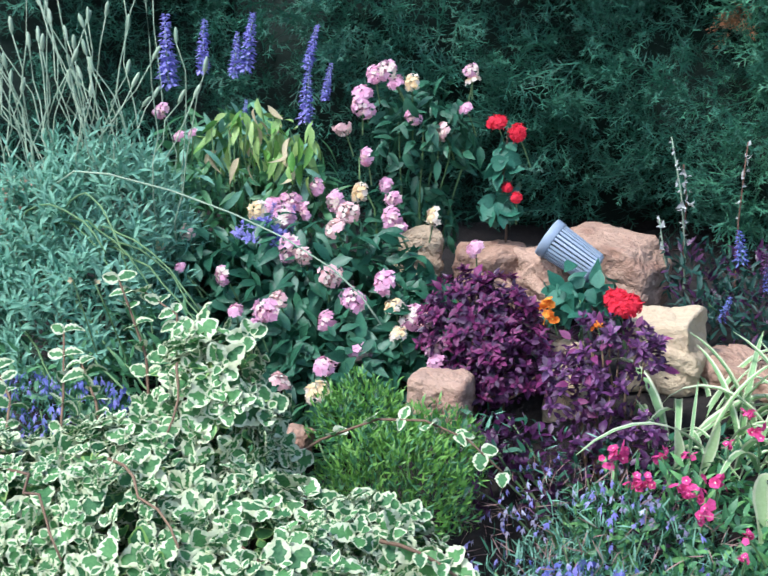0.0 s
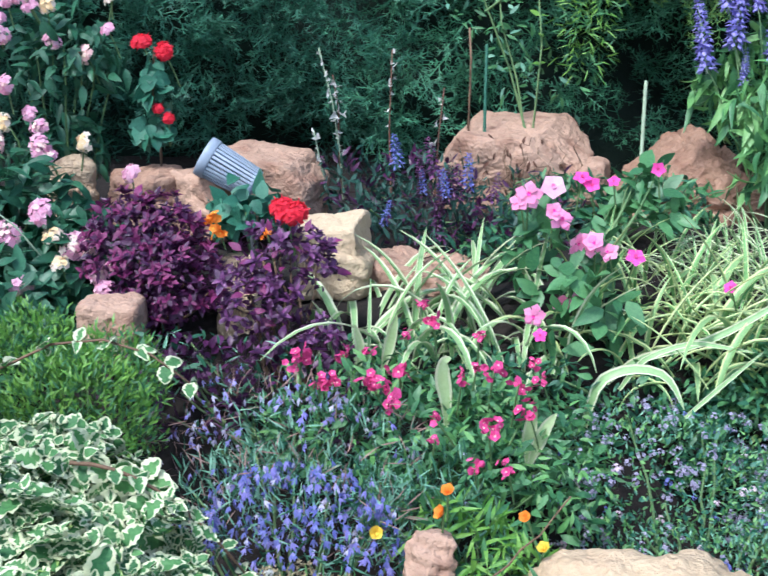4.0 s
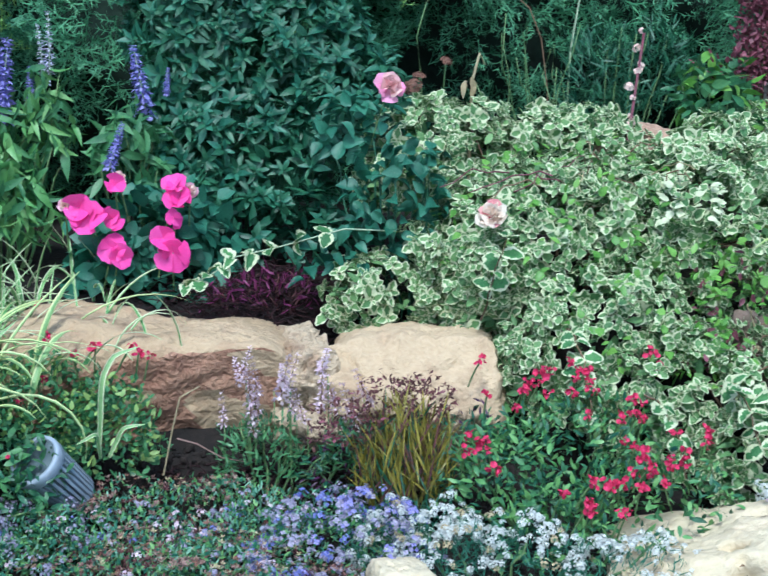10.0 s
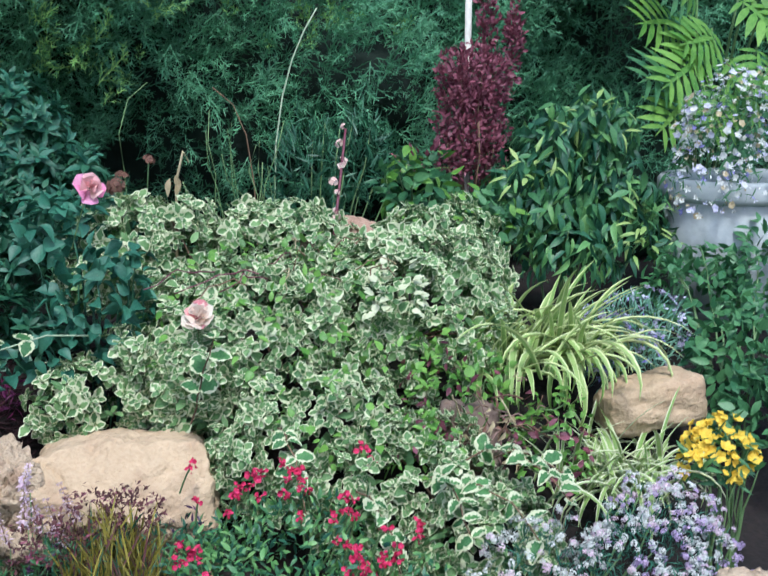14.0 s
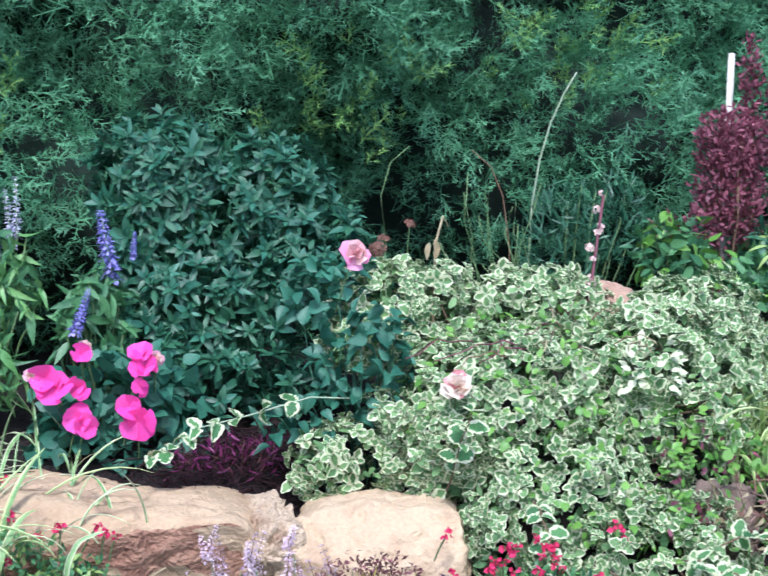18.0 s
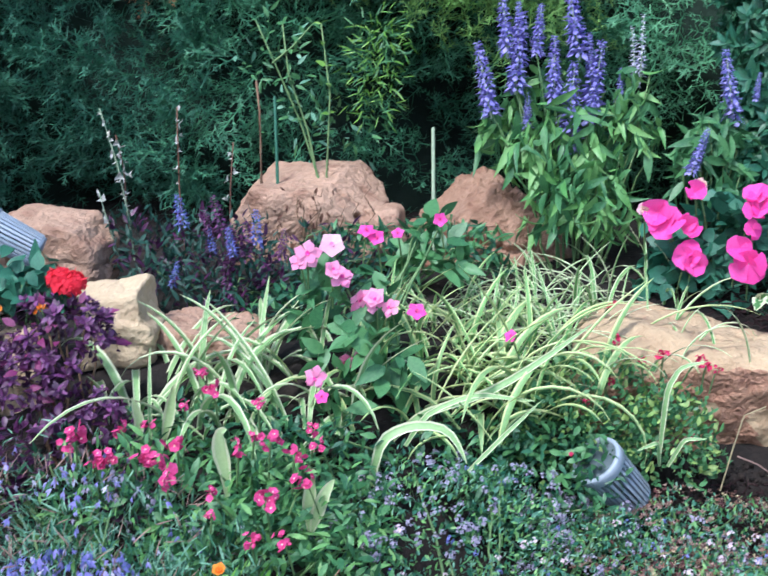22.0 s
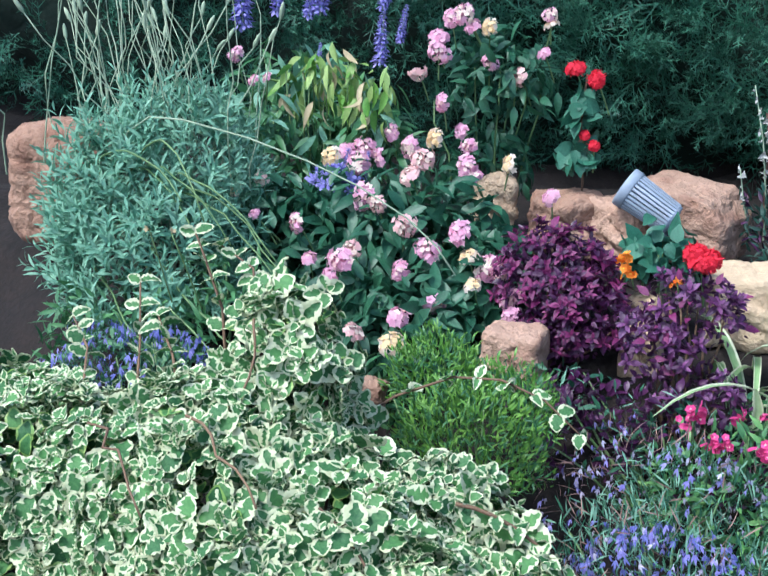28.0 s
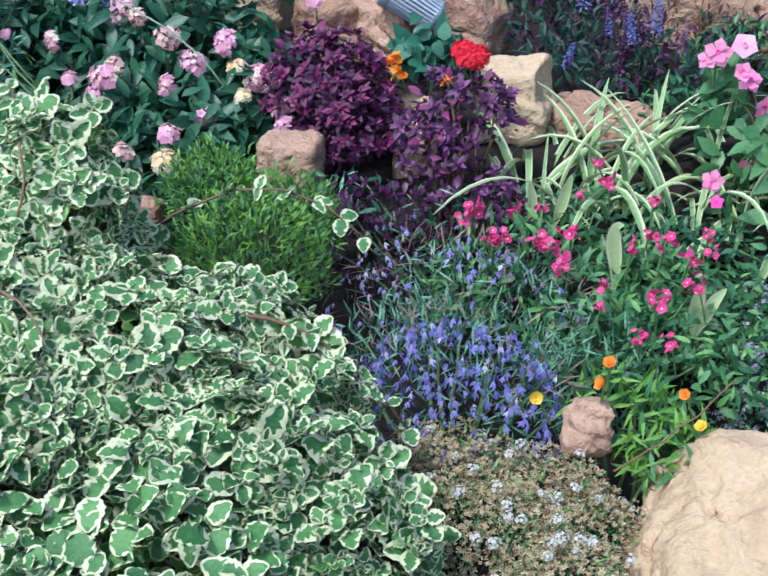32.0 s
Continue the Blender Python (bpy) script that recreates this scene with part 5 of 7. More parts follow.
PUR = [leaf_shape(0.5, 4, 0.15, 0.2), leaf_shape(0.55, 4, 0.25, 0.35)]
pur1 = bush("purple_leaved_plant", "bushy plant with dark purple pointed leaves", "plant", [(-0.78, 1.76, 0.868, 0.095, 0.07, 0.088), (-0.72, 1.71, 0.83, 0.065, 0.05, 0.085), (-0.77, 1.70, 0.79, 0.06, 0.04, 0.06)], PUR, [PURPLE], 1500, 0.0135, 180, -0.5, 0.8, 0.4, 0.4, stem_mat=TWIG)
pur2 = bush("purple_leaved_plant", "spreading plant with purple and reddish pointed leaves", "plant", [(-0.555, 1.70, 0.875, 0.075, 0.055, 0.065), (-0.60, 1.67, 0.83, 0.045, 0.04, 0.06), (-0.545, 1.65, 0.80, 0.075, 0.05, 0.055)], PUR, [PURPLE], 430, 0.0135, 160, -0.4, 0.8, 0.4, 0.4, stem_mat=TWIG)
ROSETTE = [whorl_shape(i + 40, 8, 0.46) for i in range(4)]
for plant, blobs, k, mats in ((pur1, [(-0.78, 1.76, 0.868, 0.095, 0.07, 0.088), (-0.72, 1.71, 0.83, 0.065, 0.05, 0.085), (-0.77, 1.70, 0.79, 0.06, 0.04, 0.06)], 190, [PURPLE, WINE]), (pur2, [(-0.555, 1.70, 0.875, 0.075, 0.055, 0.065), (-0.60, 1.67, 0.83, 0.045, 0.04, 0.06), (-0.545, 1.65, 0.80, 0.075, 0.05, 0.055)], 84, [PURPLE, PURPLE_LIGHT])):
    q, o = blob_points(k, blobs, 0.85, -0.3)
    sprinkle(plant, ROSETTE, mats, q, o, 0.0185, 110, "shoot", 0.9)
p, o = blob_points(60, [(-0.60, 1.67, 0.83, 0.045, 0.04, 0.06), (-0.78, 1.76, 0.868, 0.09, 0.065, 0.085), (-0.555, 1.70, 0.875, 0.072, 0.052, 0.062)], 0.95, -0.2)
tip = unit(o * 0.8 + rng.normal(0, 0.4, p.shape))
foliage(pur2, PUR, [WINE], frames(p, tip, unit(o * 0.5 + [0, -0.3, 0.5]), 0.019 * rng.uniform(0.7, 1.3, len(p))), 60, "reddish_leaf", "reddish_foliage")
ger = bush("geranium", "small geranium with rounded leaves and red flower heads", "plant", [(-0.645, 1.83, 0.91, 0.065, 0.05, 0.06)], ROUND, [GREEN_BLUE], 80, 0.034, 60, 0.1, stems=5)
heads_on(ger, REDH, [(-0.588, 1.80, 0.938), (-0.567, 1.80, 0.932), (-0.577, 1.795, 0.925)], 0.019, stalk=0.08)
heads_on(ger, ORAH, [(-0.674, 1.757, 0.928), (-0.576, 1.690, 0.925), (-0.668, 1.750, 0.912)], 0.0135)

lob_r = bush("lobelia", "blue lobelia with thin dark leaves", "plant", [(-0.45, 1.34, 0.66, 0.17, 0.11, 0.11), (-0.45, 1.48, 0.68, 0.15, 0.09, 0.11), (-0.30, 1.40, 0.66, 0.10, 0.08, 0.10)], NARROW + [leaf_shape(0.12, 3, 0.1, 0.2, mat=1), leaf_shape(0.10, 3, 0.1, 0.4, mat=1)], [GREEN_DARK, GREY_GREEN], 2600, 0.023, 120, -0.6, 0.6, 0.3, 0.5)
hang_flowers(lob_r, BLUE, [(-0.43, 1.29, 0.66, 0.13, 0.08, 0.11)], 340, 0.0098, 80)
hang_flowers(lob_r, VIOLET, [(-0.43, 1.29, 0.66, 0.13, 0.08, 0.11)], 190, 0.0098, 50)
hang_flowers(lob_r, LILAC_PALE, [(-0.43, 1.29, 0.66, 0.13, 0.08, 0.11)], 40, 0.0085, 20)
hang_flowers(lob_r, LILAC_PALE, [(-0.47, 1.42, 0.68, 0.17, 0.12, 0.12), (-0.30, 1.38, 0.68, 0.08, 0.07, 0.09), (-0.52, 1.52, 0.70, 0.14, 0.09, 0.10)], 34, 0.0095, 20)
hang_flowers(lob_r, VIOLET, [(-0.47, 1.42, 0.68, 0.17, 0.12, 0.12), (-0.52, 1.52, 0.70, 0.14, 0.09, 0.10)], 120, 0.0095, 40)
hang_flowers(lob_r, LILAC_DULL, [(-0.47, 1.42, 0.68, 0.17, 0.12, 0.12)], 130, 0.008, 20)
p, o = blob_points(420, [(-0.47, 1.44, 0.69, 0.17, 0.12, 0.12), (-0.44, 1.30, 0.66, 0.14, 0.08, 0.12)], 0.9)
foliage(lob_r, [leaf_shape(0.05, 3, 0.1, 0.2), leaf_shape(0.06, 3, 0.1, -0.3)], [FADED_PINK], frames(p, unit(o + rng.normal(0, 0.6, p.shape)), unit(rng.normal(size=p.shape)), 0.028), 40, "dry_stem", "dry_stem_mass")
DRYB = [(-0.36, 1.13, 0.58, 0.13, 0.09, 0.10), (-0.26, 1.10, 0.56, 0.09, 0.08, 0.09), (-0.40, 1.20, 0.60, 0.10, 0.06, 0.09), (-0.25, 1.18, 0.59, 0.07, 0.06, 0.07), (-0.31, 1.22, 0.605, 0.08, 0.05, 0.07)]
dry = bush("dry_alyssum", "faded straw-coloured alyssum with a few white flowers", "plant", DRYB, NARROW + [leaf_shape(0.14, 3, 0.1, 0.2, mat=1)], [GREEN, STRIPE_GREEN], 3200, 0.016, 60, -0.6, 0.6, 0.3, 0.5)
mat_of_flowers(dry, ((DRY, 0.93), (DRY_BROWN, 0.07)), DRYB, 7600, 0.0046, [kite(4, 1, 0, 40, 0.5), kite(3, 1, 0, 60, 0.4)], 90, "seed_head", 0.7)
CLUS = [cluster(i) for i in range(3)]
CLUS_FEW = [cluster(i + 7, 5, 0.6) for i in range(3)]
mat_of_flowers(dry, ((WHITE, 1.0),), DRYB, 90, 0.006, CLUS, 40, "floret_head", 0.97)
MARB = [(-0.24, 1.31, 0.68, 0.07, 0.05, 0.06), (-0.18, 1.28, 0.66, 0.06, 0.05, 0.05)]
mar = bush("marigold", "small marigold plant with orange flowers", "plant", MARB, [leaf_shape(0.2, 4, 0.15, 0.3), leaf_shape(0.16, 4, 0.15, 0.5), leaf_shape(0.2, 4, 0.15, 0.3, mat=1)], [GREEN_LIME, GREEN], 380, 0.03, 110, 0.0)
MARI = [make_mesh("flower", join(floret(5, 1.1, 0, 50, 1.0), moved(floret(4, 0.8, 0, 68, 1.0), rot("Z", 40))), [c], True) for c in (ORANGE, YELLOW)]
heads_on(mar, MARI[:1], [(-0.176, 1.273, 0.744), (-0.258, 1.273, 0.765), (-0.261, 1.262, 0.745)], 0.0100, "flower", stalk=0.04)
heads_on(mar, MARI[1:], [(-0.329, 1.240, 0.728), (-0.154, 1.260, 0.716)], 0.0105, "flower", stalk=0.04)

stick = thing("dry_stick", (-0.22, 1.21, float(ground_z(-0.22, 1.21))), "thin brown dry stick lying against the flat boulder", "stick")
line_stalk(stick, bend((-0.235, 1.22, 0.668), (-0.128, 1.235, 0.790), 0.010, 7, 0.002), 0.0013, TWIG, "stick")
arched = thing("dry_stalk", (0.35, 1.78, float(ground_z(0.35, 1.78))), "two thin dry straw stalks arching before the long boulder", "stalk", "dry stalks")
line_stalk(arched, [(0.327, 1.78, 0.645), (0.341, 1.78, 0.706), (0.354, 1.78, 0.755), (0.382, 1.78, 0.768)], 0.0012, DRY)
line_stalk(arched, [(0.346, 1.77, 0.7), (0.373, 1.77, 0.689), (0.408, 1.77, 0.664), (0.443, 1.77, 0.653)], 0.0012, FADED_PINK)
POD = [make_mesh("seed_pod", join(*[moved(leaf_shape(0.55, 3, 0.3, g, 0.9), rot("Z", a) @ rot("X", r)) for a, r, g in pods]), [PALE_DRY], True) for pods in (((0, 60, 0.3), (120, 50, 0.2), (240, 70, 0.4)), ((0, 40, 0.5), (170, 65, 0.2)))]
# dry upright stalks beside the first lamp
for pts, pods, mat in (([(-0.600, 2.22, 0.86), (-0.600, 2.21, 0.93), (-0.612, 2.20, 1.03), (-0.635, 2.20, 1.122)], 15, STEM_PALE), ([(-0.605, 2.24, 0.86), (-0.607, 2.22, 0.95), (-0.604, 2.21, 1.02), (-0.614, 2.21, 1.077)], 11, DRY_BROWN),
                       ([(-0.535, 2.32, 0.84), (-0.537, 2.31, 0.97), (-0.532, 2.30, 1.06), (-0.530, 2.30, 1.111)], 8, DRY_BROWN), ([(-0.62, 2.21, 0.86), (-0.632, 2.19, 0.93), (-0.640, 2.18, 0.985)], 6, STEM_PALE), ([(-0.46, 2.34, 0.84), (-0.455, 2.35, 0.96), (-0.448, 2.36, 1.04)], 5, DRY_BROWN)):
    st = thing("dry_stalk", pts[0], "tall dry grey-brown seed stalk of sage", "stalk", "dry stalks")
    line_stalk(st, pts, 0.0016, mat)
    for j in range(pods):
        u = (0.35 + 0.63 * (j + rng.uniform(0, 0.8)) / pods) * (len(pts) - 1)
        k = min(int(u), len(pts) - 2)
        q = Vector(pts[k]).lerp(Vector(pts[k + 1]), u - k) + Vector(rng.normal(0, 0.0025, 3))
        put("seed_pod", POD[j % 2], st, at_dir(q, rng.normal(0, 1, 3) + np.array([0, -0.5, 0.3]), 0.009 * rng.uniform(0.5, 1.5)))

# ---- middle ----
DARKB = [(-0.45, 2.18, 0.86, 0.12, 0.07, 0.11), (-0.58, 2.22, 0.86, 0.10, 0.07, 0.10), (-0.36, 2.08, 0.82, 0.10, 0.06, 0.10), (-0.50, 2.06, 0.82, 0.10, 0.06, 0.10), (-0.26, 2.16, 0.84, 0.10, 0.06, 0.10)]
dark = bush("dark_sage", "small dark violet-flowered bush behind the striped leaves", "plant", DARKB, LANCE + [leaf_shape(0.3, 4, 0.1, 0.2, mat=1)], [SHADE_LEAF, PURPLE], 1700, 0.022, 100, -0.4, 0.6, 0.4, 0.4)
DARK_SPIKE = [make_mesh("flower_spike", spike_shape(i + 60, 0.12, 0.030, (0, 1), 8, 5, 0.026), [c, STEM], True) for i, c in enumerate((BLUE, PURPLE, PURPLE_LIGHT))]
for i in range(18):
    a = Vector((-0.415 + rng.normal(0, 0.05), 2.09 + rng.normal(0, 0.03), 0.885 + rng.normal(0, 0.035)))
    spikes(dark, DARK_SPIKE[i % 3:], [(a, a + Vector((rng.normal(0, 0.008), 0, rng.uniform(0.03, 0.06))))])
bush("leafy_weed", "dark green leafy growth under the striped leaves", "plant", [(-0.06, 1.72, 0.66, 0.14, 0.09, 0.12), (0.08, 1.74, 0.64, 0.12, 0.08, 0.12), (-0.22, 1.64, 0.70, 0.12, 0.07, 0.10), (-0.36, 1.70, 0.72, 0.14, 0.06, 0.09)],
     [leaf_shape(0.34, 4, 0.12, 0.2), leaf_shape(0.4, 4, 0.1, 0.3, mat=1)], [GREEN_DARK, GREEN], 2200, 0.019, 80, 0.0)
bush("leafy_weed", "loose green growth below the ochre boulder", "plant", [(-0.22, 2.26, 0.84, 0.12, 0.06, 0.08), (-0.06, 2.28, 0.84, 0.10, 0.06, 0.08), (-0.30, 2.00, 0.78, 0.10, 0.07, 0.09)],
     [leaf_shape(0.30, 4, 0.12, 0.2), leaf_shape(0.26, 4, 0.1, 0.3, mat=1)], [GREEN_DARK, GREEN], 800, 0.030, 60, -0.2)
MAGB = [(-0.36, 1.54, 0.70, 0.20, 0.09, 0.12), (-0.25, 1.44, 0.68, 0.14, 0.08, 0.10), (-0.20, 1.55, 0.68, 0.12, 0.08, 0.10)]
mag = bush("snapdragon", "low bushy plant with magenta flowers", "plant", MAGB, [leaf_shape(0.34, 4, 0.12, 0.2), leaf_shape(0.4, 4, 0.1, 0.3), leaf_shape(0.3, 4, 0.1, 0.3, mat=1)], [GREEN, STRIPE_GREEN], 2200, 0.021, 160, -0.1, 0.6, 0.5, 0.5)
MAGF = [make_mesh("flower", ruffle_shape(i, 11, small=0.25, large=0.5), [MAGENTA, ROSE_PALE], True) for i in (1, 2, 3, 4)]
heads_on(mag, MAGF, [(-0.484, 1.52, 0.819), (-0.49, 1.52, 0.807), (-0.371, 1.46, 0.81), (-0.388, 1.47, 0.81), (-0.356, 1.45, 0.797), (-0.355, 1.5, 0.814), (-0.352, 1.62, 0.862), (-0.332, 1.6, 0.848), (-0.274, 1.47, 0.822), (-0.238, 1.48, 0.83), (-0.234, 1.4, 0.79), (-0.456, 1.5, 0.79), (-0.207, 1.46, 0.82), (-0.192, 1.44, 0.795)], 0.0165, "flower", stalk=0.06)
heads_on(mag, MAGF, [(-0.438, 1.55, 0.811), (-0.358, 1.56, 0.839), (-0.271, 1.58, 0.838), (-0.299, 1.42, 0.787), (-0.243, 1.36, 0.759), (-0.206, 1.36, 0.759), (-0.294, 1.4, 0.769), (-0.44, 1.5, 0.795), (-0.408, 1.57, 0.813), (-0.184, 1.5, 0.814), (-0.193, 1.52, 0.827), (-0.261, 1.5, 0.825)], 0.0125, "flower", stalk=0.05)
strap_clump("fountain of arching green and cream striped leaves", (-0.03, 1.84), 80, 0.23, 0.0115, singles=80, foot=0.09, wide=0.72, arch=1.5, lean=(0.25, -0.1), mats=(BLADE_SOFT, LIME_CREAM))
strap_clump("arching striped leaves beside the purple plant", (-0.42, 1.78), 44, 0.25, 0.0115, singles=44, foot=0.06, lean=(0.4, 0.1), wide=0.7, arch=1.6)
strap_clump("broad striped leaves among the pink flowers", (-0.26, 1.76), 38, 0.22, 0.0115, singles=38, foot=0.07, wide=0.7, arch=1.6)
strap_clump("tangle of narrow striped leaves before the sage", (0.09, 2.10), 260, 0.16, 0.0052, singles=120, foot=0.11, wide=0.66, arch=1.5, mats=(STRIPE_GREEN, CREAM))
strap_clump("striped leaves before the long boulder", (-0.01, 1.93), 80, 0.20, 0.0080, singles=80, foot=0.09, wide=0.7, arch=1.6, lean=(0.3, 0), mats=(STRIPE_GREEN, LIME_CREAM))


def long_blade(t, pts, width, mats=(BLADE_SOFT, CREAM), root=0.6):
    """A single long strap leaf along a curved line."""
    v, f, k = [], [], []
    n = len(pts) - 1
    fine = [Vector(pts[min(int(s * n), n - 1)]).lerp(Vector(pts[min(int(s * n), n - 1) + 1]), s * n - min(int(s * n), n - 1)) for s in np.linspace(0, 1, 13)]
    fine = [fine[max(i - 1, 0)] * 0.25 + fine[i] * 0.5 + fine[min(i + 1, 12)] * 0.25 for i in range(13)]
    for i, q in enumerate(fine):
        d = (fine[min(i + 1, 12)] - fine[max(i - 1, 0)]).normalized()
        s = d.cross(Vector((0.1, -0.75, 0.6))).normalized() * width * 0.5 * (1 - (i / 12) ** 4 * 0.95) * min(1, root + i / 6)
        up = s.cross(d) * 0.3
        v += [q - s + up, q - s * 0.66, q + s * 0.66, q + s + up]
    for i in range(12):
        for j in range(3):
            f.append((4 * i + j, 4 * i + j + 1, 4 * i + j + 5, 4 * i + j + 4))
            k.append(0 if j == 1 else 1)
    put("blade", make_mesh("blade", (np.array(v), f, k), list(mats), True), t)


long_b = thing("striped_grass", (-0.06, 1.70, float(ground_z(-0.06, 1.70))), "long single striped leaves crossing over the ground cover", "grass plant", "striped grasses")
for pts, width in (([(-0.14, 1.63, 0.70), (-0.126, 1.612, 0.774), (-0.105, 1.619, 0.788), (-0.079, 1.624, 0.795), (-0.043, 1.625, 0.792), (-0.026, 1.619, 0.773), (-0.013, 1.61, 0.746)], 0.014),
                   ([(-0.12, 1.70, 0.74), (-0.084, 1.702, 0.777), (-0.046, 1.708, 0.79), (0.011, 1.715, 0.805), (0.069, 1.726, 0.84), (0.108, 1.733, 0.867), (0.151, 1.739, 0.899)], 0.012),
                   ([(-0.015, 1.607, 0.738), (0.035, 1.625, 0.785), (0.079, 1.638, 0.825)], 0.006), ([(-0.10, 1.68, 0.74), (-0.07, 1.685, 0.788), (-0.008, 1.696, 0.812), (0.042, 1.695, 0.806), (0.074, 1.694, 0.803)], 0.008),
                   ([(0.24, 1.76, 0.70), (0.247, 1.755, 0.80), (0.265, 1.762, 0.829), (0.302, 1.759, 0.839)], 0.008), ([(0.25, 1.75, 0.69), (0.27, 1.74, 0.735), (0.30, 1.73, 0.74)], 0.006), ([(0.24, 1.75, 0.69), (0.235, 1.73, 0.735), (0.205, 1.72, 0.725)], 0.006)):
    long_blade(long_b, pts, width)
wide = thing("striped_grass", (-0.20, 1.52, float(ground_z(-0.20, 1.52))), "few broad upright cream-edged leaves among magenta flowers", "grass plant", "striped grasses")
for pts, width in (([(-0.297, 1.50, 0.74), (-0.297, 1.495, 0.781), (-0.302, 1.49, 0.815), (-0.298, 1.485, 0.836), (-0.288, 1.478, 0.842)], 0.020), ([(-0.195, 1.47, 0.715), (-0.194, 1.465, 0.75), (-0.190, 1.46, 0.78), (-0.183, 1.45, 0.797)], 0.017),
                   ([(-0.193, 1.47, 0.715), (-0.184, 1.46, 0.745), (-0.172, 1.455, 0.775), (-0.160, 1.45, 0.795)], 0.017), ([(-0.43, 1.60, 0.77), (-0.425, 1.59, 0.81), (-0.43, 1.58, 0.845)], 0.014), ([(-0.40, 1.60, 0.77), (-0.385, 1.59, 0.82), (-0.375, 1.58, 0.86)], 0.016)):
    long_blade(wide, pts, width, (PALE_BLADE, CREAM), 0.2)
imp = bush("pink_impatiens", "impatiens with pale pink open flowers", "plant", [(-0.19, 1.84, 0.84, 0.08, 0.06, 0.12), (-0.15, 1.74, 0.80, 0.08, 0.06, 0.10), (-0.08, 2.06, 0.90, 0.06, 0.05, 0.08)], OVATE, [GREEN], 260, 0.04, 120, 0.2)
IMPF = [make_mesh("flower", join(floret(5, 1.0, 0, c, 0.72), moved(floret(3, 0.8, 0, c + 18, 0.8, 1), Matrix.Translation((0.1, 0.05, 0.04)) @ rot("Z", 25))), [IMP_PINK, ROSE_PINK], True) for c in (4, 14, 30)]
IMPH = [make_mesh("flower", floret(5, 1.0, 0, c, 0.75, 1), [ROSE_PINK, MAGENTA], True) for c in (10, 25)]
heads_on(imp, IMPF, [(-0.236, 1.80, 0.973), (-0.248, 1.805, 0.962), (-0.201, 1.79, 0.953), (-0.192, 1.80, 0.942), (-0.169, 1.79, 0.911), (-0.143, 1.79, 0.913), (-0.123, 1.79, 0.901), (-0.181, 1.73, 0.845), (-0.155, 1.735, 0.852), (-0.21, 1.66, 0.845), (-0.150, 1.80, 0.908)], 0.0205, "flower", 0.35, (0.05, -0.75, 0.5), 0.06)
heads_on(imp, [make_mesh("flower", floret(5, 1.0, 0, 12, 0.85, 1), [PINK, IMP_PINK], True)], [(-0.204, 1.81, 0.984)], 0.020, "flower", 0.2, (0.1, -0.8, 0.5), 0.06)
heads_on(imp, IMPH, [(-0.177, 2.0, 0.961), (-0.162, 2.0, 0.950), (-0.130, 2.01, 0.955), (-0.066, 2.0, 0.978), (-0.088, 1.79, 0.896), (0.041, 1.80, 0.858), (-0.20, 1.64, 0.825)], 0.0135, "flower", 0.3, (0, -0.8, 0.5), 0.06)
SAGB = [(0.15, 2.38, 0.99, 0.09, 0.06, 0.12), (0.165, 2.34, 0.91, 0.10, 0.06, 0.10), (0.25, 2.38, 1.04, 0.05, 0.04, 0.12), (0.12, 2.43, 1.09, 0.09, 0.035, 0.09), (0.03, 2.43, 1.03, 0.05, 0.03, 0.08), (0.08, 2.37, 1.0, 0.06, 0.05, 0.08)]
sage_m = bush("violet_sage", "large sage with many violet-blue flower spikes", "plant", SAGB, [leaf_shape(0.30, 5, 0.15, 0.35), leaf_shape(0.24, 5, 0.25, 0.9), leaf_shape(0.26, 5, 0.2, 0.6, mat=1), leaf_shape(0.30, 5, 0.15, 0.5, mat=1)], [GREEN, STRIPE_GREEN], 900, 0.046, 150, 0.9, 0.6, 0.4, 0.4, wild=0.7)
TALL = [((0.003, 2.395, 1.085), (-0.018, 2.41, 1.201)), ((0.032, 2.40, 1.188), (0.023, 2.41, 1.288)), ((0.047, 2.395, 1.127), (0.059, 2.41, 1.250)), ((0.083, 2.40, 1.185), (0.090, 2.41, 1.266)), ((0.066, 2.385, 1.058), (0.068, 2.40, 1.117)), ((0.155, 2.40, 1.185), (0.137, 2.41, 1.307)),
        ((0.114, 2.39, 1.108), (0.113, 2.41, 1.210)), ((0.138, 2.385, 1.021), (0.146, 2.40, 1.167)), ((0.174, 2.39, 1.072), (0.194, 2.41, 1.200)), ((0.226, 2.39, 1.097), (0.228, 2.405, 1.156)), ((0.176, 2.40, 1.150), (0.173, 2.41, 1.215)), ((0.174, 2.38, 1.075), (0.184, 2.395, 1.140)), ((0.050, 2.40, 1.20), (0.052, 2.41, 1.27))]
spikes(sage_m, SPIKE, TALL)
spikes(sage_m, SPIKE_W, [((0.253, 2.40, 1.130), (0.246, 2.41, 1.225)), ((0.261, 2.40, 1.145), (0.264, 2.41, 1.245))])
for foot, top in TALL:
    line_stalk(sage_m, bend((0.14 + (foot[0] - 0.14) * 0.4, 2.38, 0.90), foot, -0.005, 5, 0.002), 0.0018, STEM, "stem")
ros = bush("rose_bush", "rose bush with bright pink open roses", "shrub", [(0.40, 2.22, 0.88, 0.14, 0.08, 0.10), (0.33, 2.20, 0.84, 0.08, 0.07, 0.09), (0.42, 2.20, 0.80, 0.12, 0.06, 0.06)], ROUND, [GREEN_BLUE], 400, 0.036, 120, 0.2, stem_mat=GREEN_DARK)
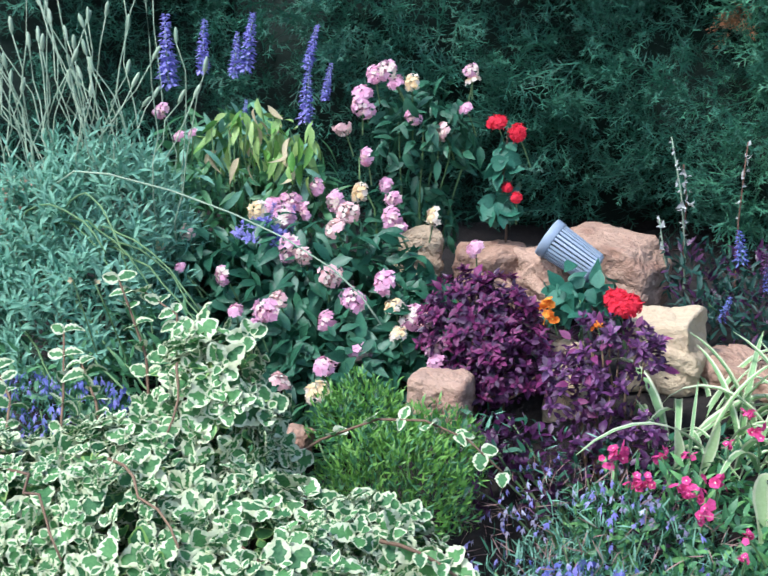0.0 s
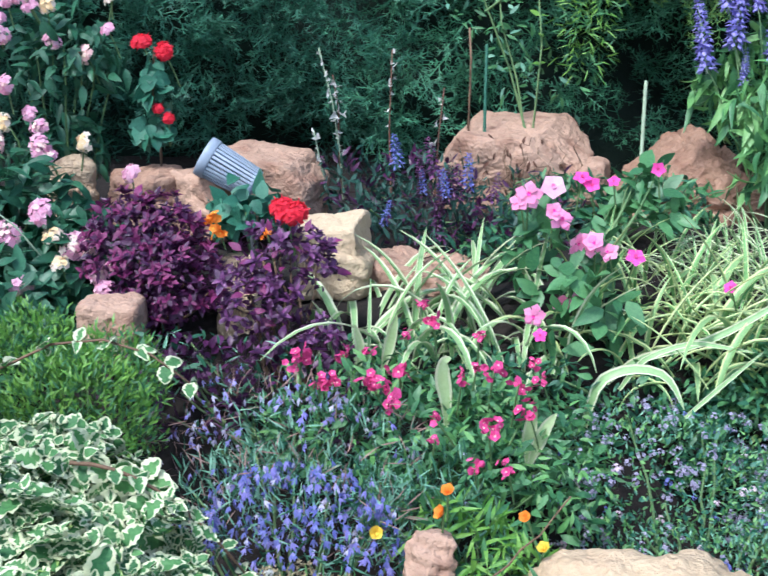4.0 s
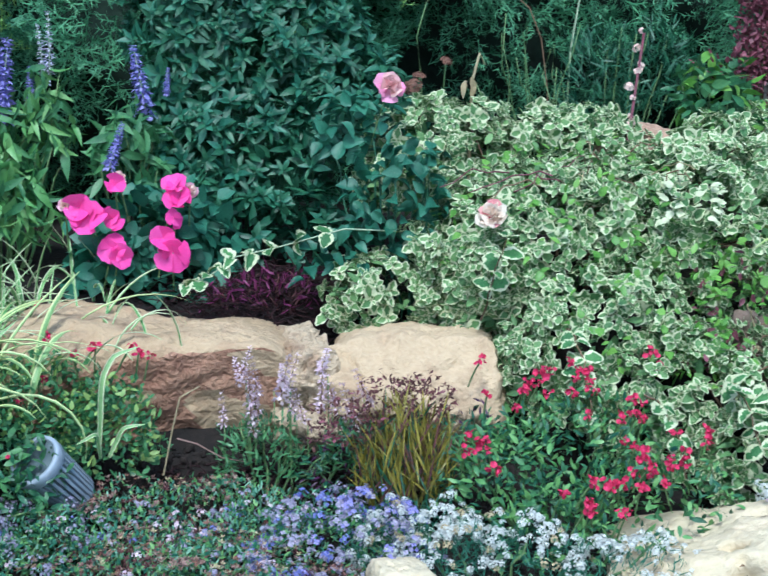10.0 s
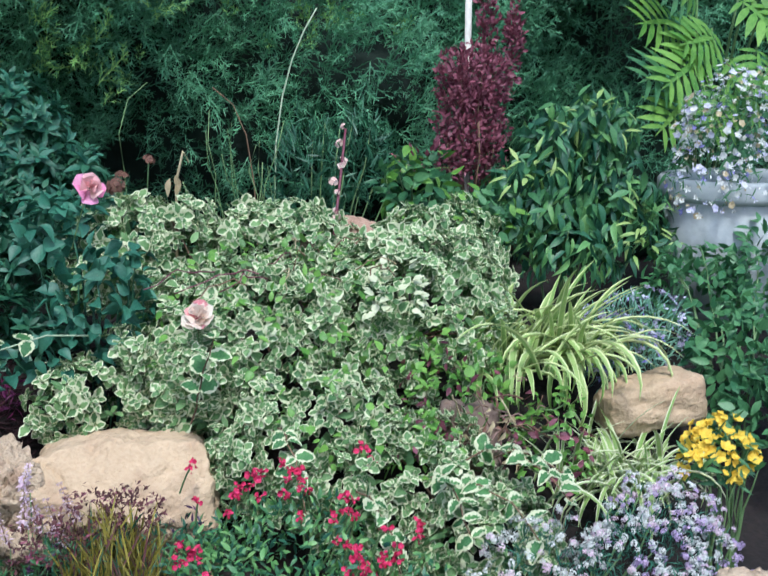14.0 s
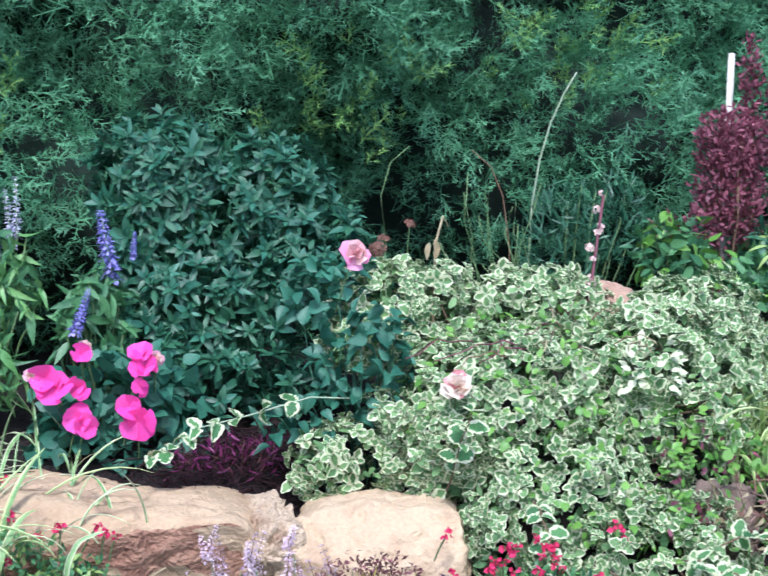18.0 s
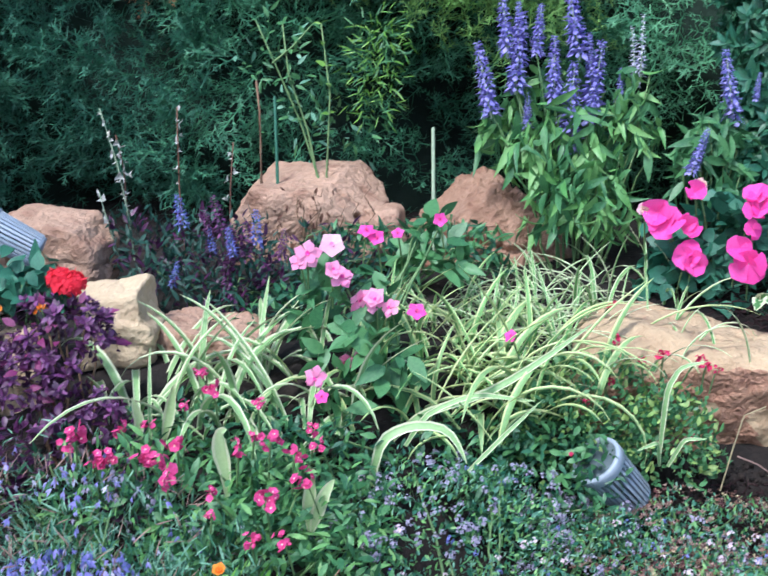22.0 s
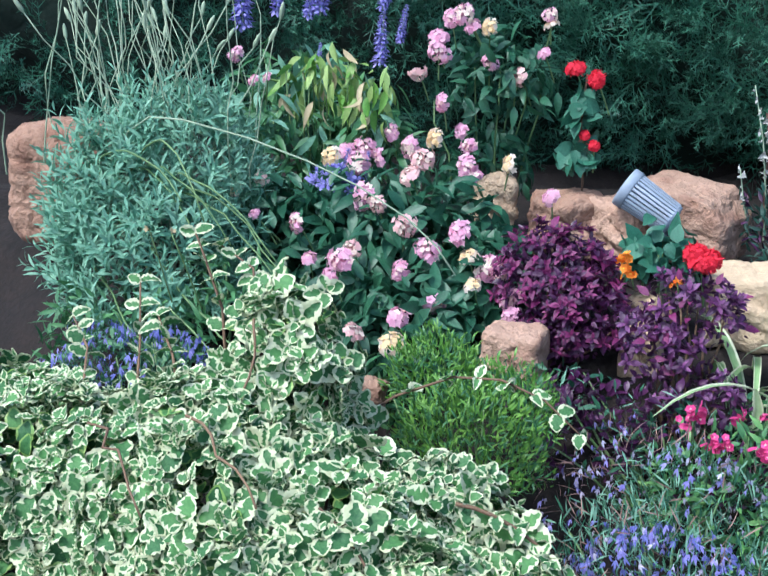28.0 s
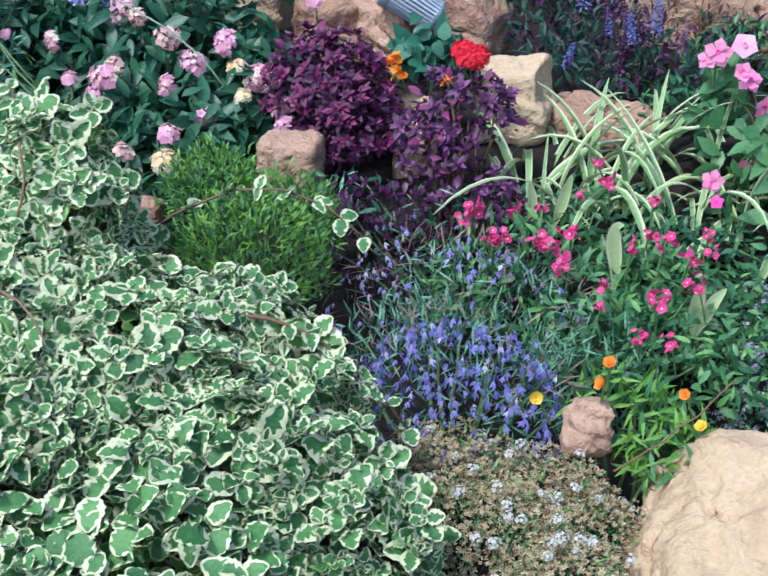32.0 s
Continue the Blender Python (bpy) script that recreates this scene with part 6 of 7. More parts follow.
ROSE = [make_mesh("rose", open_rose(i), [ROSE_PINK, ROSE_PINK], True) for i in range(4)]
ROSE_P = [make_mesh("rose", rose_shape(i + 5), [ROSE_PALE, PINK], True) for i in range(2)]
heads_on(ros, ROSE, [(0.270, 2.14, 0.960), (0.285, 2.135, 0.945), (0.320, 2.135, 0.940), (0.316, 2.125, 0.895), (0.322, 2.12, 0.882), (0.420, 2.14, 0.986), (0.425, 2.135, 0.962), (0.416, 2.13, 0.935), (0.396, 2.125, 0.905), (0.410, 2.12, 0.882)], 0.0255, "rose", 0.28, (0, -0.85, 0.35), 0.07)
heads_on(ros, ROSE_P, [(0.334, 2.155, 0.998), (0.250, 2.15, 0.962), (0.445, 2.145, 0.975)], 0.014, "rose", 0.3, (0, -0.7, 0.6), 0.08)
heads_on(ros, ROSE, [(0.326, 2.145, 0.990)], 0.018, "rose", 0.3, (0, -0.7, 0.6), 0.08)
sage_s = bush("violet_sage", "small sage with a few violet spikes before the shrub", "plant", [(0.38, 2.33, 0.98, 0.07, 0.05, 0.12)], LANCE, [GREEN], 200, 0.05, 60, 0.4)
spikes(sage_s, SPIKE, [((0.412, 2.34, 1.075), (0.395, 2.35, 1.188)), ((0.447, 2.34, 1.110), (0.453, 2.35, 1.152)), ((0.336, 2.27, 1.000), (0.362, 2.28, 1.068))])
SHRB = [(0.62, 2.46, 1.10, 0.20, 0.12, 0.16), (0.52, 2.48, 1.22, 0.12, 0.10, 0.12), (0.72, 2.46, 1.16, 0.12, 0.10, 0.14), (0.58, 2.40, 0.98, 0.20, 0.10, 0.14), (0.78, 2.36, 1.02, 0.12, 0.10, 0.14), (0.52, 2.36, 0.90, 0.14, 0.08, 0.10), (0.60, 2.28, 0.86, 0.18, 0.06, 0.08)]
glossy = bush("glossy_shrub", "dense rounded evergreen shrub with glossy dark leaves", "shrub", SHRB, [leaf_shape(0.40, 4, 0.12, 0.2), leaf_shape(0.38, 4, 0.2, 0.3)], [GREEN_DARK, GREEN], 1500, 0.036, 60, 0.0, 0.6, 0.5, 0.5, stem_mat=GREEN_DARK)
q, o = blob_points(620, SHRB, 0.86, -0.4)
sprinkle(glossy, [whorl_shape(i) for i in range(4)], [GREEN_DARK, GREEN_BLUE], q, o, 0.036, 190, "shoot", 0.5)
REDS = [(0.15, 1.88, 0.71, 0.13, 0.07, 0.10), (0.262, 1.82, 0.685, 0.070, 0.06, 0.10), (0.10, 1.80, 0.70, 0.10, 0.07, 0.10)]
redb = bush("small_red_shrub", "small leafy shrub dotted with red flowers", "shrub", REDS, OVATE + [leaf_shape(0.5, 4, 0.1, 0.2, mat=1)], [GREEN, GREEN_YELLOW], 3600, 0.0125, 160, -0.2, 0.7, 0.4, 0.6, stem_mat=GREEN_DARK)
REDF = [make_mesh("flower", ruffle_shape(i, 9, small=0.3, large=0.55), [RED, MAGENTA], True) for i in (5, 6, 7, 8)]
heads_on(redb, REDF, [(0.172, 1.843, 0.778), (0.221, 1.848, 0.808), (0.252, 1.848, 0.817), (0.309, 1.838, 0.806), (0.323, 1.834, 0.801), (0.142, 1.798, 0.764), (0.123, 1.719, 0.718), (0.293, 1.809, 0.711), (0.189, 1.916, 0.817), (0.189, 1.996, 0.848), (0.301, 1.842, 0.816)], 0.0100, "flower", stalk=0.04)
COVB = [(0.02, 1.42, 0.58, 0.20, 0.15, 0.10), (0.28, 1.48, 0.58, 0.20, 0.15, 0.10), (0.44, 1.56, 0.58, 0.16, 0.14, 0.10), (-0.05, 1.58, 0.66, 0.17, 0.13, 0.10), (0.20, 1.62, 0.58, 0.16, 0.12, 0.09), (0.40, 1.38, 0.56, 0.14, 0.12, 0.10), (0.12, 1.30, 0.56, 0.16, 0.10, 0.09), (0.31, 1.715, 0.575, 0.20, 0.10, 0.085), (0.06, 1.70, 0.57, 0.16, 0.10, 0.10), (0.54, 1.63, 0.55, 0.14, 0.09, 0.07)]
cov = bush("ground_cover", "low lobelia and alyssum ground cover with tiny pale flowers", "plant", COVB, [leaf_shape(0.35, 3, 0.1, 0.2), leaf_shape(0.5, 3, 0.1, 0.2, mat=1), leaf_shape(0.3, 3, 0.1, 0.2, mat=2), leaf_shape(0.4, 3, 0.1, 0.2, mat=3)], [GREEN, GREEN_BLUE, GREY_GREEN, STRIPE_GREEN], 19500, 0.0092, 160, -0.4, 0.6, 0.4, 0.6, stems=30)
mat_of_flowers(cov, ((LILAC_DULL, 0.80), (LILAC, 0.12), (BLUE, 0.08)), COVB[:5] + COVB[8:9], 900, 0.0046, CLUS_FEW, 90, patchy=13)
mat_of_flowers(cov, ((BLUE, 0.30), (VIOLET, 0.25), (LILAC_DULL, 0.45)), [COVB[5], (0.50, 1.50, 0.60, 0.12, 0.12, 0.10), (0.34, 1.30, 0.60, 0.12, 0.08, 0.06)], 520, 0.0066, CLUS_FEW, 120, patchy=16)
mat_of_flowers(cov, ((SEED_BROWN, 0.35), (DRY_BROWN, 0.15), (FADED_PINK, 0.4), (DRY, 0.1)), [COVB[1], COVB[6], COVB[5], COVB[7], (0.14, 1.36, 0.60, 0.07, 0.08, 0.08), (0.26, 1.40, 0.62, 0.12, 0.10, 0.07), (0.10, 1.32, 0.60, 0.10, 0.08, 0.06)], 3900, 0.0052, [kite(4, 1, 0, 40, 0.45)], 60, "seed_head", patchy=18)

DEAD_PALE = make_mesh("dead_leaf", leaf_shape(0.45, 4, 0.3, 0.4), [DRY], True)
DEAD = make_mesh("dead_leaf", leaf_shape(0.3, 4, 0.3, 0.5), [DRY_BROWN], True)
# young shrub with bare branches over the ochre boulder
young = thing("young_shrub", (-0.34, 2.50, float(ground_z(-0.34, 2.50))), "young shrub with thin bare branches and sparse pale leaves", "shrub")
for pts, k, m in (([(-0.305, 2.46, 0.93), (-0.345, 2.47, 1.062), (-0.391, 2.47, 1.176), (-0.419, 2.47, 1.244)], 5, GREEN), ([(-0.31, 2.46, 0.93), (-0.331, 2.47, 1.043), (-0.363, 2.47, 1.148), (-0.372, 2.48, 1.235)], 4, GREEN),
                  ([(-0.30, 2.46, 0.93), (-0.288, 2.47, 1.110), (-0.302, 2.48, 1.235)], 5, GREEN_LIME), ([(-0.391, 2.47, 1.167), (-0.353, 2.47, 1.196), (-0.316, 2.47, 1.235)], 4, GREEN)):
    sprig(young, pts, OVATE, [m], 0.022, k, STEM, 0.0024, start=0.4)
p, o = blob_points(360, [(-0.215, 2.53, 1.12, 0.06, 0.03, 0.09), (-0.20, 2.54, 1.20, 0.05, 0.03, 0.06)], 0.2, -1.0)
foliage(young, NARROW + [leaf_shape(0.14, 3, mat=1)], [GREEN_LIME, GREEN], frames(p, unit(o + rng.normal(0, 0.6, p.shape)), unit(rng.normal(0, 0.5, p.shape) + [0, -0.5, 0.6]), 0.026), 60)
p, o = blob_points(150, [(-0.40, 2.55, 1.15, 0.08, 0.04, 0.12), (-0.30, 2.55, 1.05, 0.12, 0.04, 0.10)], 0.2, -1.0)
foliage(young, LANCE + [leaf_shape(0.3, 4, mat=1)], [GREEN, GREY_GREEN], frames(p, unit(o + rng.normal(0, 0.6, p.shape)), unit(rng.normal(0, 0.5, p.shape) + [0, -0.5, 0.6]), 0.026), 40)
for i in range(40):
    q = (-0.30 + rng.normal(0, 0.055), 2.345 + rng.normal(0, 0.008), 0.905 + rng.uniform(-0.05, 0.06))
    put("dead_leaf", DEAD, young, frames([q], [(rng.normal(0, 0.5), -0.1, -1)], [(rng.normal(0, 0.4), -1, 0.3)], rng.uniform(0.010, 0.022))[0])
for i in range(16):
    a = Vector((-0.30 + rng.normal(0, 0.05), 2.345 + rng.normal(0, 0.008), 0.84 + rng.uniform(0, 0.05)))
    b = a + Vector((rng.normal(0, 0.03), rng.normal(0, 0.006), rng.uniform(0.03, 0.10)))
    line_stalk(young, bend(a, b, -0.006, 5, 0.006), 0.0011, TWIG, "twig")
line_stalk(young, bend((-0.41, 2.43, 0.85), (-0.415, 2.43, 1.14), 0, 5, 0.003), 0.003, TWIG, "stem")
for x, y, z, r, mt, lab in ((-0.10, 2.41, 1.055, 0.0032, STEM_PALE, "thin grey garden stake beside the boulders"), (-0.385, 2.43, 1.11, 0.003, GREEN_BLUE, "thin dark green plant stake")):
    z0 = float(ground_z(x, y)) - 0.03
    stake = new("plant_stake", make_mesh("plant_stake", tube([(0, 0, z0), (0.002, 0, z), (0.002, 0, z + 0.002)], [r, r, r * 0.5], 8), [mt], True))
    stake.location = (x, y, 0)
    tagged(stake, lab, "stake", "plant stakes")

# ---- spot lamps ----


def spot_lamp(label, back, front, r):
    """A finned garden spot lamp: ribbed body, rim, glass, knuckle and ground spike."""
    a, b = Vector(back), Vector(front)
    length = (b - a).length
    t = thing("spot_lamp", back, label, "lamp", "spot lamps")
    m = at_dir(a, b - a)

    def ring(prof, mats, name, sides=36, under=None):
        v, f = [], []
        for z, q in prof:
            v += [(q * math.cos(2 * math.pi * i / sides), q * math.sin(2 * math.pi * i / sides), z) for i in range(sides)]
        for j in range(len(prof) - 1):
            f += [(j * sides + i, j * sides + (i + 1) % sides, (j + 1) * sides + (i + 1) % sides, (j + 1) * sides + i) for i in range(sides)]
        return put(name, make_mesh(name, (np.array(v), f, [0] * len(f)), mats, True), under or t, m)

    body = ring([(0, 0.0), (0, r * 0.62), (length * 0.06, r * 0.66), (length * 0.80, r * 0.74), (length * 0.84, r * 0.74)], [LAMP_DARK], "body")
    rim = ring([(length * 0.82, r * 0.70), (length * 0.82, r * 1.0), (length * 0.84, r * 1.06), (length * 0.97, r * 1.06), (length, r * 1.03), (length, r * 0.90), (length * 0.94, r * 0.86), (length * 0.88, r * 0.86)], [LAMP_GREY], "rim")
    ring([(length * 0.95, r * 0.87), (length * 0.965, r * 0.5), (length * 0.97, 0.0)], [GLASS], "glass", under=rim)
    fin = make_mesh("fin", join(*[(np.array([(x, y0, 0), (x, y1, 0), (x, y3, length * 0.83), (x, y2, length * 0.83)]), [(0, 1, 2, 3)] if x > 0 else [(3, 2, 1, 0)], [0]) for x in (-0.0020, 0.0020) for y0, y1, y2, y3 in ((r * 0.55, r * 0.86, r * 0.68, r * 1.0),)],
                                 (np.array([(-0.0020, r * 0.86, 0), (0.0020, r * 0.86, 0), (0.0020, r * 1.0, length * 0.83), (-0.0020, r * 1.0, length * 0.83)]), [(0, 1, 2, 3)], [0])), [LAMP_GREY])
    for i in range(28):
        put("fin", fin, body, m @ rot("Z", 360 / 28 * i))
    ring([(0.004, 0.0), (0.004, r * 0.80), (-0.004, r * 0.80), (-0.006, r * 0.5), (-0.006, 0.0)], [LAMP_GREY], "back_cap", under=body)
    g = Vector((a.x, a.y, float(ground_z(a.x, a.y))))
    put("spike", make_mesh("spike", tube([tuple(g - Vector((0, 0, 0.05))), tuple(g), tuple(a + (b - a) * 0.2)], [0.003, 0.009, 0.009], 8), [LAMP_DARK], True), t)


spot_lamp("pale grey finned garden spot lamp lying on the rocks", (-0.712, 2.063, 0.914), (-0.793, 2.055, 0.960), 0.0325)
spot_lamp("blue-grey finned garden spot lamp tilted among the flowers", (0.206, 1.778, 0.634), (0.153, 1.742, 0.704), 0.0355)

# ---- right ----
NEMB = [(0.466, 1.79, 0.645, 0.070, 0.05, 0.072), (0.60, 1.79, 0.63, 0.05, 0.04, 0.06)]
nem = bush("lilac_nemesia", "airy plant with small lilac flower spikes", "plant", NEMB, LANCE, [GREEN], 900, 0.014, 90, -0.4)
NSP = [make_mesh("flower_spike", spike_shape(i + 20, 0.12, 0.02, (0, 1), 6, 4, 0.020), [c, SEED_BROWN], True) for i, c in enumerate((LILAC, LILAC, LILAC_DEEP))]
for i in range(20):
    x = 0.475 + rng.normal(0, 0.026) if i < 12 else rng.uniform(0.53, 0.65)
    z = 0.735 + rng.normal(0, 0.022) - (0.015 if i >= 12 else 0)
    spikes(nem, NSP, [((x, 1.79 + rng.normal(0, 0.025), z), (x + rng.normal(0, 0.014), 1.80 + rng.normal(0, 0.01), z + rng.uniform(0.03, 0.055)))])
    line_stalk(nem, bend((x, 1.79, 0.64), (x, 1.79, z), 0, 3), 0.001, STEM, "stem")
bush("shade_plant", "low dark leafy growth at the foot of the boulders", "plant", [(0.62, 1.75, 0.63, 0.12, 0.05, 0.08), (0.52, 1.70, 0.59, 0.07, 0.05, 0.05), (0.74, 1.72, 0.64, 0.08, 0.05, 0.08)], [leaf_shape(0.3, 3, 0.1, 0.2), leaf_shape(0.26, 3, 0.1, 0.3, mat=1), leaf_shape(0.26, 3, 0.1, 0.3, mat=2)], [GREEN_DARK, PURPLE, GREEN_DARK], 900, 0.014, 60, -0.2)
BROB = [(0.63, 1.64, 0.66, 0.07, 0.06, 0.10)]
bro = bush("brown_tuft", "tuft of olive stems with reddish brown seed heads", "plant", BROB, [leaf_shape(0.055, 4, 0.1, 0.15), leaf_shape(0.05, 4, 0.1, -0.15), leaf_shape(0.05, 4, 0.1, 0.2), leaf_shape(0.05, 4, 0.1, 0.1, mat=1), leaf_shape(0.05, 4, 0.1, 0.2, mat=2)], [OLIVE, SEED_BROWN, GREEN_DARK], 900, 0.06, 90, -1.4, 0.3, 0.1, 0.2)
mat_of_flowers(bro, ((SEED_BROWN, 0.8), (MAROON, 0.2)), [(0.61, 1.66, 0.755, 0.05, 0.04, 0.05), (0.67, 1.67, 0.75, 0.04, 0.04, 0.04), (0.55, 1.69, 0.725, 0.05, 0.04, 0.04)], 480, 0.0085, [leaf_shape(0.4, 3, 0.2, 0.2), floret(3, 1, 0, 50, 0.4)], 90, "seed_head", 0.4, -0.9)
SNPB = [(0.86, 1.62, 0.66, 0.16, 0.11, 0.10), (0.92, 1.50, 0.62, 0.14, 0.09, 0.09), (0.76, 1.62, 0.64, 0.10, 0.10, 0.09), (0.80, 1.50, 0.60, 0.10, 0.08, 0.08)]
snap = bush("red_snapdragon", "low plant with many small bright red flowers", "plant", SNPB, [leaf_shape(0.34, 4, 0.12, 0.2), leaf_shape(0.4, 4, 0.1, 0.3, mat=1), leaf_shape(0.4, 4, 0.1, 0.3, mat=2)], [GREEN_DARK, GREEN, STRIPE_GREEN], 2600, 0.016, 180, -0.2, 0.6, 0.5, 0.5)
heads_on(snap, REDF, [(0.789, 1.765, 0.764), (0.805, 1.644, 0.760), (0.855, 1.682, 0.766), (0.866, 1.617, 0.758), (0.858, 1.556, 0.743), (0.905, 1.660, 0.767), (0.939, 1.577, 0.747), (1.025, 1.657, 0.767), (1.012, 1.669, 0.781), (0.758, 1.661, 0.753), (0.725, 1.600, 0.709), (0.717, 1.539, 0.694), (0.827, 1.475, 0.685), (0.856, 1.462, 0.687), (0.883, 1.474, 0.691)], 0.0125, "flower", stalk=0.04)
SNAP = [(0.80, 1.64, 0.757), (0.856, 1.66, 0.762), (0.90, 1.65, 0.762), (0.94, 1.58, 0.745), (0.72, 1.57, 0.70), (0.84, 1.47, 0.686), (0.89, 1.46, 0.70), (0.95, 1.48, 0.715), (0.82, 1.43, 0.667), (0.90, 1.51, 0.72)]
heads_on(snap, REDF, [tuple(Vector(SNAP[i % 10]) + Vector(rng.normal(0, 0.018, 3)) * 0.9) for i in range(34)], 0.0095, "flower", stalk=0.04)
heads_on(snap, REDF, [(0.898, 1.474, 0.708), (0.906, 1.437, 0.689), (0.927, 1.455, 0.702), (0.956, 1.468, 0.712), (0.990, 1.475, 0.717), (1.020, 1.519, 0.715), (0.836, 1.412, 0.663), (0.783, 1.469, 0.679), (0.800, 1.433, 0.670), (0.898, 1.500, 0.713), (0.839, 1.457, 0.685), (0.899, 1.456, 0.697), (0.896, 1.537, 0.742), (0.956, 1.500, 0.729)], 0.0120, "flower", stalk=0.04)
ALYB = [(0.66, 1.42, 0.58, 0.14, 0.09, 0.10), (0.82, 1.38, 0.56, 0.12, 0.07, 0.09), (0.60, 1.50, 0.60, 0.10, 0.08, 0.08)]
aly = bush("white_alyssum", "mat of white alyssum at the bed edge", "plant", ALYB, NARROW, [GREEN_BLUE], 2200, 0.017, 60, -0.4, 0.6, 0.4, 0.5)
mat_of_flowers(aly, ((WHITE, 0.9), (DRY, 0.1)), ALYB, 640, 0.0052, CLUS, 0, "floret_head", 0.88, patchy=34)
ALY2 = [(1.16, 1.42, 0.62, 0.11, 0.09, 0.11), (1.26, 1.34, 0.64, 0.10, 0.08, 0.11), (1.34, 1.40, 0.66, 0.10, 0.08, 0.10), (1.12, 1.27, 0.60, 0.07, 0.07, 0.10), (1.23, 1.22, 0.62, 0.08, 0.07, 0.09)]
aly2 = bush("lilac_alyssum", "alyssum with white and lilac flower clusters spilling over the rocks", "plant", ALY2, NARROW, [GREEN_BLUE], 2200, 0.017, 60, -0.4, 0.6, 0.4, 0.5)
mat_of_flowers(aly2, ((WHITE, 0.75), (LILAC, 0.25)), ALY2, 760, 0.0052, CLUS, 0, "floret_head", 0.9, patchy=34)
mat_of_flowers(aly2, ((LILAC_DEEP, 0.8), (LILAC, 0.2)), [(1.29, 1.27, 0.66, 0.08, 0.07, 0.11), ALY2[2]], 110, 0.0050, CLUS, 40, "floret_head", 0.9, patchy=34)

PLR = [(1.05, 2.02, 0.84, 0.28, 0.18, 0.18), (1.26, 1.94, 0.86, 0.20, 0.16, 0.18), (0.74, 2.04, 0.80, 0.11, 0.06, 0.07), (0.86, 2.02, 0.80, 0.08, 0.07, 0.10), (1.02, 1.84, 0.74, 0.18, 0.13, 0.14), (1.12, 1.72, 0.68, 0.16, 0.14, 0.13), (0.90, 2.20, 0.98, 0.16, 0.10, 0.12), (1.12, 2.18, 0.96, 0.18, 0.10, 0.12), (1.36, 2.02, 0.94, 0.14, 0.10, 0.14), (1.16, 1.56, 0.645, 0.11, 0.09, 0.09), (0.90, 1.96, 0.82, 0.10, 0.08, 0.10)]
plr = shoot_mass("large mound of trailing plant with cream-edged leaves", PLR, 3300, 0.0195, 330, -0.6, mats=(VAR_LIGHT, CREAM))
p, o = blob_points(3000, [b[:3] + (b[3] * 0.86, b[4] * 0.86, b[5] * 0.86) for b in PLR], 0.8, -0.6)
foliage(plr, OVATE, [VAR_LIGHT], frames(p, unit(o * 0.5 + rng.normal(0, 0.5, p.shape)), unit(o * 0.6 + [0, -0.2, 0.6]), 0.024 * rng.uniform(0.7, 1.1, len(p))), 0, "shaded_leaf", "shaded_foliage")
p, o = blob_points(520, [(1.08, 1.80, 0.80, 0.16, 0.14, 0.12), (1.20, 1.74, 0.78, 0.13, 0.12, 0.12), (1.02, 1.98, 0.90, 0.2, 0.14, 0.14), (1.24, 1.80, 0.84, 0.10, 0.08, 0.08)], 0.92)
tip = unit(o * 0.5 + rng.normal(0, 0.5, p.shape))
foliage(plr, ROUND + OVATE, [GREEN_LIME], frames(p, tip, unit(o * 0.4 + [0, -0.2, 0.8]), 0.017 * rng.uniform(0.7, 1.2, len(p))), 40, "young_leaf", "young_foliage")
p, o = blob_points(55, [(1.17, 1.84, 0.96, 0.05, 0.05, 0.06)], 0.6)
foliage(plr, ROUND, [CREAM], frames(p, unit(o + rng.normal(0, 0.4, p.shape)), unit(o * 0.4 + [0, -0.2, 0.8]), 0.017), 30, "cream_leaf", "cream_foliage")
sprig(plr, [(0.748, 2.02, 0.913), (0.667, 2.03, 0.920), (0.562, 2.03, 0.899), (0.491, 2.03, 0.888), (0.452, 2.03, 0.863), (0.413, 2.03, 0.847)], EDGED, [VAR_GREEN, CREAM], 0.031, 9, STEM_PALE)
sprig(plr, bend((0.83, 1.86, 0.80), (0.845, 1.80, 0.94), 0.0, 6, 0.003), EDGED, [VAR_GREEN, CREAM], 0.030, 5)
for a, b in (((0.93, 1.78, 0.80), (0.90, 1.62, 0.72)), ((0.98, 1.62, 0.74), (0.98, 1.50, 0.66)), ((1.20, 1.60, 0.76), (1.22, 1.44, 0.735)), ((1.14, 1.62, 0.75), (1.25, 1.50, 0.755)), ((1.10, 1.60, 0.74), (1.15, 1.42, 0.70)), ((1.10, 1.62, 0.74), (1.08, 1.48, 0.70))):
    sprig(plr, bend(a, b, -0.03, 7, 0.003), EDGED, [VAR_GREEN, CREAM], 0.028, 6)
for i in range(16):
    a = Vector((1.05 + rng.normal(0, 0.11), 1.93 + rng.normal(0, 0.05), 1.005 + rng.normal(0, 0.012)))
    b = a + Vector((rng.normal(0, 0.09), rng.normal(-0.02, 0.03), rng.normal(0.0, 0.018)))
    line_stalk(plr, bend(a, b, -0.014, 6, 0.004), 0.0013, (TWIG, MAROON, DRY)[i % 3], "stem")
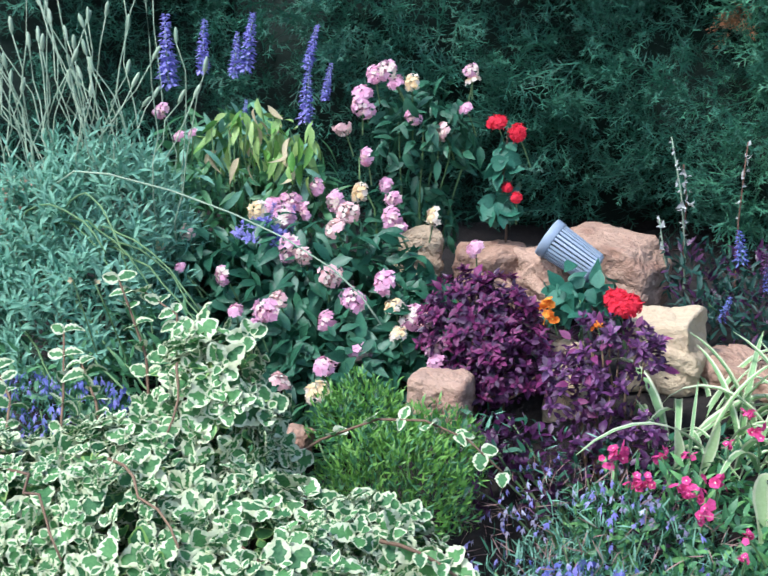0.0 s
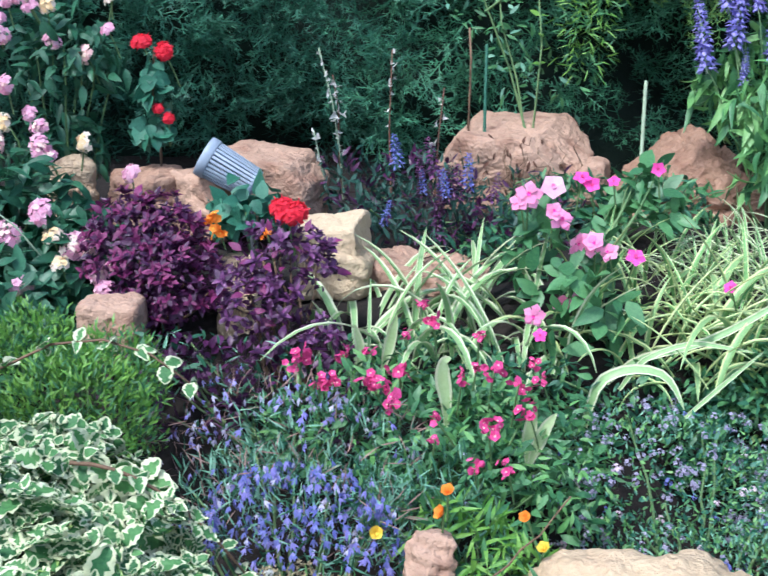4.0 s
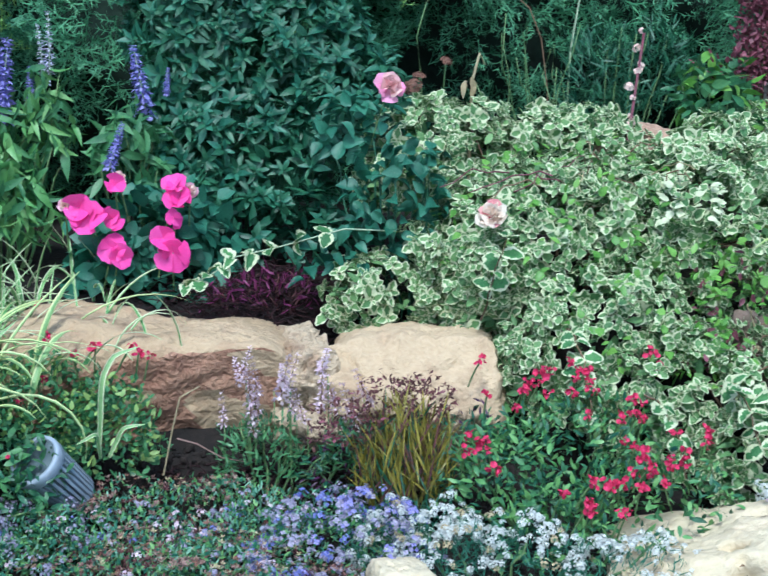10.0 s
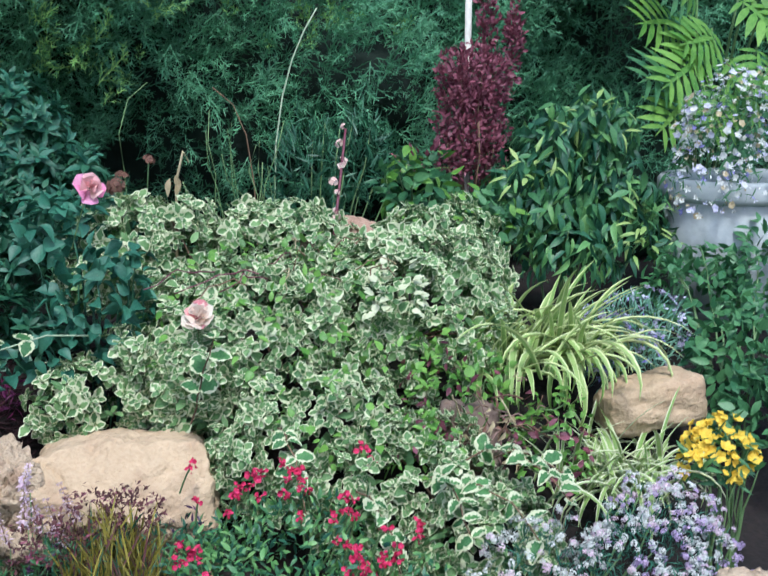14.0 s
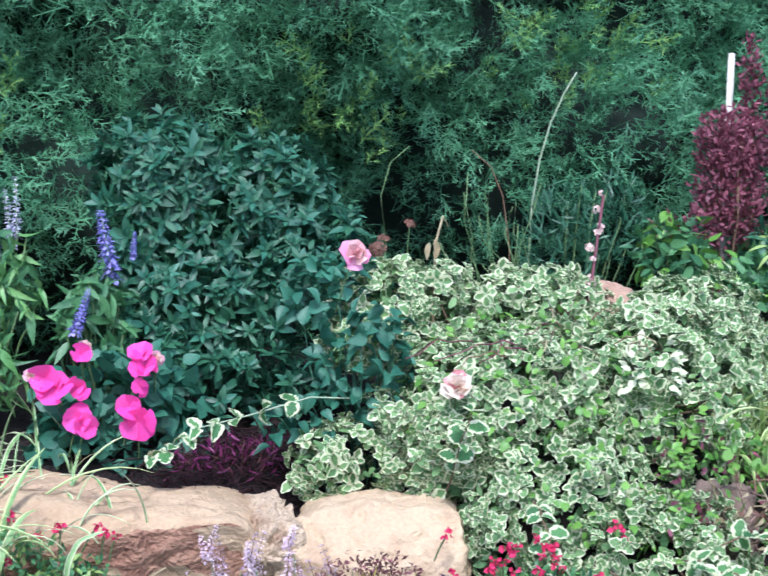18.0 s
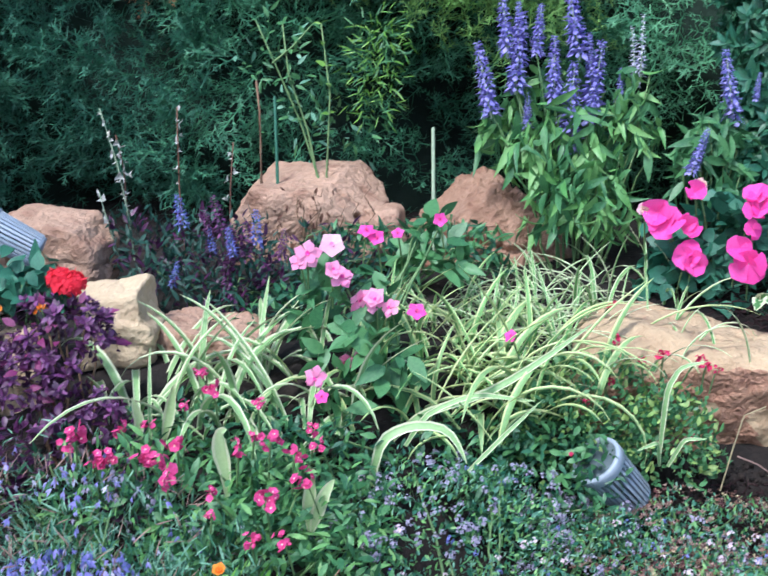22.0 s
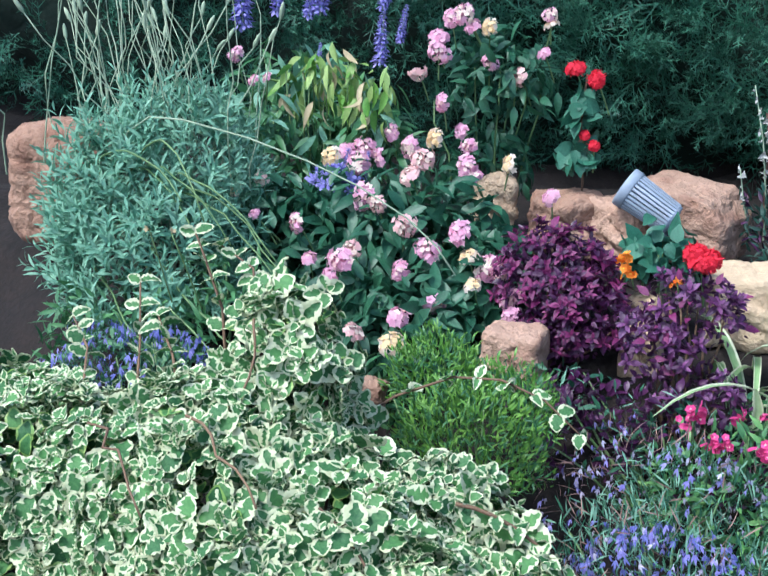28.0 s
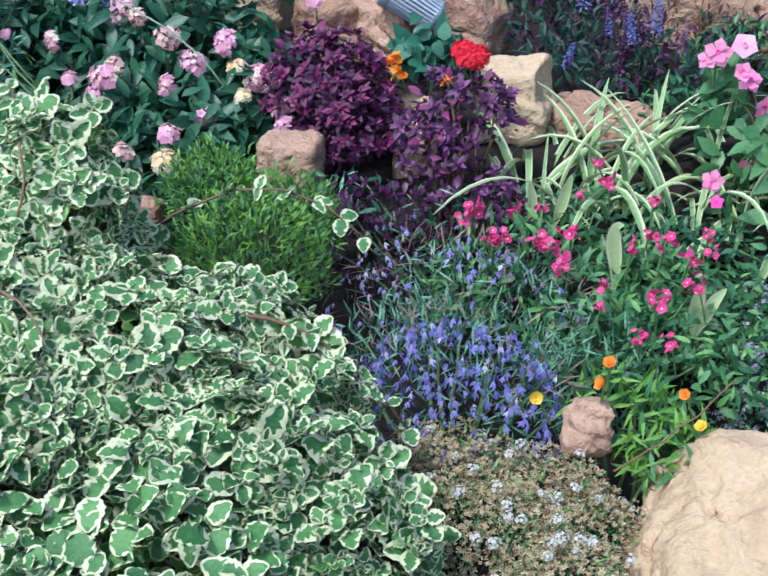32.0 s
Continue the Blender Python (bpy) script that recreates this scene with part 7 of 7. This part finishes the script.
rosb = bush("rose_bush", "rose bush with large dark blue-green leaves and two pale roses", "shrub", [(0.77, 2.06, 0.94, 0.10, 0.06, 0.12), (0.70, 2.08, 0.86, 0.10, 0.06, 0.07), (0.74, 2.20, 1.04, 0.08, 0.06, 0.08)], [leaf_shape(0.7, 5, 0.25, 0.3, 0.75), leaf_shape(0.6, 5, 0.35, 0.4, 0.8)], [GREEN_BLUE], 300, 0.031, 130, 0.2, 0.6, 0.6, stem_mat=GREEN_DARK)
heads_on(rosb, [make_mesh("rose", rose_shape(8, 16), [PINK_PALE, IMP_PINK], True)], [(0.770, 2.115, 1.130)], 0.028, "rose", 0.2, (0, -0.7, 0.6), 0.10)
heads_on(rosb, [make_mesh("rose", join(rose_shape(11, 14, (0, 0)), moved(open_rose(4, (0, 0)), Matrix.Translation((0, 0, -0.05))), moved(open_rose(7, (1, 1)), rot("Z", 30) @ Matrix.Translation((0.0, -0.28, -0.10)) @ Matrix.Scale(1.02, 4))), [ROSE_CREAM, ROSE_RIM], True)], [(0.861, 1.893, 0.952)], 0.027, "rose", 0.15, (-0.2, -0.6, 0.6), 0.10)

strap_clump("arching cream-striped grass beside the trailing plant", (1.425, 1.80), 190, 0.20, 0.013, singles=140, dz=0.05, foot=0.05, wide=0.7, arch=1.9, mats=(GREEN_YELLOW, LIME_CREAM), lean=(0.35, -0.45))
strap_clump("low striped grass tuft before the rock", (1.42, 1.58), 150, 0.165, 0.0085, singles=110, dz=0.045, wide=0.64, arch=1.7, foot=0.055, mats=(GREEN_YELLOW, CREAM))
BARB = [(1.640, 2.33, 1.17, 0.090, 0.06, 0.12), (1.645, 2.33, 1.28, 0.095, 0.06, 0.075), (1.675, 2.33, 1.40, 0.024, 0.02, 0.10), (1.742, 2.33, 1.36, 0.024, 0.02, 0.08)]
bush("barberry", "narrow upright barberry with small maroon leaves", "shrub", BARB, OVATE, [MAROON], 4200, 0.0135, 200, -0.5, 0.8, 0.4, 0.3, -0.95, stem_mat=TWIG)
stake = new("plant_stake", make_mesh("plant_stake", tube([(0, 0, 0.78), (0.005, 0, 1.453), (0.005, 0, 1.455)], [0.007, 0.007, 0.004], 8), [STAKE], True))
stake.location = (1.662, 2.385, 0)
tagged(stake, "white wooden stake beside the maroon barberry", "stake", "plant stakes")
BROAD = [(1.78, 2.20, 1.08, 0.15, 0.10, 0.15), (1.68, 2.20, 1.02, 0.10, 0.09, 0.12), (1.84, 2.10, 0.98, 0.12, 0.10, 0.15), (1.74, 2.12, 0.94, 0.12, 0.10, 0.12), (1.84, 2.18, 1.16, 0.10, 0.08, 0.10)]
broad = bush("broad_leaf_bush", "bush with hanging lance-shaped green leaves", "shrub", BROAD, [leaf_shape(0.34, 4, 0.15, 0.3), leaf_shape(0.30, 4, 0.2, 0.5, mat=1), leaf_shape(0.34, 4, 0.2, 0.4, mat=2), leaf_shape(0.30, 4, 0.2, 0.5, mat=2), leaf_shape(0.34, 4, 0.15, 0.3)], [GREEN, STRIPE_GREEN, GREEN_DARK], 1500, 0.040, 180, 0.9, 0.5, 0.4, 0.5)
p, o = blob_points(70, [(1.80, 2.12, 1.19, 0.07, 0.05, 0.06), (1.64, 2.12, 1.10, 0.06, 0.05, 0.05), (1.84, 2.02, 0.98, 0.05, 0.05, 0.08)], 0.6)
foliage(broad, LANCE, [GREEN_YELLOW], frames(p, unit(o + rng.normal(0, 0.5, p.shape) - [0, 0, 0.4]), unit(o * 0.4 + [0, -0.3, 0.7]), 0.036), 40, "pale_leaf", "pale_foliage")
PHO = [(1.46, 2.24, 1.06, 0.09, 0.07, 0.10), (1.56, 2.18, 1.00, 0.10, 0.07, 0.09)]
pho = bush("young_bush", "low bush with rounded leaves and orange-red young tips", "shrub", PHO, OVATE + [leaf_shape(0.5, 4, 0.1, 0.2, mat=1)], [GREEN, GREEN_LIME], 380, 0.033, 80, 0.1)
p, o = blob_points(40, [(1.46, 2.22, 1.12, 0.06, 0.05, 0.05)], 0.7)
foliage(pho, OVATE, [MAROON], frames(p, unit(o + [0, 0, 0.4]), unit(o * 0.4 + [0, -0.2, 0.8]), 0.016), 40, "red_leaf", "red_foliage")
back = bush("fine_leaved_shrub", "dark shrub with fine narrow leaves before the hedge", "shrub", [(1.30, 2.40, 1.06, 0.10, 0.06, 0.16), (1.44, 2.42, 1.08, 0.08, 0.06, 0.14)], NARROW, [GREEN_DARK], 1000, 0.035, 60, -0.8)
reeds = thing("tall_grass", (1.18, 2.40, float(ground_z(1.18, 2.40))), "thin tall grass stems rising before the hedge", "grass plant")
line_stalk(reeds, [(1.225, 2.40, 0.88), (1.231, 2.40, 1.064), (1.235, 2.40, 1.16), (1.250, 2.40, 1.25), (1.272, 2.40, 1.321), (1.298, 2.40, 1.375), (1.326, 2.40, 1.418)], 0.0021, STEM_PALE)
line_stalk(reeds, [(0.94, 2.40, 0.9), (0.93, 2.40, 1.119), (0.922, 2.40, 1.192), (0.941, 2.40, 1.254), (0.979, 2.40, 1.284)], 0.0013, STEM)
line_stalk(reeds, [(1.195, 2.40, 0.9), (1.188, 2.40, 1.086), (1.173, 2.40, 1.181), (1.147, 2.40, 1.239), (1.106, 2.40, 1.272)], 0.0014, TWIG)
for i in range(15):
    x = 1.16 + rng.normal(0, 0.05)
    line_stalk(reeds, bend((x, 2.38, 0.88), (x + rng.normal(0, 0.05), 2.38, rng.uniform(1.04, 1.24)), -0.01, 5, 0.006), 0.0014, STEM, "blade")
sed = thing("dried_sedum", (0.90, 2.28, float(ground_z(0.90, 2.28))), "dried flat brown flower heads on bent stalks", "plant")
DRYH = [make_mesh("flower_head", head_shape(31, 24, 1.0, (0, 0), 0, 0.34, 0.5, True), [DRY_BROWN], True)]
heads_on(sed, DRYH, [(0.875, 2.26, 1.13), (0.925, 2.26, 1.155), (0.86, 2.25, 1.115)], 0.016, stalk=0.16)
for x, z in ((0.965, 1.10), (0.975, 1.09), (0.955, 1.095)):
    put("dead_leaf", make_mesh("dead_leaf", leaf_shape(0.35, 5, 0.3, 0.3), [DRY], True), sed, frames([(x, 2.24, z + 0.03)], [(rng.normal(0, 0.3), -0.1, -1)], [(rng.normal(0, 0.7), -1, 0.2)], 0.032)[0])
line_stalk(sed, [(0.97, 2.26, 0.9), (0.975, 2.26, 1.12), (0.985, 2.25, 1.17), (0.995, 2.25, 1.15)], 0.003, DRY)
cst = thing("dry_flower_stalk", (1.20, 2.13, 0.96), "reddish flower stalk with small cream blossoms", "stalk")
line_stalk(cst, bend((1.20, 2.12, 0.94), (1.285, 2.21, 1.20), 0.006, 6), 0.0035, MAROON)
line_stalk(cst, bend((1.20, 2.10, 1.00), (1.10, 2.10, 0.98), 0.01, 5), 0.002, MAROON)
for i in range(8):
    u = 0.42 + 0.58 * i / 7
    put("blossom", make_mesh("blossom", head_shape(i, 6, 1, (0, 0), 0, 0.7, 0.8), [ROSE_PALE], True), cst, at_dir(Vector((1.20, 2.12, 0.94)).lerp(Vector((1.285, 2.21, 1.20)), u + rng.normal(0, 0.03)) + Vector(rng.normal(0, 0.006, 3)), rng.normal(0, 1, 3), 0.007 * rng.uniform(0.5, 1.3)))

PHIL = make_mesh("leaf", lobed_leaf(), [GREEN_LIME], True)
PHIL2 = make_mesh("leaf", lobed_leaf(5), [GREEN], True)
phil = thing("philodendron", (2.22, 2.30, float(ground_z(2.22, 2.30))), "large-leaved plant with deeply cut fan leaves", "plant")
for x, y, z, tx, tz in ((2.02, 2.17, 1.37, -0.9, 0.1), (2.09, 2.14, 1.36, -0.6, -0.3), (2.02, 2.10, 1.30, -0.8, -0.3), (2.02, 2.12, 1.23, -0.6, -0.3), (2.10, 2.10, 1.30, 0.3, -0.5), (2.18, 2.10, 1.38, 0.6, -0.2), (2.06, 2.06, 1.24, -0.5, -0.6), (2.18, 2.14, 1.42, 0.5, 0.2), (2.10, 2.20, 1.42, -0.5, 0.3), (2.20, 2.06, 1.30, 0.5, -0.6), (1.99, 2.10, 1.22, -0.7, -0.4), (2.10, 2.08, 1.19, -0.2, -0.5), (2.12, 2.08, 1.26, 0.0, -0.7), (2.04, 2.16, 1.42, -0.7, 0.3), (2.08, 2.12, 1.34, -0.9, 0.0), (2.16, 2.14, 1.42, 0.1, -0.2), (1.98, 2.12, 1.28, -0.9, -0.1), (2.14, 2.06, 1.32, -0.2, -0.4)):
    base = Vector((x + 0.05, y + 0.04, z + 0.02))
    m = frames([base], [(tx, -0.35, tz)], [(0.0, -1.0, 0.55)], rng.uniform(0.115, 0.145))[0]
    put("leaf", PHIL if rng.random() < 0.6 else PHIL2, phil, m)
    line_stalk(phil, bend((2.22, 2.30, 0.82), base, -0.05, 6), 0.004, STEM, "stem")

# planter with white and blue flowers
px, py = 2.085, 2.03
pz = float(ground_z(px, py))
pot = thing("planter", (px, py, pz), "tall pale grey planter filled with white and blue flowers", "planter")
prof = [(0.0, 0.0), (0.115, 0.0), (0.125, 0.02), (0.147, 0.262), (0.136, 0.262), (0.0, 0.255)]
rim = [(0.1475, 0.245), (0.158, 0.250), (0.160, 0.258), (0.160, 0.282), (0.154, 0.290), (0.145, 0.290), (0.140, 0.270), (0.140, 0.245)]
for part_name, line in (("body", prof), ("rim", rim)):
    v, f = [], []
    for r, z in line:
        v += [(r * math.cos(2 * math.pi * i / 40), r * math.sin(2 * math.pi * i / 40), z) for i in range(40)]
    for j in range(len(line) - 1):
        f += [(j * 40 + i, j * 40 + (i + 1) % 40, (j + 1) * 40 + (i + 1) % 40, (j + 1) * 40 + i) for i in range(40)]
    put(part_name, make_mesh(part_name, (np.array(v), f, [0] * len(f)), [POT], True), pot, Matrix.Translation((px, py, pz)))
PB = [(px - 0.03, py - 0.04, pz + 0.37, 0.15, 0.12, 0.09), (px - 0.04, py - 0.12, pz + 0.29, 0.11, 0.06, 0.07), (px - 0.13, py - 0.05, pz + 0.28, 0.08, 0.08, 0.11), (px - 0.06, py - 0.08, pz + 0.42, 0.14, 0.10, 0.09)]
pfl = bush("potted_flowers", "white and pale blue flowers spilling over the planter rim", "plant", PB, NARROW, [GREEN], 900, 0.025, 40, -0.3, stems=0)
mat_of_flowers(pfl, ((WHITE, 0.50), (LILAC_PALE, 0.24), (DRY, 0.18), (VIOLET, 0.08)), PB, 1150, 0.0072, LOB + [floret(5, 1, 0, 20)], 130, low=-0.5)
LAVR = [(1.68, 1.86, 0.82, 0.12, 0.09, 0.10), (1.60, 1.80, 0.80, 0.08, 0.07, 0.09)]
lavr = bush("blue_bush", "bush of small lilac-blue flowers behind the striped grass", "plant", LAVR, NARROW, [GREY_GREEN], 900, 0.028, 60, -0.5)
mat_of_flowers(lavr, ((LILAC_PALE, 0.4), (LILAC_DULL, 0.4), (VIOLET, 0.2)), LAVR, 260, 0.009, LOB, 80)
RB = [(1.78, 1.68, 0.80, 0.12, 0.10, 0.14), (1.88, 1.92, 0.86, 0.14, 0.10, 0.12), (1.72, 1.58, 0.74, 0.10, 0.09, 0.12), (2.02, 1.86, 0.88, 0.14, 0.10, 0.14)]
bush("green_bush", "leafy green bush at the edge of the bed", "shrub", RB, OVATE, [GREEN], 1500, 0.028, 120, 0.0)
YB = [(1.50, 1.45, 0.74, 0.06, 0.05, 0.07)]
yel = bush("yellow_flower", "small plant covered in yellow flowers", "plant", YB, LANCE, [GREEN], 120, 0.03, 40, 0.0)
mat_of_flowers(yel, ((YELLOW, 1.0),), YB, 70, 0.011, [floret(5, 1, 0, 40, 0.7), ruffle_shape(3, 4, (0, 0))], 70, "flower", 0.92)

bush("trailing_creeper", "creeper with small bright green and reddish leaves over the mossy stone", "plant", [(1.25, 1.78, 0.79, 0.11, 0.08, 0.10), (1.33, 1.63, 0.73, 0.07, 0.07, 0.11), (1.11, 1.68, 0.75, 0.06, 0.06, 0.08)],
     OVATE + [leaf_shape(0.5, 4, 0.1, 0.2, mat=1)], [GREEN_LIME, MAROON], 700, 0.018, 80, 0.2)
litter = thing("dry_twigs", (1.22, 1.64, float(ground_z(1.22, 1.64))), "loose dry straw-coloured twigs and withered leaves on the mossy stone", "twigs")
for i in range(70):
    a = Vector((1.235 + rng.normal(0, 0.045), 1.645 + rng.normal(0, 0.02), 0.775 + rng.normal(0, 0.035)))
    b = a + Vector((rng.normal(0, 0.028), rng.normal(-0.005, 0.012), rng.normal(0, 0.024)))
    if i % 3:
        line_stalk(litter, bend(a, b, -0.004, 4, 0.002), rng.uniform(0.0009, 0.0018), (DRY, TWIG, FADED_PINK)[int(rng.integers(3))], "twig")
    else:
        put("dead_leaf", DEAD if i % 2 else DEAD_PALE, litter, frames([a], [b - a], [(rng.normal(0, 0.5), -1, 0.5)], rng.uniform(0.012, 0.022))[0])
bush("purple_leaved_plant", "low dark purple leaves in the shade of the striped grass", "plant", [(-0.50, 1.60, 0.72, 0.12, 0.07, 0.10), (-0.64, 1.57, 0.73, 0.10, 0.06, 0.09), (-0.72, 1.62, 0.74, 0.07, 0.05, 0.07)], PUR + NARROW + [leaf_shape(0.3, 4, mat=1), leaf_shape(0.12, 4, mat=2)], [PURPLE, GREEN_DARK, GREY_GREEN], 1100, 0.020, 60, -0.2)

bush("shade_plant", "small tangle of dark reddish stems in the hollow behind the boulders", "plant", [(0.58, 2.11, 0.80, 0.07, 0.05, 0.05), (0.50, 2.13, 0.80, 0.06, 0.05, 0.04)], [leaf_shape(0.06, 3, 0.1, 0.3), leaf_shape(0.10, 3, 0.1, -0.2, mat=1), leaf_shape(0.25, 3, 0.2, 0.2, mat=1)], [SEED_BROWN, WINE], 420, 0.022, 60, -0.4, 0.6, 0.3, 0.4, stem_mat=SEED_BROWN)

# bark mulch and fallen twigs in the hollow behind the boulders
tw = [tube([(0, 0, 0), (0.15, 0.5, 0.04), (0, 1, 0)], [0.05, 0.045, 0.02], 4), tube([(0, 0, 0), (-0.1, 0.4, 0.1), (0.1, 1, 0)], [0.035, 0.03, 0.02], 4)]
n = 3600
xy = np.stack([rng.uniform(-1.3, 1.7, n), rng.uniform(1.9, 2.7, n)], 1)
xy[:2400] = np.stack([rng.normal(0.56, 0.12, 2400), rng.normal(2.13, 0.08, 2400)], 1)
xy[2400:3000] = np.stack([rng.uniform(0.28, 0.72, 600), rng.uniform(1.73, 1.86, 600)], 1)
pos = np.concatenate([xy, (ground_z(xy[:, 0], xy[:, 1]) + rng.uniform(0.0, 0.032, n))[:, None]], 1)
a = rng.uniform(0, 6.3, n)
ms = frames(pos, np.stack([np.cos(a), np.sin(a), rng.normal(0, 0.5, n)], 1), np.tile([0, 0, 1.0], (n, 1)), rng.uniform(0.012, 0.034, n))
tagged(new("mulch", scatter_mesh("mulch", tw, rng.integers(0, 2, n), ms, [MULCH])), "reddish brown bark mulch and fallen twigs on the soil", "mulch", kind="stuff")

# crumbs of dark soil in the bare gap before the boulders
clod = [(np.array([(1, 0, 0), (-0.8, 0.2, 0.1), (0.1, 0.9, 0), (0, -1, 0.15), (0.2, 0.1, 0.8), (-0.1, 0, -0.7)]), [(0, 2, 4), (2, 1, 4), (1, 3, 4), (3, 0, 4), (2, 0, 5), (1, 2, 5), (3, 1, 5), (0, 3, 5)], [0] * 8)]
n = 2400
xy = np.stack([rng.uniform(0.20, 0.80, n), rng.uniform(1.66, 1.90, n)], 1)
pos = np.concatenate([xy, (ground_z(xy[:, 0], xy[:, 1]) + rng.uniform(-0.002, 0.006, n))[:, None]], 1)
ms = frames(pos, unit(rng.normal(size=(n, 3))), unit(rng.normal(0, 0.5, (n, 3)) + [0, 0, 1.0]), 0.0095 * rng.random(n) ** 2 + 0.0025)
tagged(new("soil_crumbs", scatter_mesh("soil_crumbs", clod, np.zeros(n, int), ms, [SOIL], False)), "loose dark soil crumbs at the foot of the boulders", "soil", kind="stuff")
